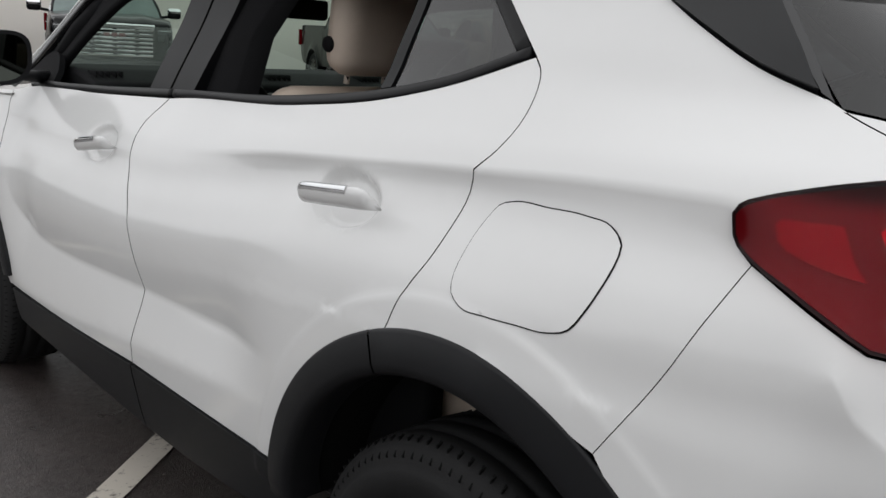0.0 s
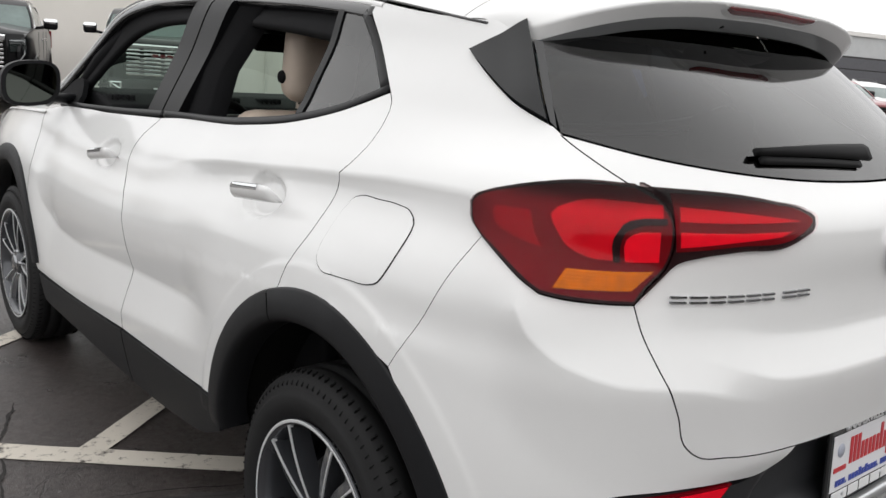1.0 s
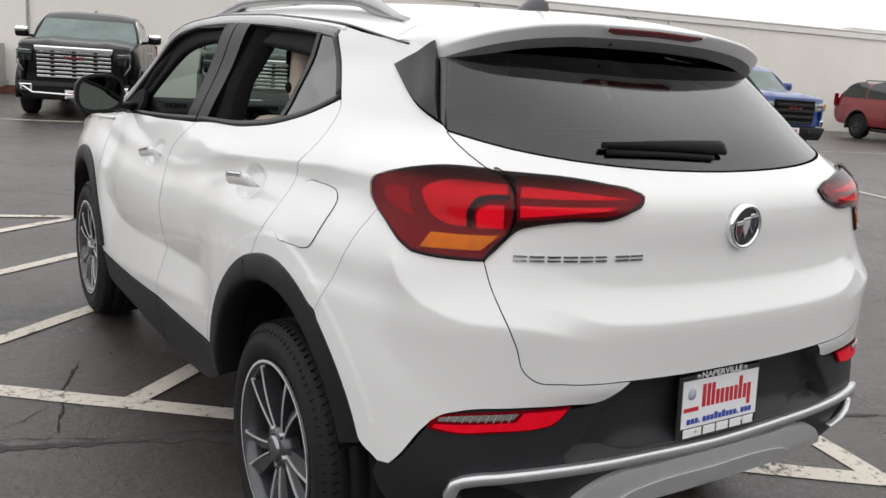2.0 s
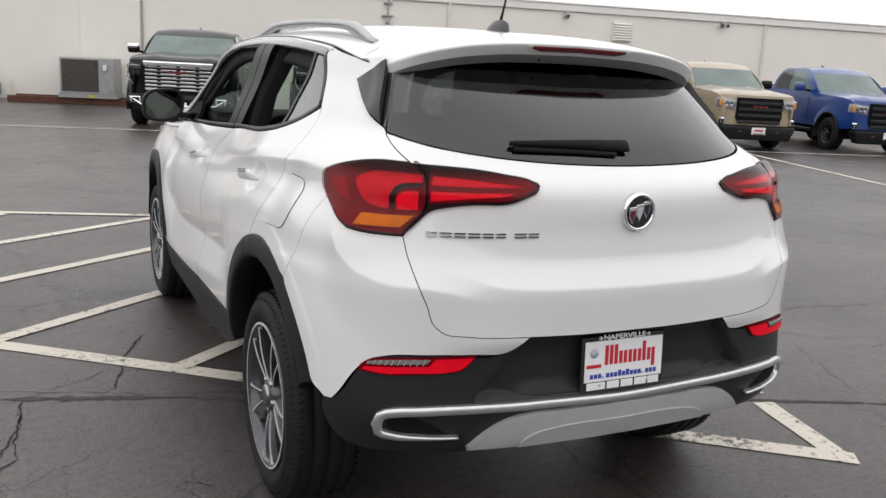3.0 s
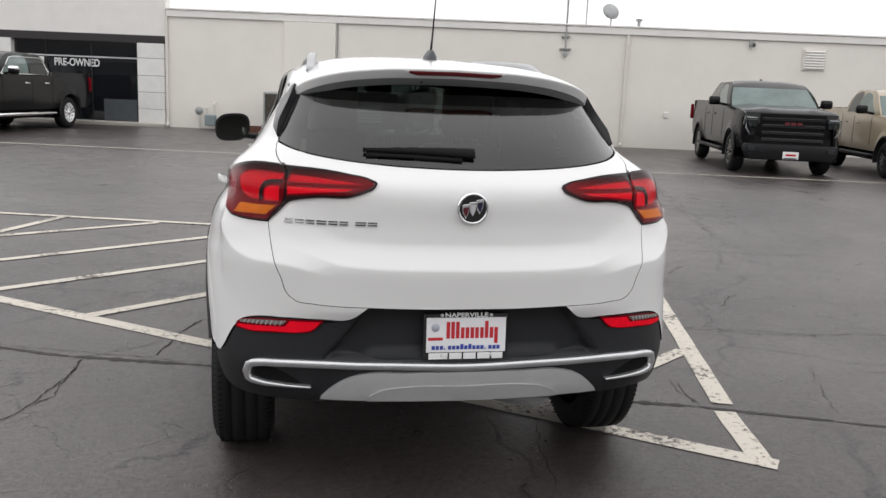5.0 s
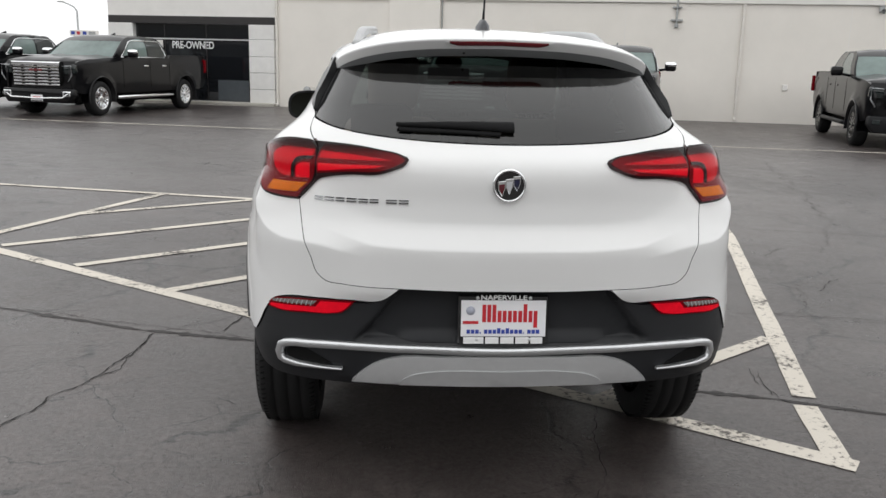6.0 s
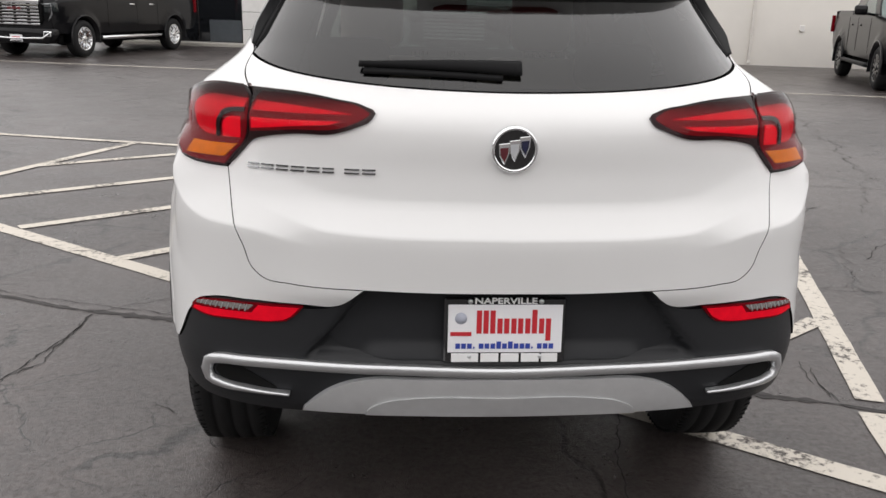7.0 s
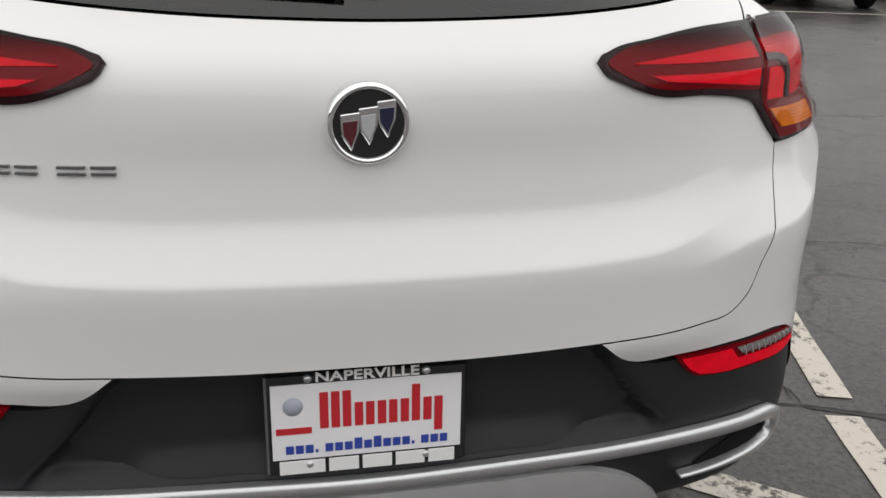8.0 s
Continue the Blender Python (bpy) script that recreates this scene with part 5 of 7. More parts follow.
# ---- wheels, mirrors, handles, badges, plate ----
def wheel_mesh(parent, name, m, radius=0.353, width=0.225, rim_r=0.246, spokes=5, bright=True, tread=True):
    """A wheel whose outer face looks along -x; the tyre carries sipes, the rim two-tone spokes."""
    w = new(name)
    w.matrix_basis = m
    w.parent = parent
    h = width / 2
    bm = bmesh.new()
    prof = [(-h + 0.010, rim_r - 0.006), (-h - 0.001, rim_r + 0.010), (-h - 0.008, rim_r + 0.028), (-h - 0.010, rim_r + 0.050), (-h - 0.006, radius - 0.050), (-h + 0.001, radius - 0.042), (-h + 0.002, radius - 0.030), (-h + 0.016, radius - 0.010), (-h + 0.034, radius - 0.002),
            (-0.055, radius), (-0.052, radius - 0.006), (-0.046, radius - 0.006), (-0.043, radius), (-0.004, radius + 0.001), (-0.001, radius - 0.006), (0.005, radius - 0.006), (0.008, radius + 0.001),
            (0.043, radius), (0.046, radius - 0.006), (0.052, radius - 0.006), (0.055, radius), (h - 0.034, radius - 0.002), (h - 0.014, radius - 0.012), (h, radius - 0.04), (h + 0.004, rim_r + 0.03), (h - 0.01, rim_r)]
    lathe(bm, prof, 72)
    bmesh.ops.recalc_face_normals(bm, faces=bm.faces)
    tyre = part("tyre", bm, RUBBER, w)
    if tread:
        bm = bmesh.new()
        for k in range(90):
            t = 2 * math.pi * k / 90
            rot = Matrix.Rotation(t, 4, "X")
            for lo, hi in (((-h + 0.016, -0.0013, radius - 0.014), (-0.060, 0.0013, radius - 0.0012)), ((0.060, -0.0013, radius - 0.016), (h - 0.010, 0.0013, radius - 0.0012))):
                vs = bmesh.ops.create_cube(bm, size=1, matrix=rot @ Matrix.Translation([(a + b) / 2 for a, b in zip(lo, hi)]) @ Matrix.Rotation(0.18, 4, "Z") @ Matrix.Diagonal((hi[0] - lo[0], hi[1] - lo[1], hi[2] - lo[2] - 0.004, 1)))
            bmesh.ops.create_cube(bm, size=1, matrix=rot @ Matrix.Translation((-h + 0.0170, 0, radius - 0.0185)) @ Matrix.Rotation(radians(-42), 4, "Y") @ Matrix.Rotation(0.15, 4, "Z") @ Matrix.Diagonal((0.044, 0.0026, 0.0066, 1)))
        part("tread_pattern", bm, DARK, tyre, smooth=False, kind="stuff")
    bm = bmesh.new()
    lathe(bm, [(-h + 0.004, rim_r - 0.002), (-h - 0.004, rim_r - 0.001), (-h - 0.004, rim_r - 0.012), (-h + 0.012, rim_r - 0.018), (-h + 0.03, rim_r - 0.026), (0.06, rim_r - 0.03), (0.10, rim_r - 0.02)], 72)
    bmesh.ops.recalc_face_normals(bm, faces=bm.faces)
    rim = part("rim", bm, RIM_GREY, w)
    bm = bmesh.new()
    lathe(bm, [(-h - 0.0055, rim_r - 0.002), (-h - 0.0065, rim_r - 0.005), (-h - 0.0055, rim_r - 0.009)], 72)
    part("rim_lip", bm, RIM_BRIGHT if bright else RIM_GREY, rim)
    # brake disc behind the spokes
    bm = bmesh.new()
    lathe(bm, [(-0.03, 0.0), (-0.03, 0.145), (-0.015, 0.15), (-0.015, 0.0)], 40)
    part("brake_disc", bm, mat("cast_brake_disc", (0.07, 0.07, 0.07), 0.45, 0.5, vary=0.15), w)
    bm = bmesh.new()
    lathe(bm, [(0.03, 0.0), (0.03, rim_r - 0.02)], 40)
    part("inner_dust_shield", bm, DARK, w)
    # spokes: pairs of grey blades that fork towards the rim, each with a thin machined ridge
    for k in range(spokes):
        rot = Matrix.Rotation(2 * math.pi * k / spokes + 0.3, 4, "X")
        for sgn in (-1, 1):
            blade, ridge = [], []
            for i in range(11):
                t = i / 10
                r = 0.036 + (rim_r - 0.010 - 0.036) * t
                mid = sgn * (0.008 + 0.044 * t**1.2)
                x = -h + 0.016 - 0.016 * math.sin(math.pi * min(1, t * 0.62 + 0.1)) + 0.006 * (1 - t)
                wide = 0.014 + 0.060 * t * (1.30 - t)
                near, far = mid - 0.004, mid + wide * (1.0 if sgn > 0 else 0.75)      # the wide grey face lies on one side, as a twisted blade
                lo, hi = (near, far) if near < far else (far, near)
                dip = 0.006 + 0.014 * t
                zlo, zhi = x + 0.003, x + dip
                blade.append([rot @ Vector(q) for q in ((x + 0.05, lo - 0.002, r), (zlo, lo, r), (zhi, hi, r), (x + 0.05, hi + 0.002, r))])
                e = 0.0017 + 0.0008 * t + 0.005 * max(0.0, t - 0.86) / 0.14
                ridge.append([rot @ Vector(q) for q in ((x + 0.010, mid - e, r), (x, mid - e * 0.9, r), (x, mid + e * 0.9, r), (x + 0.010, mid + e, r))])
            for nm, rows, mt in (("spoke", blade, RIM_GREY), ("machined_edge", ridge, RIM_BRIGHT if bright else RIM_GREY)):
                bm = bmesh.new()
                loft(bm, rows)
                bmesh.ops.recalc_face_normals(bm, faces=bm.faces)
                part(nm, bm, mt, rim, smooth=False)
    bm = bmesh.new()
    lathe(bm, [(-h + 0.055, 0.062), (-h + 0.018, 0.058), (-h + 0.006, 0.050), (-h + 0.004, 0.038)], 32)
    hub = part("hub", bm, RIM_GREY, rim)
    bm = bmesh.new()
    lathe(bm, [(-h + 0.012, 0.037), (-h - 0.002, 0.035), (-h - 0.005, 0.028), (-h - 0.006, 0.0)], 32)
    part("hub_cap", bm, DARK_CHROME, rim)
    for k in range(spokes):
        t = 2 * math.pi * (k + 0.5) / spokes
        bm = bmesh.new()
        lathe(bm, [(-h + 0.03, 0.012), (-h + 0.006, 0.011), (-h + 0.004, 0.008), (-h + 0.004, 0.0)], 10, (0, 0.052 * math.cos(t), 0.052 * math.sin(t)))
        part("wheel_nut", bm, DARK_CHROME, rim)
    return w


for y in (WHEEL_Y, FRONT_Y):
    wheel_mesh(car, "wheel", pose(-0.752, y, HUB_Z, 13 if y < 2 else -8, 0, 0))
    wheel_mesh(car, "wheel", pose(0.752, y, HUB_Z, 0, 0, 180))
    for s in (1, -1):
        bm = bmesh.new()
        rows = []
        for i in range(25):
            t = radians(4 + 158 * i / 24)
            r = 0.42
            rows.append([(s * x, y + r * math.cos(t), 0.395 + r * math.sin(t)) for x in (0.865, 0.70, 0.55)])
        loft(bm, rows)
        part("wheel_housing", bm, DARK, car)
        bm = bmesh.new()
        prism(bm, [(y + 0.41 * math.cos(radians(a)), 0.395 + 0.41 * math.sin(radians(a))) for a in range(0, 181, 15)], s * 0.55, s * 0.545, "x")
        part("wheel_housing_wall", bm, DARK, car)

# floor pan and inner body
bm = bmesh.new()
box(bm, (-0.62, 0.95, 0.23), (0.62, 4.0, 0.40), bevel=0.05)
box(bm, (-0.60, 0.30, 0.40), (0.60, 0.60, 0.52), bevel=0.04)
part("floor_pan", bm, DARK, car)
for s in (False, True):
    pts = [side(3.9, 0.60), side(3.9, 0.95), side(3.2, 1.045), side(2.65, 1.085), side(2.14, 1.115), side(1.5, 1.160), side(1.226, 1.196), side(1.078, 1.232), side(0.935, 1.285), (1.50, 1.38), (1.32, 1.39), (1.2, 1.345), (1.08, 1.30), (0.99, 1.27), (0.9, 1.235), (0.8, 1.18),
           (0.74, 1.02), (0.72, 0.90), (0.60, 0.75), (0.70, 0.70), (0.96, 0.62)] + arch(0.47, 150, 20, 11) + [side(1.36, 0.45), side(3.0, 0.42)] + [side(3.457 + 0.47 * math.cos(radians(a)), 0.40 + 0.47 * math.sin(radians(a))) for a in range(165, 19, -18)]
    part("inner_body", panel_mesh(spline([(*p, 1) for p in pts], 0.03), -0.024, 0.004, 0.06, mirror=s), DARK, car)

# bonnet, windscreen and nose
bm = bmesh.new()
rows = []
for i in range(17):
    y = 3.22 + (4.36 - 3.22) * i / 16
    zm = curve1(y, [(3.2, 1.09), (3.6, 1.07), (4.0, 1.01), (4.25, 0.92), (4.36, 0.80)])
    zs = curve1(y, [(3.2, 1.05), (3.7, 1.02), (4.1, 0.94), (4.25, 0.80), (4.36, 0.70)])
    w = half_width(min(y, 4.30), zs - 0.02) + 0.004
    rows.append([(w * t, y, zm - (zm - zs) * abs(t) ** 3.5) for t in [k / 12 for k in range(-12, 13)]])
loft(bm, rows)
bmesh.ops.recalc_face_normals(bm, faces=bm.faces)
part("bonnet", bm, WHITE_PAINT, car)
bm = bmesh.new()
rows = []
for i in range(9):
    t = i / 8
    y, z = 2.83 + (3.42 - 2.83) * t, 1.52 - (1.52 - 1.09) * t**1.08
    w = 0.50 + (0.66 - 0.50) * t
    rows.append([(w * k / 8, y + 0.14 * (1 - (k / 8) ** 2), z + 0.015 * (1 - (k / 8) ** 2)) for k in range(-8, 9)])
loft(bm, rows)
part("windscreen", bm, CLEAR_GLASS, car, "greenish windscreen")
bm = bmesh.new()
prism(bm, [(-0.60, 0.35), (0.60, 0.35), (0.68, 0.55), (0.66, 0.80), (-0.66, 0.80), (-0.68, 0.55)], 4.22, 4.38, "y", 0.03)
part("front_bumper", bm, BLACK_PLASTIC, car)

# door mirrors
for s in (1, -1):
    bm = bmesh.new()
    rows = []
    for i in range(11):
        t = i / 10
        y = 3.00 + 0.13 * t
        k = math.sin(math.pi * (0.5 + 0.5 * t)) ** 0.55 if t < 1 else 0.0
        k = max(0.03, (1 - t**2.6) ** 0.5)
        row = []
        for a in range(20):
            th = 2 * math.pi * a / 20
            c, d = math.cos(th), math.sin(th)
            ex = math.copysign(abs(c) ** 0.70, c) * 0.106 * k
            ez = math.copysign(abs(d) ** 0.70, d) * (0.083 if d > 0 else 0.088) * k
            row.append((s * (-0.884 + ex), y, 1.180 + ez + 0.012 * c))
        rows.append(row)
    vs = loft(bm, rows, True)
    bm.faces.new(vs[-1])
    bmesh.ops.recalc_face_normals(bm, faces=bm.faces)
    mirror = part("door_mirror", bm, WHITE_PAINT if s > 0 else WHITE_PAINT, car, "white door mirror with black surround")
    for nm, sc, y, mt in (("mirror_surround", 1.012, 2.992, BLACK_PLASTIC), ("mirror_glass", 0.86, 2.9875, MIRROR_GLASS)):
        bm = bmesh.new()
        outer, back = [], []
        for a in range(28):
            th = 2 * math.pi * a / 28
            c, d = math.cos(th), math.sin(th)
            q = (s * (-0.884 + math.copysign(abs(c) ** 0.70, c) * 0.106 * sc), y, 1.180 + math.copysign(abs(d) ** 0.70, d) * (0.083 if d > 0 else 0.088) * sc + 0.012 * c)
            outer.append(q), back.append((q[0], 3.03, q[2]))
        vs = loft(bm, [outer, back], True)
        bm.faces.new(vs[0])
        bmesh.ops.recalc_face_normals(bm, faces=bm.faces)
        part(nm, bm, mt, mirror, smooth=False)
    bm = bmesh.new()
    tube(bm, [(s * -0.70, 3.09, 1.115), (s * -0.76, 3.08, 1.118), (s * -0.83, 3.07, 1.128)], [0.032, 0.028, 0.026], 10, 0.7)
    part("mirror_foot", bm, BLACK_PLASTIC, mirror)

# door handles: thick white grips over cups, with a chrome blade along the top
for s in (False, True):
    for y0, z0 in ((1.205, 1.040), (2.40, 0.980)):
        bm, bm2 = bmesh.new(), bmesh.new()
        rows, rows2 = [], []
        for i in range(27):
            t = (1 - math.cos(math.pi * i / 26)) / 2
            y = y0 + 0.098 - 0.218 * t
            z = z0 + 0.002 - (0.024 if y0 > 2 else 0.018) * (1 - t)
            end = max(0.0, 1 - abs(2 * t - 1) ** (7 if t < 0.5 else 14)) ** 0.5
            lift = 0.016 + 0.026 * end + 0.010 * t
            hh = 0.0185 * (0.25 + 0.75 * end)
            q = surf(uy(y, z), z)
            base, nrm = Vector(q), skin(uy(y, z), z, 0.0)[1]
            row = []
            for a in range(12):
                th = 2 * math.pi * a / 12
                p = base + nrm * (lift - 0.010 + 0.012 * math.cos(th)) + Vector((0, 0, hh * math.sin(th)))
                row.append((-p.x if s else p.x, p.y, p.z))
            rows.append(row)
            if 0.02 < t < 0.80:
                row = []
                for dz, dn in ((0.0, 0.0125), (0.35, 0.0130), (0.7, 0.0105), (1.02, 0.004), (1.06, -0.006)):
                    p = base + nrm * (lift - 0.010 + dn) + Vector((0, 0, hh * dz))
                    row.append((-p.x if s else p.x, p.y, p.z))
                rows2.append(row)
        vs = loft(bm, rows, True)
        bm.faces.new(vs[0]), bm.faces.new(vs[-1][::-1])
        loft(bm2, rows2)
        for b in (bm, bm2):
            bmesh.ops.recalc_face_normals(b, faces=b.faces)
        hd = part("door_handle", bm, WHITE_PAINT, car, "white door handle with a chrome strip")
        part("chrome_strip", bm2, CHROME, hd)

# round badge on the tailgate: black disc, chrome ring, three slanted shields
BADGE = Matrix.Translation(skin(0.0, 1.089, 0.004)[0]) @ pose(0, 0, 0, 2, 0, 0) @ Matrix.Scale(1.12, 4)
bm = bmesh.new()
lathe(bm, [(0.004, 0.0485), (-0.006, 0.0485), (-0.010, 0.045), (-0.009, 0.0415), (-0.004, 0.0405)], 40, axis="y")
bmesh.ops.transform(bm, matrix=BADGE, verts=bm.verts)
badge = part("badge", bm, CHROME, car, "round black badge with three small shields in a chrome ring")
bm = bmesh.new()
lathe(bm, [(-0.0045, 0.041), (-0.0045, 0.0)], 40, axis="y")
bmesh.ops.transform(bm, matrix=BADGE, verts=bm.verts)
part("badge_field", bm, GLOSS_BLACK, badge)
for i, (cx, cz, colour) in enumerate(((-0.021, -0.006, (0.09, 0.010, 0.016)), (0.0, 0.001, (0.45, 0.46, 0.48)), (0.021, 0.009, (0.008, 0.011, 0.045)))):
    bm = bmesh.new()
    prism(bm, [(cx - 0.012, cz + 0.017), (cx + 0.011, cz + 0.020), (cx + 0.010, cz - 0.004), (cx + 0.001, cz - 0.026), (cx - 0.010, cz - 0.008)], -0.0075, -0.0047, "y", 0.001, 1)
    bmesh.ops.transform(bm, matrix=BADGE, verts=bm.verts)
    part("shield", bm, CHROME, badge, smooth=False)
    bm = bmesh.new()
    prism(bm, [(cx - 0.009, cz + 0.009), (cx + 0.008, cz + 0.011), (cx + 0.007, cz - 0.003), (cx + 0.001, cz - 0.020), (cx - 0.008, cz - 0.006)], -0.0084, -0.0076, "y")
    bmesh.ops.transform(bm, matrix=BADGE, verts=bm.verts)
    part("shield_face", bm, mat("shield_enamel", colour, 0.25, coat=0.8, vary=0.05), badge, smooth=False)

# the model name as plain low chrome bars, two to a letter's place, in two groups
def badge_bars():
    u = 0.714
    for w in (0.030, 0.033, 0.031, 0.034, 0.032, 0.029, 0.0, 0.038, 0.034):
        if w == 0.0:
            u -= 0.019
            continue
        for z, h in ((1.0338, 0.0018), (1.0252, 0.0018)):
            panel("badge_bar", [(u, z - h, 1), (u, z + h, 1), (u - w, z + h, 1), (u - w, z - h, 1)], DARK_CHROME, car, off=0.005, thick=0.005, grid=0.01, gap=0, step=0.006)
        u -= w + 0.0075


badge_bars()

# dealer plate in a dark frame
PLATE = Matrix.Translation((-0.002, 0.098, 0.650)) @ pose(0, 0, 0, -4, 0, 0)
PLATE_WHITE = mat("white_plate_card", (0.80, 0.80, 0.82), 0.35, coat=0.4, vary=0.02)
PLATE_RED = mat("red_print", (0.52, 0.02, 0.03), 0.4, vary=0.05)
PLATE_BLUE = mat("blue_print", (0.03, 0.06, 0.34), 0.4, vary=0.05)
FRAME_WHITE = mat("white_raised_print", (0.78, 0.78, 0.78), 0.4, vary=0.03)


def plate_piece(name, x0, z0, x1, z1, y, material, parent, depth=0.003, bevel=0.001):
    bm = bmesh.new()
    box(bm, (x0, y - depth, z0), (x1, y, z1), bevel=bevel, seg=1)
    bmesh.ops.transform(bm, matrix=PLATE, verts=bm.verts)
    return part(name, bm, material, parent, smooth=False)


plate = plate_piece("licence_plate", -0.148, -0.083, 0.148, 0.080, 0.006, GLOSS_BLACK, car, 0.012, 0.004)
tagged(plate, "white dealer plate with red and blue print in a black frame")
plate_piece("plate_card", -0.139, -0.056, 0.139, 0.064, -0.0065, PLATE_WHITE, plate, 0.002)
x = -0.070
for stems in (((0.058, 0), (0.058, 0), (0.058, 0)), ((0.038, 0), (0.038, 0)), ((0.038, 0), (0.038, 0)), ((0.038, 0), (0.060, 0)), ((0.038, 0), (0.038, 0.018))):
    for k, (h, drop) in enumerate(stems):
        plate_piece("red_bar", x, -0.008 - drop, x + 0.0125, -0.008 + h, -0.0087, PLATE_RED, plate, 0.0012, 0.004)
        x += 0.0165
    x += 0.0008
for k in range(17):
    xx = -0.120 + 0.0142 * k
    plate_piece("blue_bar", xx, -0.046, xx + (0.004 if k in (3, 13) else 0.0112), -0.041 if k in (3, 13) else -0.033 + (0.005 if k in (7, 9) else 0), -0.0087, PLATE_BLUE, plate, 0.0010, 0)
plate_piece("red_bar", -0.133, -0.014, -0.082, -0.004, -0.0087, PLATE_RED, plate, 0.0010, 0)
bm = bmesh.new()
lathe(bm, [(-0.0095, 0.0), (-0.0095, 0.0145), (-0.0087, 0.0145)], 20, (-0.108, 0, 0.030), "y")
bmesh.ops.transform(bm, matrix=PLATE, verts=bm.verts)
part("plate_emblem", bm, mat("pale_blue_print", (0.42, 0.44, 0.52), 0.4, vary=0.1), plate)
x = -0.130
for w in (0.066, 0.044, 0.044, 0.044, 0.040):
    plate_piece("white_bar", x, -0.0800, x + w, -0.0580, -0.0075, FRAME_WHITE, plate, 0.0015, 0.004)
    x += w + 0.0055
for sx in (-0.086, 0.086):
    for sz in (0.0715, -0.066):
        bm = bmesh.new()
        lathe(bm, [(-0.0105, 0.0), (-0.0105, 0.004), (-0.0080, 0.0062), (-0.006, 0.0062)], 14, (sx, 0, sz), "y")
        bmesh.ops.transform(bm, matrix=PLATE, verts=bm.verts)
        part("plate_screw", bm, SATIN, plate)


def lettering(name, body, size, m, material, parent, label="", extrude=0.0008, width=None):
    """Raised letters in the built-in font, turned into a mesh."""
    cu = bpy.data.curves.new(name, "FONT")
    cu.body, cu.size, cu.extrude, cu.align_x, cu.align_y, cu.offset = body, size, extrude, "CENTER", "CENTER", 0.02 * size
    tmp = new(name + "_curve", cu)
    bpy.context.view_layer.update()
    me = bpy.data.meshes.new_from_object(tmp.evaluated_get(bpy.context.evaluated_depsgraph_get()))
    bpy.data.objects.remove(tmp)
    if width:
        xs = [v.co.x for v in me.vertices]
        k = width / (max(xs) - min(xs))
        for v in me.vertices:
            v.co.x *= k
    me.transform(m)
    me.materials.clear()
    me.materials.append(material)
    ob = new(name, me)
    ob.parent = parent
    return tagged(ob, label)


lettering("city_lettering", "NAPERVILLE", 0.021, PLATE @ pose(0, -0.0068, 0.0722, 90, 0, 0), FRAME_WHITE, plate, width=0.150)

# ---- cabin seen through the open windows ----
def cushion(bm, lo, hi, bevel, m=None):
    return box(bm, lo, hi, m, bevel, 4)


def front_seat(x):
    seat = new("front_seat")
    seat.matrix_basis = pose(x, 1.90, 0.37)
    seat.parent = car
    bm = bmesh.new()
    cushion(bm, (-0.24, 0.05, 0.12), (0.24, 0.58, 0.28), 0.06)
    part("seat_cushion", bm, SEAT_LEATHER, seat)
    bm = bmesh.new()
    cushion(bm, (-0.245, -0.08, 0.0), (0.245, 0.09, 0.59), 0.075, Matrix.Translation((0, 0.06, 0.24)) @ Matrix.Rotation(radians(14), 4, "X"))
    part("seat_back", bm, SEAT_LEATHER, seat, "beige leather front seat")
    bm = bmesh.new()
    cushion(bm, (-0.125, -0.055, 0.0), (0.125, 0.06, 0.285), 0.055, Matrix.Translation((0, -0.13, 0.850)) @ Matrix.Rotation(radians(8), 4, "X"))
    head = part("headrest", bm, SEAT_LEATHER, seat, "beige leather headrest")
    bm = bmesh.new()
    lathe(bm, [(-0.133, 0.0), (-0.133, 0.017), (-0.127, 0.020), (-0.11, 0.020)], 18, (0, -0.128, 0.925))
    part("headrest_button", bm, INTERIOR_BLACK, head)
    for px in (-0.06, 0.06):
        bm = bmesh.new()
        tube(bm, [(px, -0.115, 0.83), (px, -0.125, 0.92)], 0.008, 8)
        part("headrest_post", bm, CHROME, head)


front_seat(-0.345), front_seat(0.345)
bm = bmesh.new()
cushion(bm, (-0.62, 1.02, 0.50), (0.62, 1.50, 0.68), 0.06)
bench = part("rear_bench", bm, SEAT_LEATHER, car, "beige leather rear bench")
bm = bmesh.new()
cushion(bm, (-0.62, -0.08, 0.0), (0.62, 0.07, 0.56), 0.06, Matrix.Translation((0, 1.02, 0.62)) @ Matrix.Rotation(radians(20), 4, "X"))
part("bench_back", bm, INTERIOR_BLACK, bench)
for x in (-0.40, 0.40):
    bm = bmesh.new()
    cushion(bm, (x - 0.12, 0.75, 1.16), (x + 0.12, 0.84, 1.30), 0.04)
    part("rear_headrest", bm, INTERIOR_BLACK, bench)
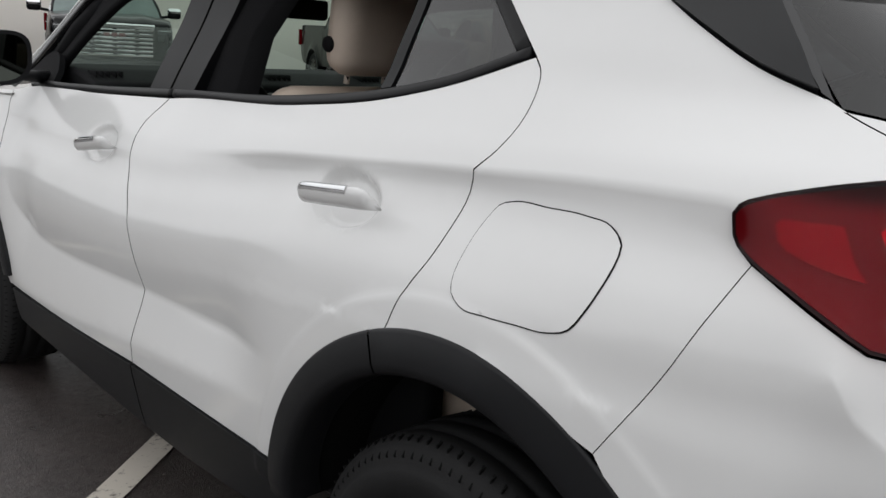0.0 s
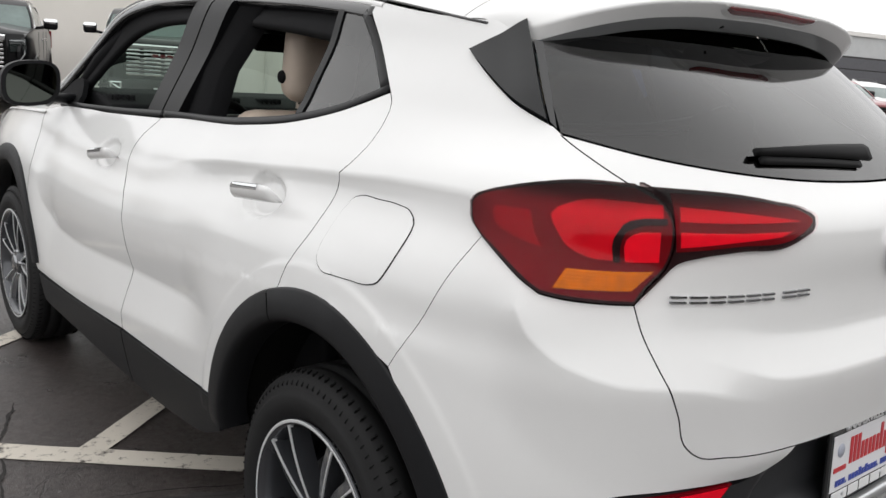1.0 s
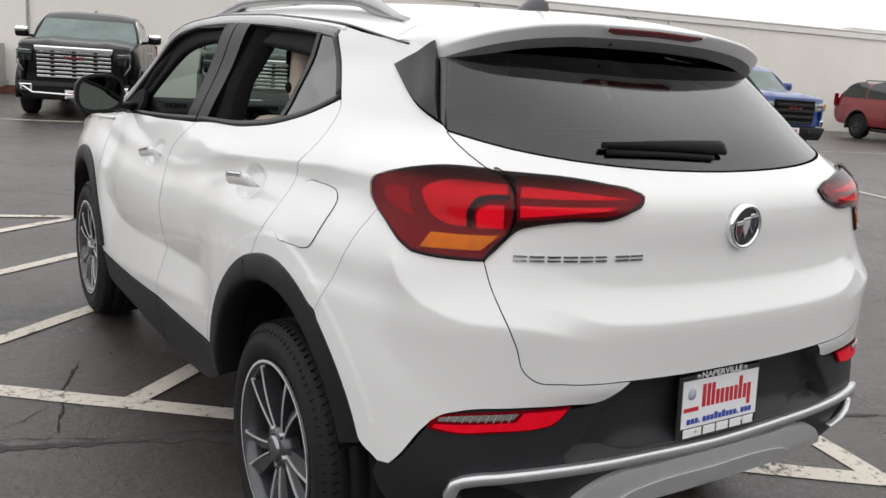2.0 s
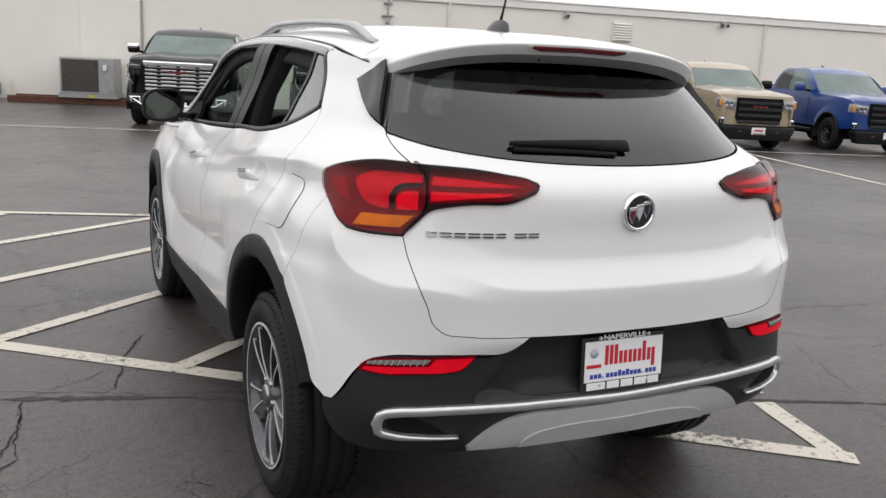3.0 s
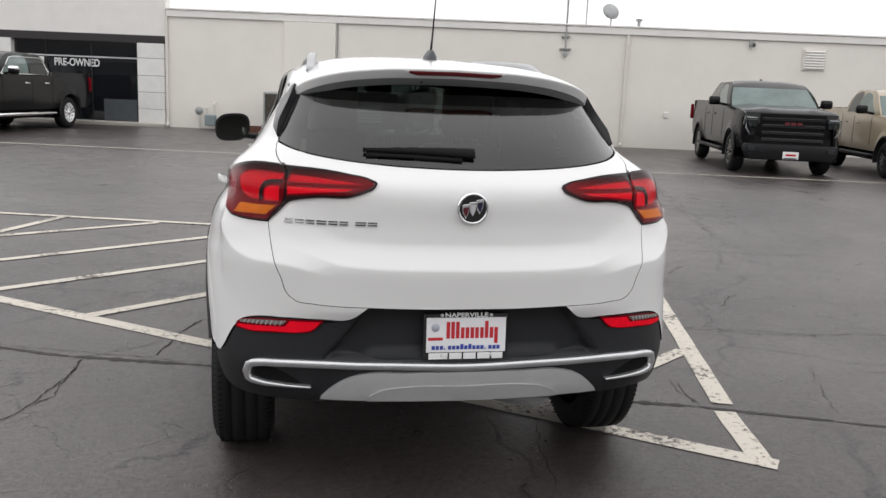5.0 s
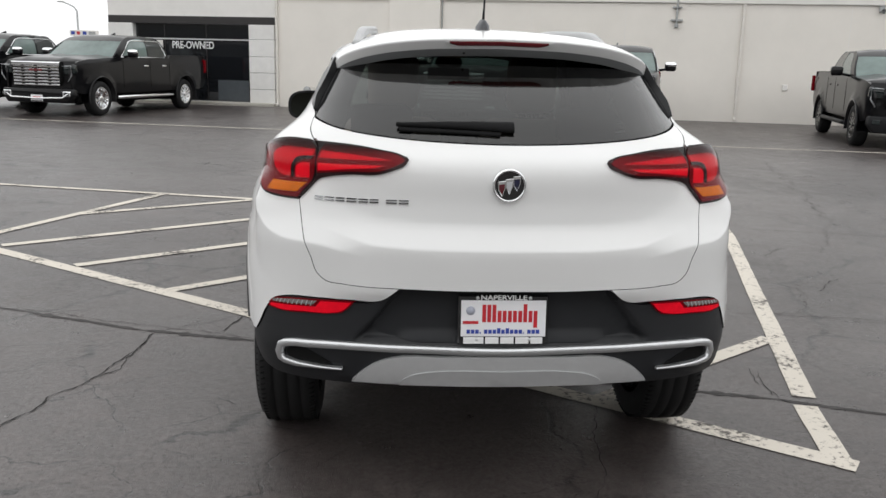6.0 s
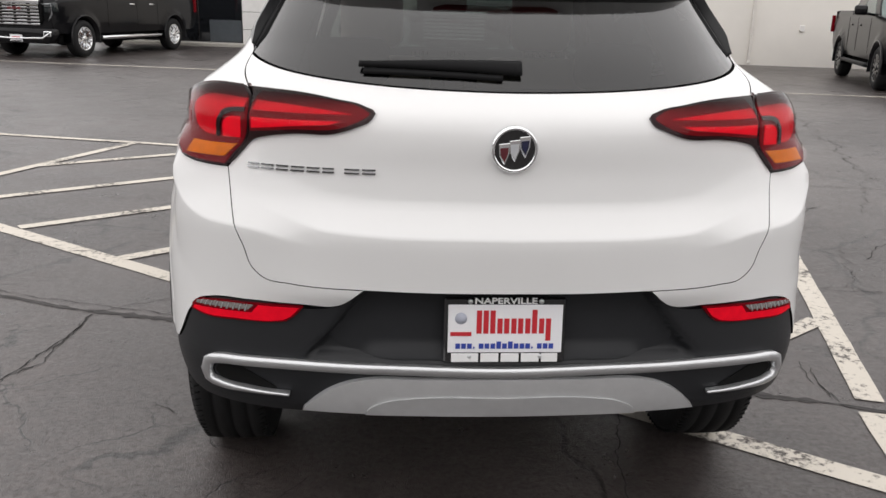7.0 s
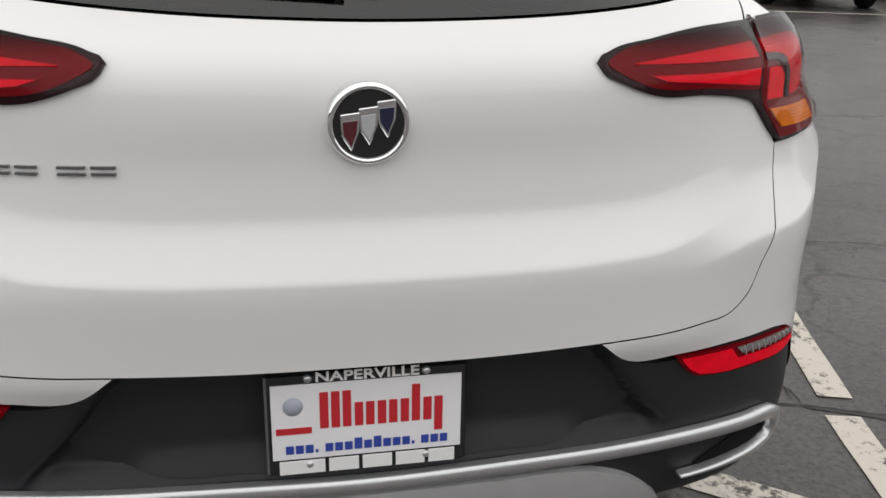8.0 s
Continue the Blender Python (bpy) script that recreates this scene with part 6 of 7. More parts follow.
# dashboard with a vent band, screen and wheel
bm = bmesh.new()
prism(bm, [(2.82, 0.62), (2.80, 1.03), (2.84, 1.115), (3.0, 1.152), (3.22, 1.158), (3.38, 1.10), (3.40, 0.62)], -0.64, 0.64, "x", 0.02, 3)
dash = part("dashboard", bm, INTERIOR_BLACK, car)
bm = bmesh.new()
box(bm, (-0.60, 2.792, 1.035), (0.60, 2.84, 1.075), bevel=0.008)
part("vent_band", bm, GLOSS_BLACK, dash)
bm = bmesh.new()
tube(bm, [(-0.60, 2.797, 1.085), (0.60, 2.797, 1.085)], 0.005, 6)
part("bright_line", bm, SATIN, dash)
for x in (-0.56, -0.10, 0.10, 0.54):
    for k in range(5):
        bm = bmesh.new()
        box(bm, (x - 0.05 + 0.022 * k, 2.90, 1.118), (x - 0.044 + 0.022 * k, 2.97, 1.150), bevel=0.002, seg=1)
        part("vent_slat", bm, INTERIOR_BLACK, dash)
bm = bmesh.new()
box(bm, (-0.12, 2.79, 0.90), (0.14, 2.815, 1.045), bevel=0.008)
part("centre_screen", bm, GLOSS_BLACK, dash)
bm = bmesh.new()
R = Matrix.Translation((-0.36, 2.54, 0.995)) @ Matrix.Rotation(radians(-64), 4, "X")
pts = [R @ Vector((0.185 * math.cos(2 * math.pi * k / 36), 0.185 * math.sin(2 * math.pi * k / 36), 0)) for k in range(37)]
tube(bm, pts, 0.016, 10)
wheel = part("steering_wheel", bm, INTERIOR_BLACK, car, "black steering wheel")
bm = bmesh.new()
for a in (10, 170, 270):
    tube(bm, [R @ Vector((0, 0, -0.01)), R @ Vector((0.18 * math.cos(radians(a)), 0.18 * math.sin(radians(a)), 0))], 0.014, 8)
cushion(bm, (-0.07, -0.06, -0.03), (0.07, 0.06, 0.02), 0.025, R)
part("wheel_spokes", bm, INTERIOR_BLACK, wheel)
bm = bmesh.new()
box(bm, (-0.13, 2.62, 1.36), (0.12, 2.65, 1.43), bevel=0.012)
inner_mirror = part("inner_mirror", bm, INTERIOR_BLACK, car)
bm = bmesh.new()
box(bm, (-0.08, 2.62, 1.43), (0.08, 2.78, 1.49), bevel=0.03)
part("mirror_housing", bm, INTERIOR_BLACK, inner_mirror)
# headliner under the roof, with a lit amber strip on its front console
bm = bmesh.new()
rows = []
for i in range(15):
    y = 0.85 + (2.80 - 0.85) * i / 14
    w = roof_point(0, y)[1] - 0.03
    rows.append([(w * k / 8, y, roof_point(w * k / 8, y)[0] - 0.045 - 0.01 * abs(k / 8)) for k in range(-8, 9)])
loft(bm, rows)
part("headliner", bm, HEADLINER, car)
bm = bmesh.new()
box(bm, (-0.13, 2.36, 1.488), (0.13, 2.62, 1.548), bevel=0.012)
console = part("overhead_console", bm, HEADLINER, car)
bm = bmesh.new()
box(bm, (-0.10, 2.353, 1.494), (0.04, 2.3595, 1.509), bevel=0.002)
part("console_light", bm, glowing("amber_console_light", (1.0, 0.32, 0.06), 2.0), console)
# inner pillars and door linings
for s in (1, -1):
    bm = bmesh.new()
    loft(bm, [[(s * (-0.672 + 0.02), 2.36, 1.05), (s * -0.672, 2.30, 1.05), (s * -0.672, 1.93, 1.05), (s * (-0.672 + 0.05), 1.90, 1.05)], [(s * (-0.62 + 0.02), 2.27, 1.30), (s * -0.62, 2.22, 1.30), (s * -0.62, 1.88, 1.30), (s * (-0.62 + 0.05), 1.86, 1.30)], [(s * (-0.54 + 0.02), 2.20, 1.53), (s * -0.54, 2.16, 1.53), (s * -0.54, 1.74, 1.53), (s * (-0.54 + 0.05), 1.72, 1.53)]])
    bmesh.ops.recalc_face_normals(bm, faces=bm.faces)
    part("pillar_lining", bm, INTERIOR_BLACK, car)
    bm = bmesh.new()
    tube(bm, [(s * -0.66, 3.22, 1.10), (s * -0.60, 3.05, 1.28), (s * -0.52, 2.80, 1.46)], [0.03, 0.03, 0.03], 8)
    part("windscreen_pillar_lining", bm, INTERIOR_BLACK, car)
    bm = bmesh.new()
    box(bm, (s * -0.70, 1.1, 0.45), (s * -0.64, 3.0, 1.075), bevel=0.02)
    part("door_lining", bm, INTERIOR_BLACK, car)
    bm = bmesh.new()
    tube(bm, [(s * -0.60, 0.70, 1.20), (s * -0.55, 0.85, 1.38), (s * -0.50, 1.0, 1.48)], [0.05, 0.05, 0.05], 8)
    part("rear_pillar_lining", bm, INTERIOR_BLACK, car)

# ---- the dealership building along the far side; lot coordinates: s along the wall, d behind it, z up ----
WALL_PAINT = mat("cream_wall_paint", (0.81, 0.775, 0.72), 0.8, vary=0.035, scale=0.8, bump=0.08, bump_scale=40)
WALL_DARK = mat("dark_brown_band", (0.022, 0.019, 0.019), 0.5, vary=0.1)
CAP_PAINT = mat("pale_parapet_cap", (0.80, 0.78, 0.75), 0.6, vary=0.04, scale=2)
BLOCK_PAINT = mat("pale_stone_block", (0.76, 0.75, 0.73), 0.75, vary=0.05, scale=4, random_vary=0.03, bump=0.1)
GALV = mat("galvanised_grey_metal", (0.36, 0.37, 0.37), 0.5, 0.4, vary=0.12, scale=6)
RUST = mat("rusty_beam", (0.10, 0.04, 0.025), 0.85, vary=0.35, scale=9)
PIPE_PAINT = mat("cream_pipe_paint", (0.72, 0.69, 0.64), 0.6, vary=0.05)
COIL = mat("dark_coil_mesh", (0.075, 0.066, 0.055), 0.7, 0.2, vary=0.3, scale=14, bump=0.3, bump_scale=120)
SHOP_GLASS = mat("dark_shop_window", (0.010, 0.011, 0.013), 0.05, coat=0.6, vary=0.1, spec=0.35)
GREY_WALL = mat("grey_block_wall", (0.55, 0.56, 0.56), 0.85, vary=0.06, scale=1.5)


def lot_part(name, bm, material, parent=None, label="", smooth=False, **k):
    bmesh.ops.transform(bm, matrix=LOT, verts=bm.verts)
    return part(name, bm, material, parent, label, smooth=smooth, **k)


def lot_box(name, lo, hi, material, parent=None, label="", bevel=0.0, **k):
    bm = bmesh.new()
    box(bm, lo, hi, bevel=bevel)
    return lot_part(name, bm, material, parent, label, **k)


wall = lot_box("wall_north", (0.06, 0.0, -0.1), (33.0, 0.35, 3.17), WALL_PAINT, kind="structure", label="long cream painted wall of a dealership", category="wall")
lot_box("parapet_cap", (0.02, -0.07, 3.172), (33.08, 0.42, 3.37), CAP_PAINT, wall, bevel=0.02)
lot_box("parapet_lip", (0.0, -0.10, 3.373), (33.1, 0.45, 3.42), CAP_PAINT, wall, bevel=0.01)
lot_box("raised_bay", (3.48, -0.09, -0.05), (4.98, -0.003, 3.165), WALL_PAINT, wall, bevel=0.01)
lot_box("wall_return", (32.65, 0.36, -0.1), (33.0, 14.0, 3.17), WALL_PAINT, wall)
for s0 in (7.6, 10.2, 16.1, 19.6, 26.5, 29.8):
    lot_box("wall_joint", (s0, -0.004, 0.0), (s0 + 0.012, -0.0005, 3.165), CAP_PAINT, wall)
roof_slab = lot_box("roof_slab", (0.3, 0.40, 3.0), (32.6, 13.9, 3.16), GALV, wall)
for s0 in (0.03, 13.34, 23.3):
    bm = bmesh.new()
    box(bm, (s0 - 0.04, -0.085, 0.12), (s0 + 0.04, -0.005, 3.17), bevel=0.015)
    dp = lot_part("downpipe", bm, PIPE_PAINT, wall)
    bm = bmesh.new()
    tube(bm, [(s0, -0.045, 0.14), (s0, -0.09, 0.07), (s0, -0.16, 0.05)], 0.042, 8)
    lot_part("downpipe_shoe", bm, PIPE_PAINT, dp)
    for z in (0.9, 2.2):
        lot_box("pipe_strap", (s0 - 0.055, -0.092, z), (s0 + 0.055, -0.003, z + 0.03), PIPE_PAINT, dp)
bm = bmesh.new()
tube(bm, [(5.03, -0.04, 0.3), (5.03, -0.04, 3.17)], 0.02, 8)
lot_part("conduit", bm, GALV, wall)

# service mast, thin mast, dish and vent on the roof edge
bm = bmesh.new()
tube(bm, [(11.58, -0.06, 2.62), (11.58, -0.06, 5.4)], 0.028, 8)
mast = lot_part("service_mast", bm, GALV, label="grey electric service mast on the wall", category="mast")
lot_box("mast_bracket", (11.42, -0.10, 2.70), (11.74, -0.003, 2.74), GALV, mast)
lot_box("mast_bracket", (11.46, -0.10, 3.04), (11.70, -0.003, 3.08), GALV, mast)
lot_box("mast_cap", (11.53, -0.11, 2.52), (11.63, -0.01, 2.62), GALV, mast, bevel=0.01)
bm = bmesh.new()
tube(bm, [(12.15, 0.2, 3.40), (12.15, 0.2, 5.4)], 0.018, 8)
tagged(lot_part("thin_roof_mast", bm, GALV), "thin grey pole standing on the roof edge", "pole")
bm = bmesh.new()
lathe(bm, [(0.0, 0.0), (0.02, 0.12), (0.07, 0.24), (0.085, 0.245), (0.03, 0.12), (0.01, 0.0)], 28, axis="y")
bmesh.ops.transform(bm, matrix=Matrix.Translation((12.85, 0.12, 3.86)) @ Matrix.Rotation(radians(-28), 4, "X") @ Matrix.Rotation(radians(15), 4, "Z"), verts=bm.verts)
dish = lot_part("satellite_dish", bm, GALV, label="grey satellite dish on the parapet", category="satellite dish", smooth=True)
bm = bmesh.new()
tube(bm, [(12.85, 0.2, 3.42), (12.85, 0.2, 3.82)], 0.02, 8)
tube(bm, [(12.85, 0.18, 3.62), (12.95, -0.1, 3.62), (12.98, -0.2, 3.72)], 0.01, 6)
lot_part("dish_stand", bm, GALV, dish)
bm = bmesh.new()
lathe(bm, [(3.42, 0.045), (3.58, 0.045), (3.585, 0.09), (3.64, 0.10), (3.66, 0.0)], 16, (13.66, 0.25, 0), "z")
tagged(lot_part("roof_vent", bm, GALV), "small grey roof vent pipe", "vent")

# louvre, lights, outlet, meter
louvre = lot_box("wall_louvre", (18.28, -0.05, 2.40), (18.93, -0.003, 2.98), PIPE_PAINT, label="cream metal louvre vent in the wall", category="vent", bevel=0.01)
for k in range(7):
    bm = bmesh.new()
    box(bm, (18.33, -0.02, -0.028), (18.88, 0.02, 0.028), Matrix.Translation((0, -0.068, 2.465 + 0.075 * k)) @ Matrix.Rotation(radians(-40), 4, "X"), 0.004, 1)
    lot_part("louvre_slat", bm, CAP_PAINT, louvre)
for s0, z0 in ((16.82, 3.08), (21.84, 3.12)):
    bm = bmesh.new()
    box(bm, (s0 - 0.07, -0.10, z0 - 0.08), (s0 + 0.07, -0.003, z0 + 0.08), bevel=0.03)
    lamp = lot_part("wall_light", bm, GALV, label="small grey security light on the wall", category="wall light")
    for e in ((-0.09, 0.09) if s0 > 20 else (0.0,)):
        bm = bmesh.new()
        lathe(bm, [(-0.22, 0.055), (-0.20, 0.06), (-0.10, 0.03), (-0.09, 0.0)], 14, (s0 + e, 0, z0 - 0.06), "y")
        lot_part("lamp_head", bm, GALV, lamp)
lot_box("wall_outlet", (14.53, -0.05, 0.90), (14.66, -0.003, 1.06), CAP_PAINT, label="pale electric outlet box on the wall", category="outlet", bevel=0.012)
meter = lot_box("gas_meter", (1.20, -0.34, 0.10), (1.52, -0.12, 0.42), mat("blue_grey_meter_paint", (0.22, 0.27, 0.28), 0.5, vary=0.1), label="grey gas meter with pipes at the wall", category="gas meter", bevel=0.04)
for pts in ([(1.26, -0.22, 0.42), (1.26, -0.22, 0.60), (1.05, -0.22, 0.62), (1.02, -0.2, 0.0)], [(1.46, -0.22, 0.42), (1.46, -0.22, 0.72), (1.46, -0.04, 0.76)], [(1.75, -0.12, 0.0), (1.75, -0.12, 0.5)]):
    bm = bmesh.new()
    tube(bm, pts, 0.032, 8)
    lot_part("gas_pipe", bm, PIPE_PAINT, meter)
bm = bmesh.new()
lathe(bm, [(-0.30, 0.0), (-0.30, 0.10), (-0.26, 0.12), (-0.20, 0.10), (-0.20, 0.0)], 18, (1.03, 0, 0.52), "y")
lot_part("regulator", bm, GALV, meter, smooth=True)

# condenser unit on rusty beams
ac = lot_box("condenser_unit", (3.20, -1.35, 0.26), (4.50, -0.25, 1.16), GALV, label="grey rooftop-style air conditioning unit on rusty beams", category="air conditioner", bevel=0.015)
lot_box("coil_panel", (3.25, -1.362, 0.32), (4.12, -1.352, 1.11), COIL, ac)
for k in range(13):
    lot_box("coil_rib", (3.27 + 0.068 * k, -1.368, 0.32), (3.274 + 0.068 * k, -1.3625, 1.11), COIL, ac)
lot_box("access_panel", (4.16, -1.358, 0.32), (4.46, -1.352, 1.11), GALV, ac, bevel=0.002)
lot_box("switch_box", (4.24, -1.43, 0.86), (4.33, -1.36, 1.00), CAP_PAINT, ac, bevel=0.01)
lot_box("base_rail", (3.16, -1.38, 0.165), (4.55, -0.22, 0.258), GALV, ac)
lot_box("warning_label", (3.86, -1.385, 0.180), (4.02, -1.381, 0.240), mat("yellow_label", (0.60, 0.52, 0.05), 0.5, vary=0.05), ac)
for y0 in (-1.25, -0.45):
    beam = lot_box("rusty_beam", (1.95, y0 - 0.06, 0.0), (4.95, y0 + 0.06, 0.160), RUST, label="rusty steel beam lying under the unit", category="beam", bevel=0.01, group="rusty beams")

# pre-owned showroom corner at the left
show = lot_box("wall_showroom", (-5.45, 0.02, 2.62), (-0.02, 0.40, 4.05), CAP_PAINT, kind="structure", label="pale fascia over the showroom window", category="wall")
lot_box("dark_band", (-5.43, -0.03, 2.40), (-0.03, 0.36, 2.617), WALL_DARK, show)
for z0, z1 in ((0.02, 0.49), (0.50, 0.98), (0.99, 1.46), (1.47, 1.96), (1.97, 2.395)):
    lot_box("stone_block", (-0.86, -0.05, z0), (-0.05, 0.33, z1), BLOCK_PAINT, show, bevel=0.012)
    lot_box("stone_block", (-5.44, -0.05, z0), (-4.62, 0.33, z1), BLOCK_PAINT, show, bevel=0.012)
lot_box("joint_backing", (-0.83, -0.02, 0.0), (-0.08, 0.30, 2.39), WALL_DARK, show)
lot_box("joint_backing", (-5.41, -0.02, 0.0), (-4.65, 0.30, 2.39), WALL_DARK, show)
lot_box("side_wall", (-5.45, 0.41, -0.1), (-5.10, 13.5, 4.05), CAP_PAINT, show)
lot_box("window_step", (-5.5, -0.35, -0.05), (0.0, 0.05, 0.09), mat("pale_concrete_step", (0.42, 0.40, 0.36), 0.85, vary=0.1, scale=3), show, bevel=0.02)
window = new("window_1")
tagged(window, "dark showroom window with white lettering", "window", kind="structure")
for k, (a, b) in enumerate(((-4.60, -3.66), (-3.64, -2.30), (-2.28, -0.88))):
    lot_box("pane", (a, 0.12, 0.10), (b, 0.13, 1.925), SHOP_GLASS, window)
    lot_box("pane", (a, 0.12, 1.965), (b, 0.13, 2.395), SHOP_GLASS, window)
    if k:
        lot_box("mullion", (a - 0.018, 0.10, 0.10), (a - 0.002, 0.14, 2.395), WALL_DARK, window)
lot_box("transom", (-4.60, 0.095, 1.928), (-0.88, 0.14, 1.962), SATIN, window)
lettering("shop_lettering", "PRE-OWNED", 0.30, LOT @ pose(-2.735, 0.117, 1.76, 90, 0, 0), FRAME_WHITE, window, "white window lettering", 0.001, 1.36)
lot_box("window_card", (-4.05, 0.112, 1.56), (-3.72, 0.118, 1.90), CAP_PAINT, window)
lot_box("card_mark", (-4.0, 0.110, 1.60), (-3.86, 0.1118, 1.72), PLATE_BLUE, window)
lot_box("low_display", (-1.95, 0.105, 0.12), (-0.95, 0.116, 0.74), mat("grey_blue_display", (0.075, 0.085, 0.095), 0.4, vary=0.1), window)

# grey neighbour building past the wall's end, and a lamp post with wires far left
grey = lot_box("wall_far", (38.0, 8.0, -0.1), (75.0, 8.4, 4.01), GREY_WALL, kind="structure", label="plain grey wall of a neighbouring building", category="wall")
lot_box("parapet_cap", (37.9, 7.9, 4.01), (75.1, 8.5, 4.21), CAP_PAINT, grey)
lot_box("garage_opening", (42.0, 7.93, 0.0), (52.0, 7.99, 3.0), WALL_DARK, grey)
for k in range(5):
    lot_box("garage_panel", (42.1, 7.90, 0.05 + 0.58 * k), (51.9, 7.928, 0.59 + 0.58 * k), mat("dark_garage_panel", (0.10, 0.10, 0.11), 0.5, vary=0.08), grey, bevel=0.01)


# unseen plain walls, added behind and beside the camera to darken the paint's reflections
FAR_WALL = mat("dull_grey_brown_wall", (0.13, 0.125, 0.115), 0.9, vary=0.2, scale=0.5)
for nm, lo, hi in (("wall_south", (-45, -32.4, -0.1), (60, -32, 6.5)), ("wall_west", (-45.4, -32, -0.1), (-45, 20, 5.0)), ("wall_east", (60, -32, -0.1), (60.4, 8, 5.0))):
    tagged(box_part(nm, lo, hi, FAR_WALL, bevel=0), "unseen dull wall added round the lot to darken reflections", "wall", kind="structure")


def street_lamp(x0, y0, h):
    post = thing("street_lamp", pose(x0, y0, 0), "slim grey lot lamp with a curved arm", "street lamp")
    bm = bmesh.new()
    tube(bm, [(0, 0, 0), (0, 0, h * 0.5), (0, 0, h)], [0.14, 0.13, 0.11], 10)
    part("pole", bm, GALV, post)
    bm = bmesh.new()
    tube(bm, [(0, 0, h - 0.05), (-0.25, 0, h + 0.40), (-0.9, 0, h + 0.75), (-1.5, 0, h + 0.95)], 0.075, 8)
    part("arm", bm, GALV, post)
    bm = bmesh.new()
    box(bm, (-2.15, -0.15, h + 0.92), (-1.45, 0.15, h + 1.06), bevel=0.05)
    part("lamp_head", bm, GALV, post)


street_lamp(-35.3, 101.7, 6.1)

# roadside sign far behind the truck row: a white board on two posts, its lettering too far to read
sign = thing("roadside_sign", pose(-19.1, 54.4, 0, 0, 0, 18), "white roadside sign board on two posts", "sign")
box_part("board", (-0.85, 0, 2.48), (0.85, 0.08, 2.84), CAP_PAINT, sign, bevel=0.01)
for x0 in (-0.6, 0.6):
    box_part("post", (x0 - 0.05, 0.09, 0.0), (x0 + 0.05, 0.19, 2.8), GALV, sign, bevel=0.01)
for x0, x1, mt in ((-0.78, -0.55, PLATE_BLUE), (-0.45, -0.25, PLATE_RED), (-0.10, 0.12, PLATE_BLUE), (0.25, 0.65, GALV)):
    box_part("print_bar", (x0, -0.012, 2.56), (x1, -0.002, 2.76), mt, sign, bevel=0)
for s0, d0 in ((-14.4, 26.0), (-10.0, 24.0)):
    bm = bmesh.new()
    tube(bm, [(s0, d0, 0), (s0, d0, 10.5)], [0.14, 0.09], 8)
    lot_part("utility_pole", bm, GALV, label="grey utility pole behind the lot", category="pole", group="poles")

# ---- parked vehicles: each looks along -y from its front bumper at the origin ----
TRUCK_BLACK = mat("black_truck_paint", (0.004, 0.004, 0.005), 0.3, coat=0.45, coat_rough=0.02, spec=0.08, vary=0.1)
TAN_PAINT = mat("desert_tan_paint", (0.36, 0.29, 0.20), 0.35, coat=0.8, vary=0.04)
BLUE_PAINT = mat("bright_blue_paint", (0.006, 0.045, 0.215), 0.3, coat=0.8, vary=0.05)
RED_PAINT = mat("dark_red_paint", (0.22, 0.012, 0.018), 0.3, coat=0.8, vary=0.05)
TRUCK_GLASS = mat("truck_window", (0.010, 0.016, 0.016), 0.08, coat=0.3, vary=0.1)
SCREEN_GLASS = mat("pale_green_windscreen", (0.11, 0.155, 0.145), 0.10, coat=0.3, vary=0.25, scale=1.5)
LAMP_GLASS = mat("clear_headlamp", (0.30, 0.31, 0.32), 0.12, 0.3, coat=0.8, vary=0.3, scale=14)
AMBER_LAMP = mat("amber_side_lamp", (0.60, 0.22, 0.03), 0.25, coat=0.6, vary=0.1)
DULL_RED = mat("red_badge_enamel", (0.13, 0.015, 0.02), 0.3, vary=0.1)


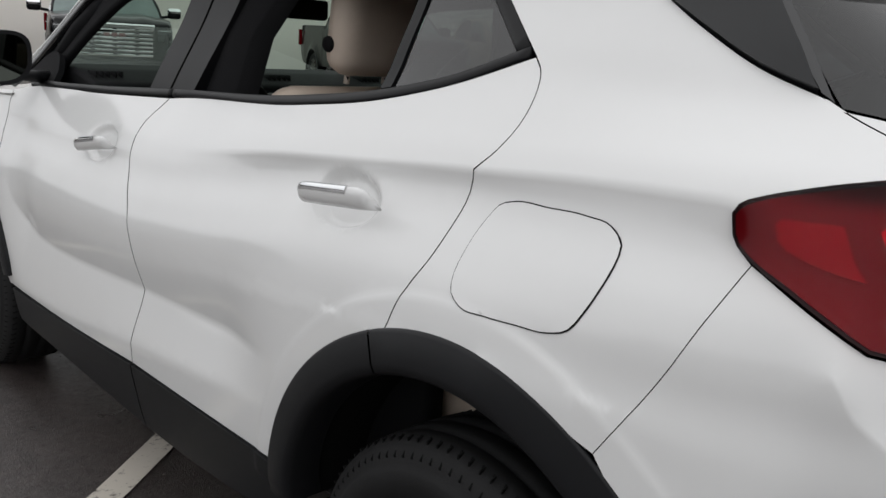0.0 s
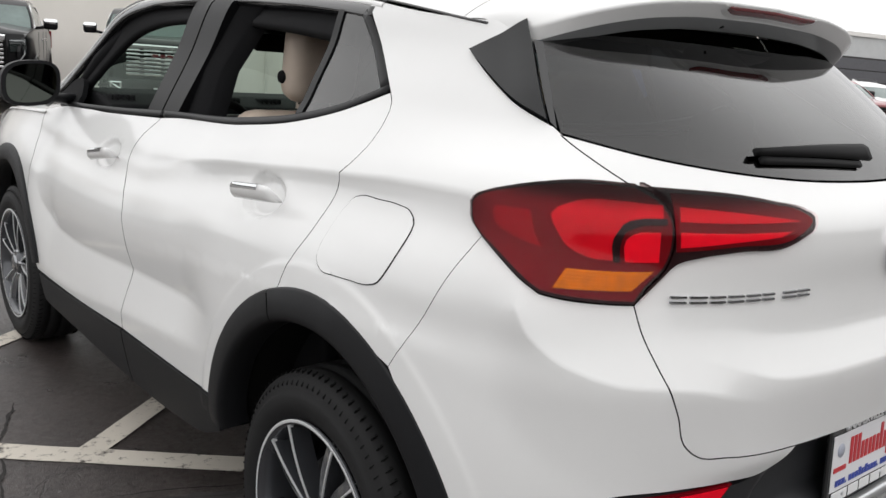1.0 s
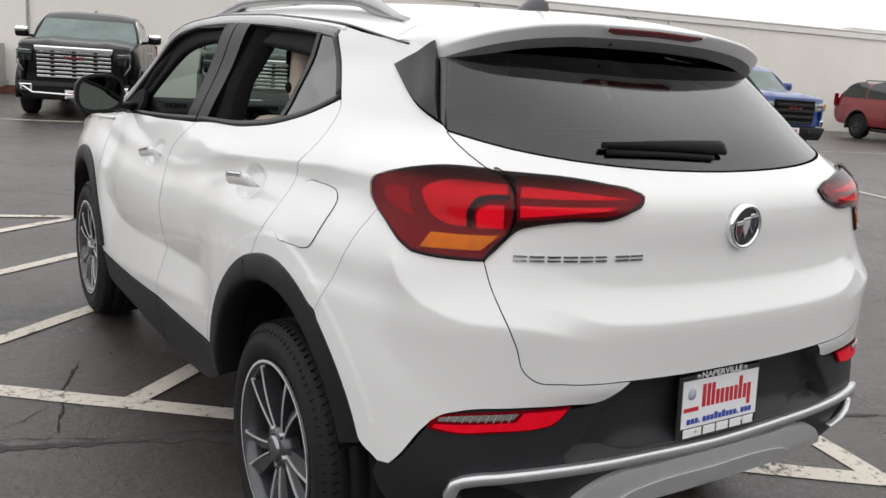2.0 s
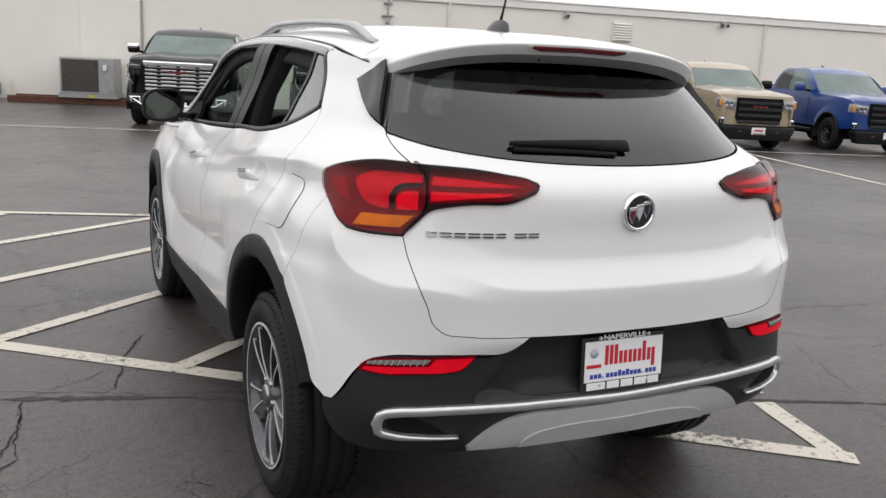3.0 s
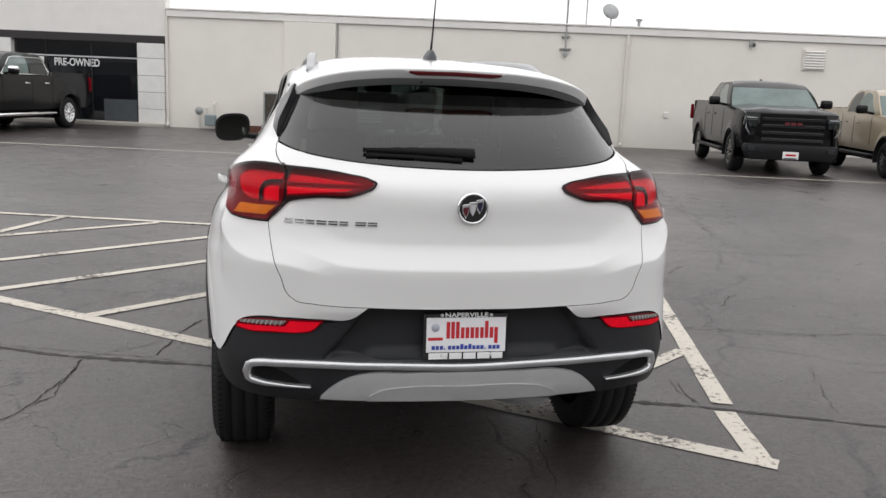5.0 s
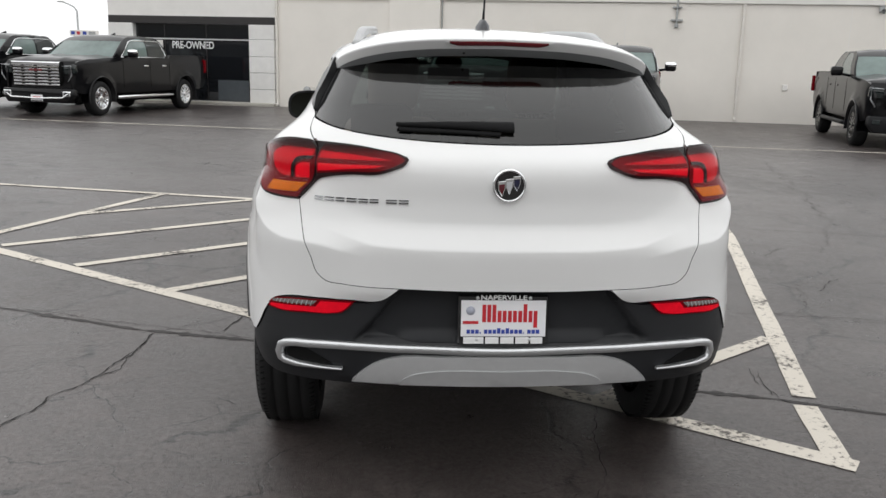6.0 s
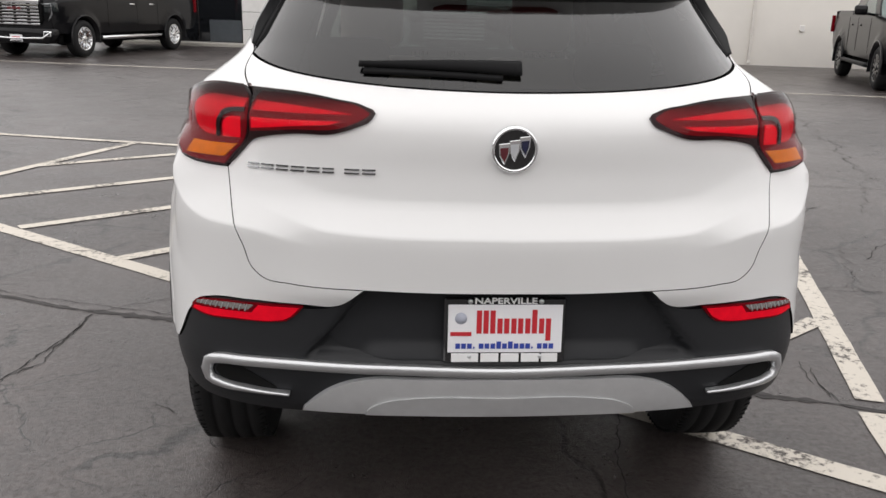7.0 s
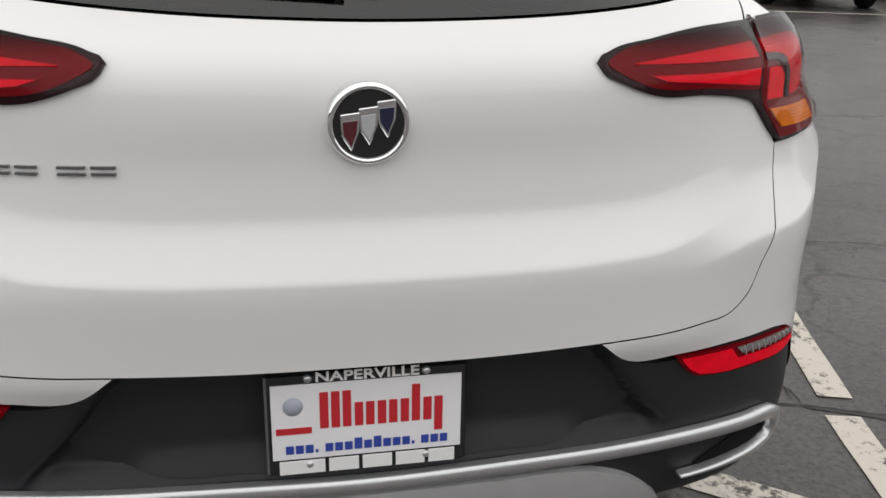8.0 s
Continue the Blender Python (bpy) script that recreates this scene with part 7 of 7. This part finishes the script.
def road_wheel(parent, x, y, r, rim, bright, side_sign, w=0.26):
    """A truck wheel with its face outwards (side_sign is the side of the truck)."""
    wh = new("wheel")
    wh.matrix_basis = pose(x, y, r, 0, 0, 0 if side_sign < 0 else 180)
    wh.parent = parent
    h = w / 2
    bm = bmesh.new()
    lathe(bm, [(-h + 0.01, rim), (-h - 0.005, rim + 0.03), (-h - 0.004, r - 0.05), (-h + 0.03, r - 0.008), (-h + 0.06, r), (h - 0.06, r), (h - 0.03, r - 0.008), (h, r - 0.06), (h - 0.01, rim)], 40)
    bmesh.ops.recalc_face_normals(bm, faces=bm.faces)
    part("tyre", bm, RUBBER, wh)
    bm = bmesh.new()
    lathe(bm, [(-h, rim + 0.002), (-h - 0.004, rim - 0.008), (-h + 0.02, rim - 0.03), (0.02, rim - 0.04), (0.02, 0.0)], 40)
    rm = part("rim", bm, CHROME if bright else GLOSS_BLACK, wh)
    for k in range(6):
        rot = Matrix.Rotation(2 * math.pi * k / 6, 4, "X")
        for a in (-0.035, 0.035):
            bm = bmesh.new()
            loft(bm, [[rot @ Vector((-h + 0.05, a * 0.6 - 0.02, 0.05)), rot @ Vector((-h + 0.012, a * 0.6 - 0.014, 0.05)), rot @ Vector((-h + 0.012, a * 0.6 + 0.014, 0.05)), rot @ Vector((-h + 0.05, a * 0.6 + 0.02, 0.05))],
                      [rot @ Vector((-h + 0.05, a * 1.5 - 0.024, rim - 0.02)), rot @ Vector((-h + 0.004, a * 1.5 - 0.018, rim - 0.02)), rot @ Vector((-h + 0.004, a * 1.5 + 0.018, rim - 0.02)), rot @ Vector((-h + 0.05, a * 1.5 + 0.024, rim - 0.02))]])
            bmesh.ops.recalc_face_normals(bm, faces=bm.faces)
            part("spoke", bm, CHROME if bright else GLOSS_BLACK, rm, smooth=False)
    bm = bmesh.new()
    lathe(bm, [(-h + 0.05, 0.07), (-h + 0.005, 0.06), (-h, 0.045), (-h - 0.002, 0.0)], 20)
    part("hub_cap", bm, CHROME if bright else GLOSS_BLACK, rm)


def vehicle(name, m, label, category, paint, w, length, wb, height, grille, bright_rims, midsize=False, suv=False):
    v = thing(name, m, label, category, "parked vehicles")
    fy = 0.93
    ry, r = fy + wb, 0.41 if not midsize else 0.385
    if suv:
        r = 0.375
    zb, h2 = 0.52 if not suv else 0.40, w / 2
    hood_f, hood_r, belt = (1.27, 1.35, 1.35) if not midsize else (1.18, 1.27, 1.29)
    if suv:
        hood_f, hood_r, belt = 1.02, 1.13, 1.17
    cab_f, roof_f = (1.20, 1.95) if suv else (1.55, 2.30)
    cab_r = ry - (0.45 if midsize else 0.70) if not suv else length - 0.10
    roof_r = cab_r - 0.22 if not suv else length - 0.45
    rail = 1.44 if not midsize else 1.41
    ra = r + 0.085

    def flank(y, z, d=0.0):
        """A place on the lower body's side (the -x one), d metres proud."""
        k = curve1(y, [(0.0, 0.80), (0.08, 0.875), (0.25, 0.94), (0.6, 0.982), (1.0, 1.0), (length - 0.4, 1.0), (length, 0.965)])
        k *= curve1(z, [(zb - 0.1, 0.94), (zb + 0.08, 0.975), (zb + 0.25, 0.995), (belt - 0.30, 0.995), (belt - 0.12, 0.985), (belt, 0.95), (belt + 0.15, 0.93)])
        flare = 0.0
        for wy in (fy, ry):
            q = math.hypot(y - wy, z - r)
            flare = max(flare, 0.026 * smooth01((ra + 0.13 - q) / 0.07))
        return Vector((-(h2 * k - 0.012 + flare + d), y, z)), Vector((-1, 0, 0))

    under = [(0.10, zb + 0.04, 1)]
    for wy in (fy, ry):
        a0 = math.asin(max(-1, min(1, (zb - r) / ra)))
        under += [(wy - ra * math.cos(t), r + ra * math.sin(t)) + ((1,) if i in (0, 14) else ()) for i, t in enumerate([a0 + (math.pi - 2 * a0) * i / 14 for i in range(15)])]
    under += [(length - 0.10, zb + 0.10), (length - 0.01, zb + 0.25)]
    if suv:
        upper = [(length, belt - 0.12), (length - 0.05, belt, 1), (cab_f, hood_r + 0.01, 1)]
    else:
        upper = [(length, rail - 0.08), (length - 0.015, rail, 1), (cab_r + 0.055, rail, 1), (cab_r + 0.03, rail - 0.05), (cab_r - 0.10, belt, 1), (cab_f, belt - 0.005, 1)]
    upper += [(cab_f - 0.08, hood_r), (0.9, hood_f + 0.06), (0.40, hood_f + 0.02), (0.16, hood_f - 0.05), (0.05, hood_f - 0.22), (0.05, zb + 0.30)]
    for mirrored in (False, True):
        part("body_side", panel_mesh(spline(under + upper, 0.06), 0.0, 0.05, 0.075, mirror=mirrored, place=flank, creases=False), paint, v)
    # nose, bonnet with two raised ribs, tailgate
    bm = bmesh.new()
    rows = []
    for i in range(7):
        z = zb + 0.02 + (hood_f - 0.03 - zb) * i / 6
        w0 = -flank(0.14, z)[0].x
        rows.append([(w0 * k / 10, 0.015 + 0.125 * abs(k / 10) ** 3 + 0.03 * (i / 6) ** 3, z) for k in range(-10, 11)])
    loft(bm, rows)
    part("nose", bm, paint, v)
    bm = bmesh.new()
    rows = []
    for i in range(13):
        t = i / 12
        y = 0.05 + (cab_f + 0.10 - 0.05) * t
        z = curve1(y, [(0.04, hood_f - 0.10), (0.14, hood_f - 0.035), (0.40, hood_f + 0.02), (0.9, hood_f + 0.06), (cab_f - 0.08, hood_r), (cab_f + 0.1, hood_r + 0.02)])
        ww = -flank(y, z - 0.01)[0].x - 0.004
        row = []
        for k in range(-14, 15):
            q = k / 14
            row.append((ww * q, y + (0.10 * abs(q) ** 3 if t < 0.1 else 0), z + 0.055 * (1 - abs(q) ** 4) * smooth01(t / 0.2) + 0.020 * math.exp(-((abs(q) - 0.52) / 0.10) ** 2) * smooth01(t / 0.25)))
        rows.append(row)
    loft(bm, rows)
    bmesh.ops.recalc_face_normals(bm, faces=bm.faces)
    part("bonnet", bm, paint, v)
    box_part("tailgate", (-h2 * 0.94, length - 0.07, zb + 0.22), (h2 * 0.94, length - 0.004, (rail if not suv else belt + 0.02)), paint, v, bevel=0.02)

    # cabin: two sides, roof, back and the glass
    def house(y, z, d=0.0):
        """A place on the cabin's side."""
        t = (z - belt) / (height - belt)
        w0 = h2 * (0.925 - 0.05 * t - 0.155 * t * t)
        if y < cab_f + 0.3:
            w0 *= 1 - 0.03 * (cab_f + 0.3 - y)
        return Vector((-(w0 + d), y, z)), Vector((-1, 0, 0))
    side_loop = [(cab_f - 0.06, belt - 0.05, 1), (cab_f, belt + 0.01), (roof_f - 0.20, height - 0.17), (roof_f - 0.02, height - 0.085), (roof_f + 0.35, height - 0.055), (roof_r - 0.45, height - 0.055), (roof_r - 0.06, height - 0.085), (roof_r + 0.03, height - 0.17), (cab_r - 0.02, belt + 0.05), (cab_r, belt - 0.05, 1)]
    cab = None
    for mirrored in (False, True):
        ob = part("cabin_side", panel_mesh(spline(side_loop, 0.06), 0.0, 0.03, 0.10, mirror=mirrored, place=house, creases=False), paint, v)
        cab = cab or ob
    bm = bmesh.new()
    rows = []
    for i in range(15):
        t = i / 14
        y = roof_f - 0.20 + (roof_r + 0.03 - roof_f + 0.20) * t
        ze = curve1(y, [(roof_f - 0.20, height - 0.17), (roof_f - 0.02, height - 0.085), (roof_f + 0.35, height - 0.055), (roof_r - 0.45, height - 0.055), (roof_r - 0.06, height - 0.085), (roof_r + 0.03, height - 0.17)])
        w0 = -house(y, ze)[0].x
        rows.append([(w0 * k / 10, y - (0.10 if t == 0 else 0.0) * (1 - (k / 10) ** 2), ze + 0.055 * (1 - abs(k / 10) ** 3) * smooth01(0.25 + min(t, 1 - t) / 0.15)) for k in range(-10, 11)])
    loft(bm, rows)
    bmesh.ops.recalc_face_normals(bm, faces=bm.faces)
    part("roof", bm, paint, v)
    for nm, ya, yb, za, zc, bow, wide, mt in (("windscreen", cab_f - 0.02, roof_f - 0.20, belt + 0.0, height - 0.165, -0.12, 0.04, SCREEN_GLASS), ("rear_window", cab_r - 0.012, roof_r + 0.02, belt - 0.03, height - 0.165, 0.03, 0.0, TRUCK_GLASS)):
        bm = bmesh.new()
        rows = []
        for i in range(7):
            t = i / 6
            z, y = za + (zc - za) * t, ya + (yb - ya) * t
            w0 = -house(y, z)[0].x - wide
            rows.append([(w0 * k / 8, y + bow * (1 - (k / 8) ** 2), z) for k in range(-8, 9)])
        loft(bm, rows)
        bmesh.ops.recalc_face_normals(bm, faces=bm.faces)
        part(nm, bm, mt, cab)

    def cab_at(z):
        """Front y, rear y and half width of the cabin at height z."""
        t = (z - belt) / (height - 0.17 - belt)
        return cab_f + (roof_f - 0.20 - cab_f) * t, cab_r + (roof_r + 0.03 - cab_r) * t, -house(2.5, z)[0].x
    z0, z1 = belt + 0.045, height - 0.155
    mid = (cab_f + cab_r) / 2 + (0.25 if not suv else -0.35)
    for s in (-1, 1):
        ends = [cab_f + 0.30, mid, mid + 0.98, cab_r - 0.10] if suv else [cab_f + 0.30, mid, cab_r - 0.13]
        for i, (ya, yb) in enumerate(zip(ends, ends[1:])):
            lean0 = (roof_f - 0.20 - cab_f) * 0.92 if i == 0 else 0.03
            lean1 = -0.14 if i == len(ends) - 2 else 0.03
            pts = [(ya + 0.03, z0, 1), (ya + 0.03 + lean0 * 0.55, (z0 + z1) / 2), (ya + 0.03 + lean0, z1 - (0.02 if i == 0 else 0)), (yb - 0.03 + lean1, z1), (yb - 0.03, z0, 1)]
            pane = part("side_window", panel_mesh(spline(pts, 0.05), 0.004, 0.01, 0.12, mirror=s > 0, place=house, creases=False), SCREEN_GLASS if i == 0 else TRUCK_GLASS, cab)
        if bright_rims:
            ring = [(ends[0], z0 - 0.02), (ends[0] + (roof_f - 0.20 - cab_f) * 0.92, z1 - 0.005), (ends[0] + (roof_f - 0.20 - cab_f) * 0.92 + 0.12, z1 + 0.02), (ends[-1] - 0.22, z1 + 0.02), (ends[-1] - 0.12, z1 - 0.03), (ends[-1] - 0.01, z0 + 0.04), (ends[-1] - 0.04, z0 - 0.02), (ends[0], z0 - 0.02)]
            bm = bmesh.new()
            tube(bm, [(-s * house(y, z, 0.006)[0].x, y, z) for y, z in ring], 0.013, 6)
            part("chrome_window_trim", bm, CHROME, cab)
        for yy in (mid - 0.30, cab_r - 0.42):
            bm = bmesh.new()
            box(bm, (s * h2 * 0.985 - 0.012, yy, belt - 0.20), (s * h2 * 0.985 + 0.02, yy + 0.20, belt - 0.165), bevel=0.01)
            part("door_handle", bm, CHROME if bright_rims else paint, v)
        # door shut lines, sill and step
        for yy in (cab_f + 0.28, mid, cab_r - 0.06):
            box_part("door_gap", (s * h2 * 0.985 - 0.004, yy, zb + 0.12), (s * h2 * 0.985 + 0.001, yy + 0.006, belt - 0.03), DARK, v, bevel=0)
        bm = bmesh.new()
        tube(bm, [(s * (h2 - 0.02), fy + 0.62, zb - 0.10), (s * (h2 + 0.02), fy + 0.75, zb - 0.10), (s * (h2 + 0.02), ry - 0.75, zb - 0.10), (s * (h2 - 0.02), ry - 0.62, zb - 0.10)], 0.045, 8)
        part("side_step", bm, CHROME if bright_rims else BLACK_PLASTIC, v)
        # mirror
        bm = bmesh.new()
        box(bm, (s * (h2 + 0.06) if s > 0 else -h2 - 0.30, cab_f + 0.34, belt + 0.02), (s * (h2 + 0.30) if s > 0 else -h2 - 0.06, cab_f + 0.50, belt + 0.21), bevel=0.05, seg=3)
        mr = part("door_mirror", bm, paint if paint is BLUE_PAINT else TRUCK_BLACK, v)
        if bright_rims:
            bm = bmesh.new()
            box(bm, (s * (h2 + 0.055) if s > 0 else -h2 - 0.305, cab_f + 0.33, belt + 0.10), (s * (h2 + 0.305) if s > 0 else -h2 - 0.055, cab_f + 0.48, belt + 0.215), bevel=0.05, seg=3)
            part("chrome_cap", bm, CHROME, mr)
        bm = bmesh.new()
        tube(bm, [(s * (h2 - 0.08), cab_f + 0.42, belt + 0.03), (s * (h2 + 0.10), cab_f + 0.42, belt + 0.06)], 0.03, 6)
        part("mirror_arm", bm, TRUCK_BLACK, mr)
        # arch lips, wheels, lamps
        for wy in (fy, ry):
            road_wheel(v, s * (h2 - 0.15), wy, r, r - 0.155, bright_rims, s)
            bm = bmesh.new()
            rows = []
            for i in range(17):
                t = radians(-12 + 204 * i / 16)
                rows.append([(s * (h2 - 0.03), wy + q * math.cos(t), r + q * math.sin(t)) for q in (r + 0.09, )] + [(s * (h2 + 0.018), wy + q * math.cos(t), r + q * math.sin(t)) for q in (r + 0.115, r + 0.08)] + [(s * (h2 - 0.35), wy + (r + 0.075) * math.cos(t), r + (r + 0.075) * math.sin(t))])
            loft(bm, rows)
            bmesh.ops.recalc_face_normals(bm, faces=bm.faces)
            part("arch_lip", bm, (BLACK_PLASTIC if (grille == "mid" or suv) else paint), v)
        bm = bmesh.new()
        if midsize and not suv:
            prism(bm, [(s * h2 * 0.57, hood_f - 0.125), (s * h2 * 0.925, hood_f - 0.085), (s * h2 * 0.93, hood_f - 0.275), (s * h2 * 0.59, hood_f - 0.315)], 0.006, 0.20, "y", 0.015)
        else:
            prism(bm, [(s * h2 * 0.66, hood_f - 0.10), (s * h2 * 0.90, hood_f - 0.08), (s * h2 * 0.91, hood_f - 0.28), (s * h2 * 0.67, hood_f - 0.31)], 0.008, 0.16, "y", 0.02)
        for c in bm.verts:          # follows the rounded nose
            c.co.y += 0.125 * abs(c.co.x / h2) ** 3 - 0.008
        hl = part("headlamp", bm, LAMP_GLASS if grille == "mid" else TRUCK_GLASS, v)
        if grille == "mid":
            for q in (0.67, 0.77):
                bm = bmesh.new()
                lathe(bm, [(0.002, 0.062), (-0.004, 0.056), (0.002, 0.044), (0.004, 0.0)], 16, (s * h2 * q, 0.125 * q**3 - 0.006, hood_f - 0.205), "y")
                part("lamp_reflector", bm, DARK_CHROME, hl)
        if midsize:
            box_part("side_lamp", (s * h2 * 0.89 - 0.035, 0.078, hood_f - 0.250), (s * h2 * 0.89 + 0.035, 0.20, hood_f - 0.125), AMBER_LAMP, hl, bevel=0.012)
        else:
            bm = bmesh.new()
            tube(bm, [(s * h2 * 0.68, -0.012, hood_f - 0.12), (s * h2 * 0.89, -0.012, hood_f - 0.11), (s * h2 * 0.895, -0.010, hood_f - 0.32), (s * h2 * 0.80, -0.012, hood_f - 0.46)], 0.014, 6)
            part("light_guide", bm, LAMP_GLASS, hl)
        box_part("tail_lamp", (s * h2 * 0.97 - 0.06, length - 0.12, rail - 0.48), (s * h2 * 0.97 + 0.012, length + 0.005, rail - 0.10), DARK_RED_LENS, v, bevel=0.02)
        fx, fw, f0, f1, fd = (0.84, 0.045, 0.02, 0.17, 0.085) if midsize else (0.76, 0.11, -0.06, 0.08, 0.0)
        fog = box_part("fog_lamp", (s * h2 * fx - fw, fd - 0.052, zb + f0), (s * h2 * fx + fw, fd + 0.06, zb + f1), CHROME if grille != "dark" else BLACK_PLASTIC, v, bevel=0.03)
        box_part("fog_lens", (s * h2 * fx - fw * 0.6, fd - 0.058, zb + f0 + 0.03), (s * h2 * fx + fw * 0.6, fd - 0.048, zb + f1 - 0.03), TRUCK_GLASS, fog, bevel=0.01)
    # grille
    gw = h2 * (0.54 if midsize else 0.62)
    gz0, gz1 = (zb + 0.05, hood_f - 0.06) if midsize else (zb + 0.17, hood_f - 0.02)
    gm = {"chrome": CHROME, "dark": GLOSS_BLACK, "mid": mat("dark_chrome_grille", (0.07, 0.07, 0.075), 0.25, 0.9, vary=0.05)}[grille]
    bm = bmesh.new()
    prism(bm, [(-gw * 0.86, gz0), (gw * 0.86, gz0), (gw * 1.02, gz0 + 0.12), (gw, gz1), (-gw, gz1), (-gw * 1.02, gz0 + 0.12)], -0.006, 0.10, "y", 0.01)
    gr = part("grille", bm, DARK, v)
    bars = 7 if grille == "chrome" else 4
    for k in range(bars):
        z = gz0 + 0.04 + (gz1 - gz0 - 0.15) * k / (bars - 1)
        hgt = 0.020 if grille == "chrome" else 0.032
        box_part("grille_bar", (-gw * 0.95, -0.024, z - hgt), (gw * 0.95, 0.0, z + hgt), gm, gr, bevel=0.008)
        if grille == "chrome":
            for q in (-0.55, 0.0, 0.55):
                box_part("bar_notch", (gw * q - 0.035, -0.028, z + hgt * 0.2), (gw * q + 0.035, -0.0245, z + hgt * 1.5), DARK, gr, bevel=0)
    if grille == "chrome":
        bm = bmesh.new()
        prism(bm, [(-gw * 1.0, gz1 - 0.005), (gw * 1.0, gz1 - 0.005), (gw * 0.98, gz1 - 0.10), (gw * 0.86, gz1 - 0.085), (-gw * 0.86, gz1 - 0.085), (-gw * 0.98, gz1 - 0.10)], -0.04, 0.02, "y", 0.008)
        part("grille_top_bar", bm, CHROME, gr)
    for k in range(3):          # plain red badge bars
        box_part("badge_bar", (-0.17 + 0.12 * k, -0.036, (gz0 + gz1) / 2 + 0.06), (-0.075 + 0.12 * k, -0.026, (gz0 + gz1) / 2 + 0.115), DULL_RED, gr, bevel=0.005)
    # bumper, dealer plate, tow openings
    bm = bmesh.new()
    top, low = (0.0, 0.29) if midsize else (0.12, 0.20)
    prism(bm, [(-h2 * 0.78, zb - low), (h2 * 0.78, zb - low), (h2 * 0.90, zb - 0.04), (h2 * 0.88, zb + top), (-h2 * 0.88, zb + top), (-h2 * 0.90, zb - 0.04)], -0.045, 0.22, "y", 0.03)
    bp = part("front_bumper", bm, BLACK_PLASTIC if grille != "chrome" else TRUCK_BLACK, v)
    if grille == "chrome":
        bm = bmesh.new()
        tube(bm, [(-h2 * 0.86, -0.03, zb + 0.06), (-h2 * 0.66, -0.06, zb - 0.08), (0, -0.06, zb - 0.10), (h2 * 0.66, -0.06, zb - 0.08), (h2 * 0.86, -0.03, zb + 0.06)], 0.022, 8)
        part("bright_lower_bar", bm, CHROME, bp)
    if grille == "mid":
        for s in (-1, 1):
            box_part("tow_hook", (s * 0.42 - 0.04, -0.085, zb - 0.13), (s * 0.42 + 0.04, -0.045, zb - 0.10), DULL_RED, bp, bevel=0.01)
    pl = box_part("front_plate", (-0.155, -0.062, zb - 0.17), (0.155, -0.047, zb - 0.02), PLATE_WHITE, v, bevel=0.004)
    box_part("print_bar", (-0.10, -0.0655, zb - 0.105), (0.10, -0.0625, zb - 0.065), PLATE_RED, pl, bevel=0)
    box_part("print_bar", (-0.13, -0.0655, zb - 0.162), (0.13, -0.0625, zb - 0.142), GLOSS_BLACK, pl, bevel=0)
    # underside, sticker, antenna, inner mirror
    bm = bmesh.new()
    box(bm, (-h2 + 0.22, 0.3, 0.30), (h2 - 0.22, length - 0.3, 0.60), bevel=0.05)
    part("chassis", bm, DARK, v)
    yf, _, _ = cab_at(height - 0.30)
    box_part("window_sticker", (-0.02, yf - 0.075, height - 0.34), (0.12, yf - 0.068, height - 0.28), CAP_PAINT, cab, bevel=0)
    bm = bmesh.new()
    prism(bm, [(roof_f + 0.5, height - 0.01), (roof_f + 0.75, height - 0.01), (roof_f + 0.74, height + 0.065)], -0.02, 0.02, "x", 0.008)
    part("roof_antenna", bm, paint, cab)
    if not suv:
        bm = bmesh.new()
        box(bm, (-h2 + 0.10, cab_r + 0.10, rail + 0.002), (h2 - 0.10, length - 0.07, rail + 0.012))
        part("bed_cover", bm, BLACK_PLASTIC, v)
    else:
        for s in (-1, 1):
            bm = bmesh.new()
            tube(bm, [(s * h2 * 0.68, roof_f + 0.3, height - 0.02), (s * h2 * 0.68, roof_f + 0.4, height + 0.05), (s * h2 * 0.68, roof_r - 0.5, height + 0.05), (s * h2 * 0.68, roof_r - 0.4, height - 0.02)], 0.02, 6)
            part("roof_rail", bm, GLOSS_BLACK, cab)
    return v


def slot(s0, d0, turn=-4.0):
    return LOT @ pose(s0, d0, 0, 0, 0, turn)


chrome_truck = vehicle("pickup_truck", slot(-3.10, -7.05), "black pickup truck with a chrome bar grille before the showroom", "pickup truck", TRUCK_BLACK, 2.06, 5.88, 3.74, 1.92, "chrome", True)
for s0, d0 in ((-6.35, -6.9), (6.62, -7.5), (9.72, -7.45)):
    tagged(copy_thing(chrome_truck, slot(s0, d0)), "black pickup truck with a chrome bar grille parked in a row", "pickup truck", "parked vehicles")
vehicle("pickup_truck", slot(15.55, -7.55), "black pickup truck with a black grille and dark wheels", "pickup truck", TRUCK_BLACK, 2.06, 5.88, 3.74, 1.94, "dark", False)
vehicle("pickup_truck", slot(18.60, -7.85), "tan midsize pickup truck with black wheels", "pickup truck", TAN_PAINT, 1.90, 5.40, 3.26, 1.88, "mid", False, midsize=True)
vehicle("pickup_truck", slot(21.85, -7.85), "bright blue midsize pickup truck with black wheels", "pickup truck", BLUE_PAINT, 1.90, 5.40, 3.26, 1.90, "mid", False, midsize=True)
vehicle("parked_suv", slot(29.05, -6.9), "dark red SUV with black wheels and roof rails", "car", RED_PAINT, 1.93, 4.90, 2.86, 1.70, "dark", False, midsize=True, suv=True)
vehicle("parked_suv", slot(32.2, -5.6), "white SUV parked past the red one", "car", WHITE_PAINT, 1.90, 4.7, 2.75, 1.66, "dark", False, midsize=True, suv=True)
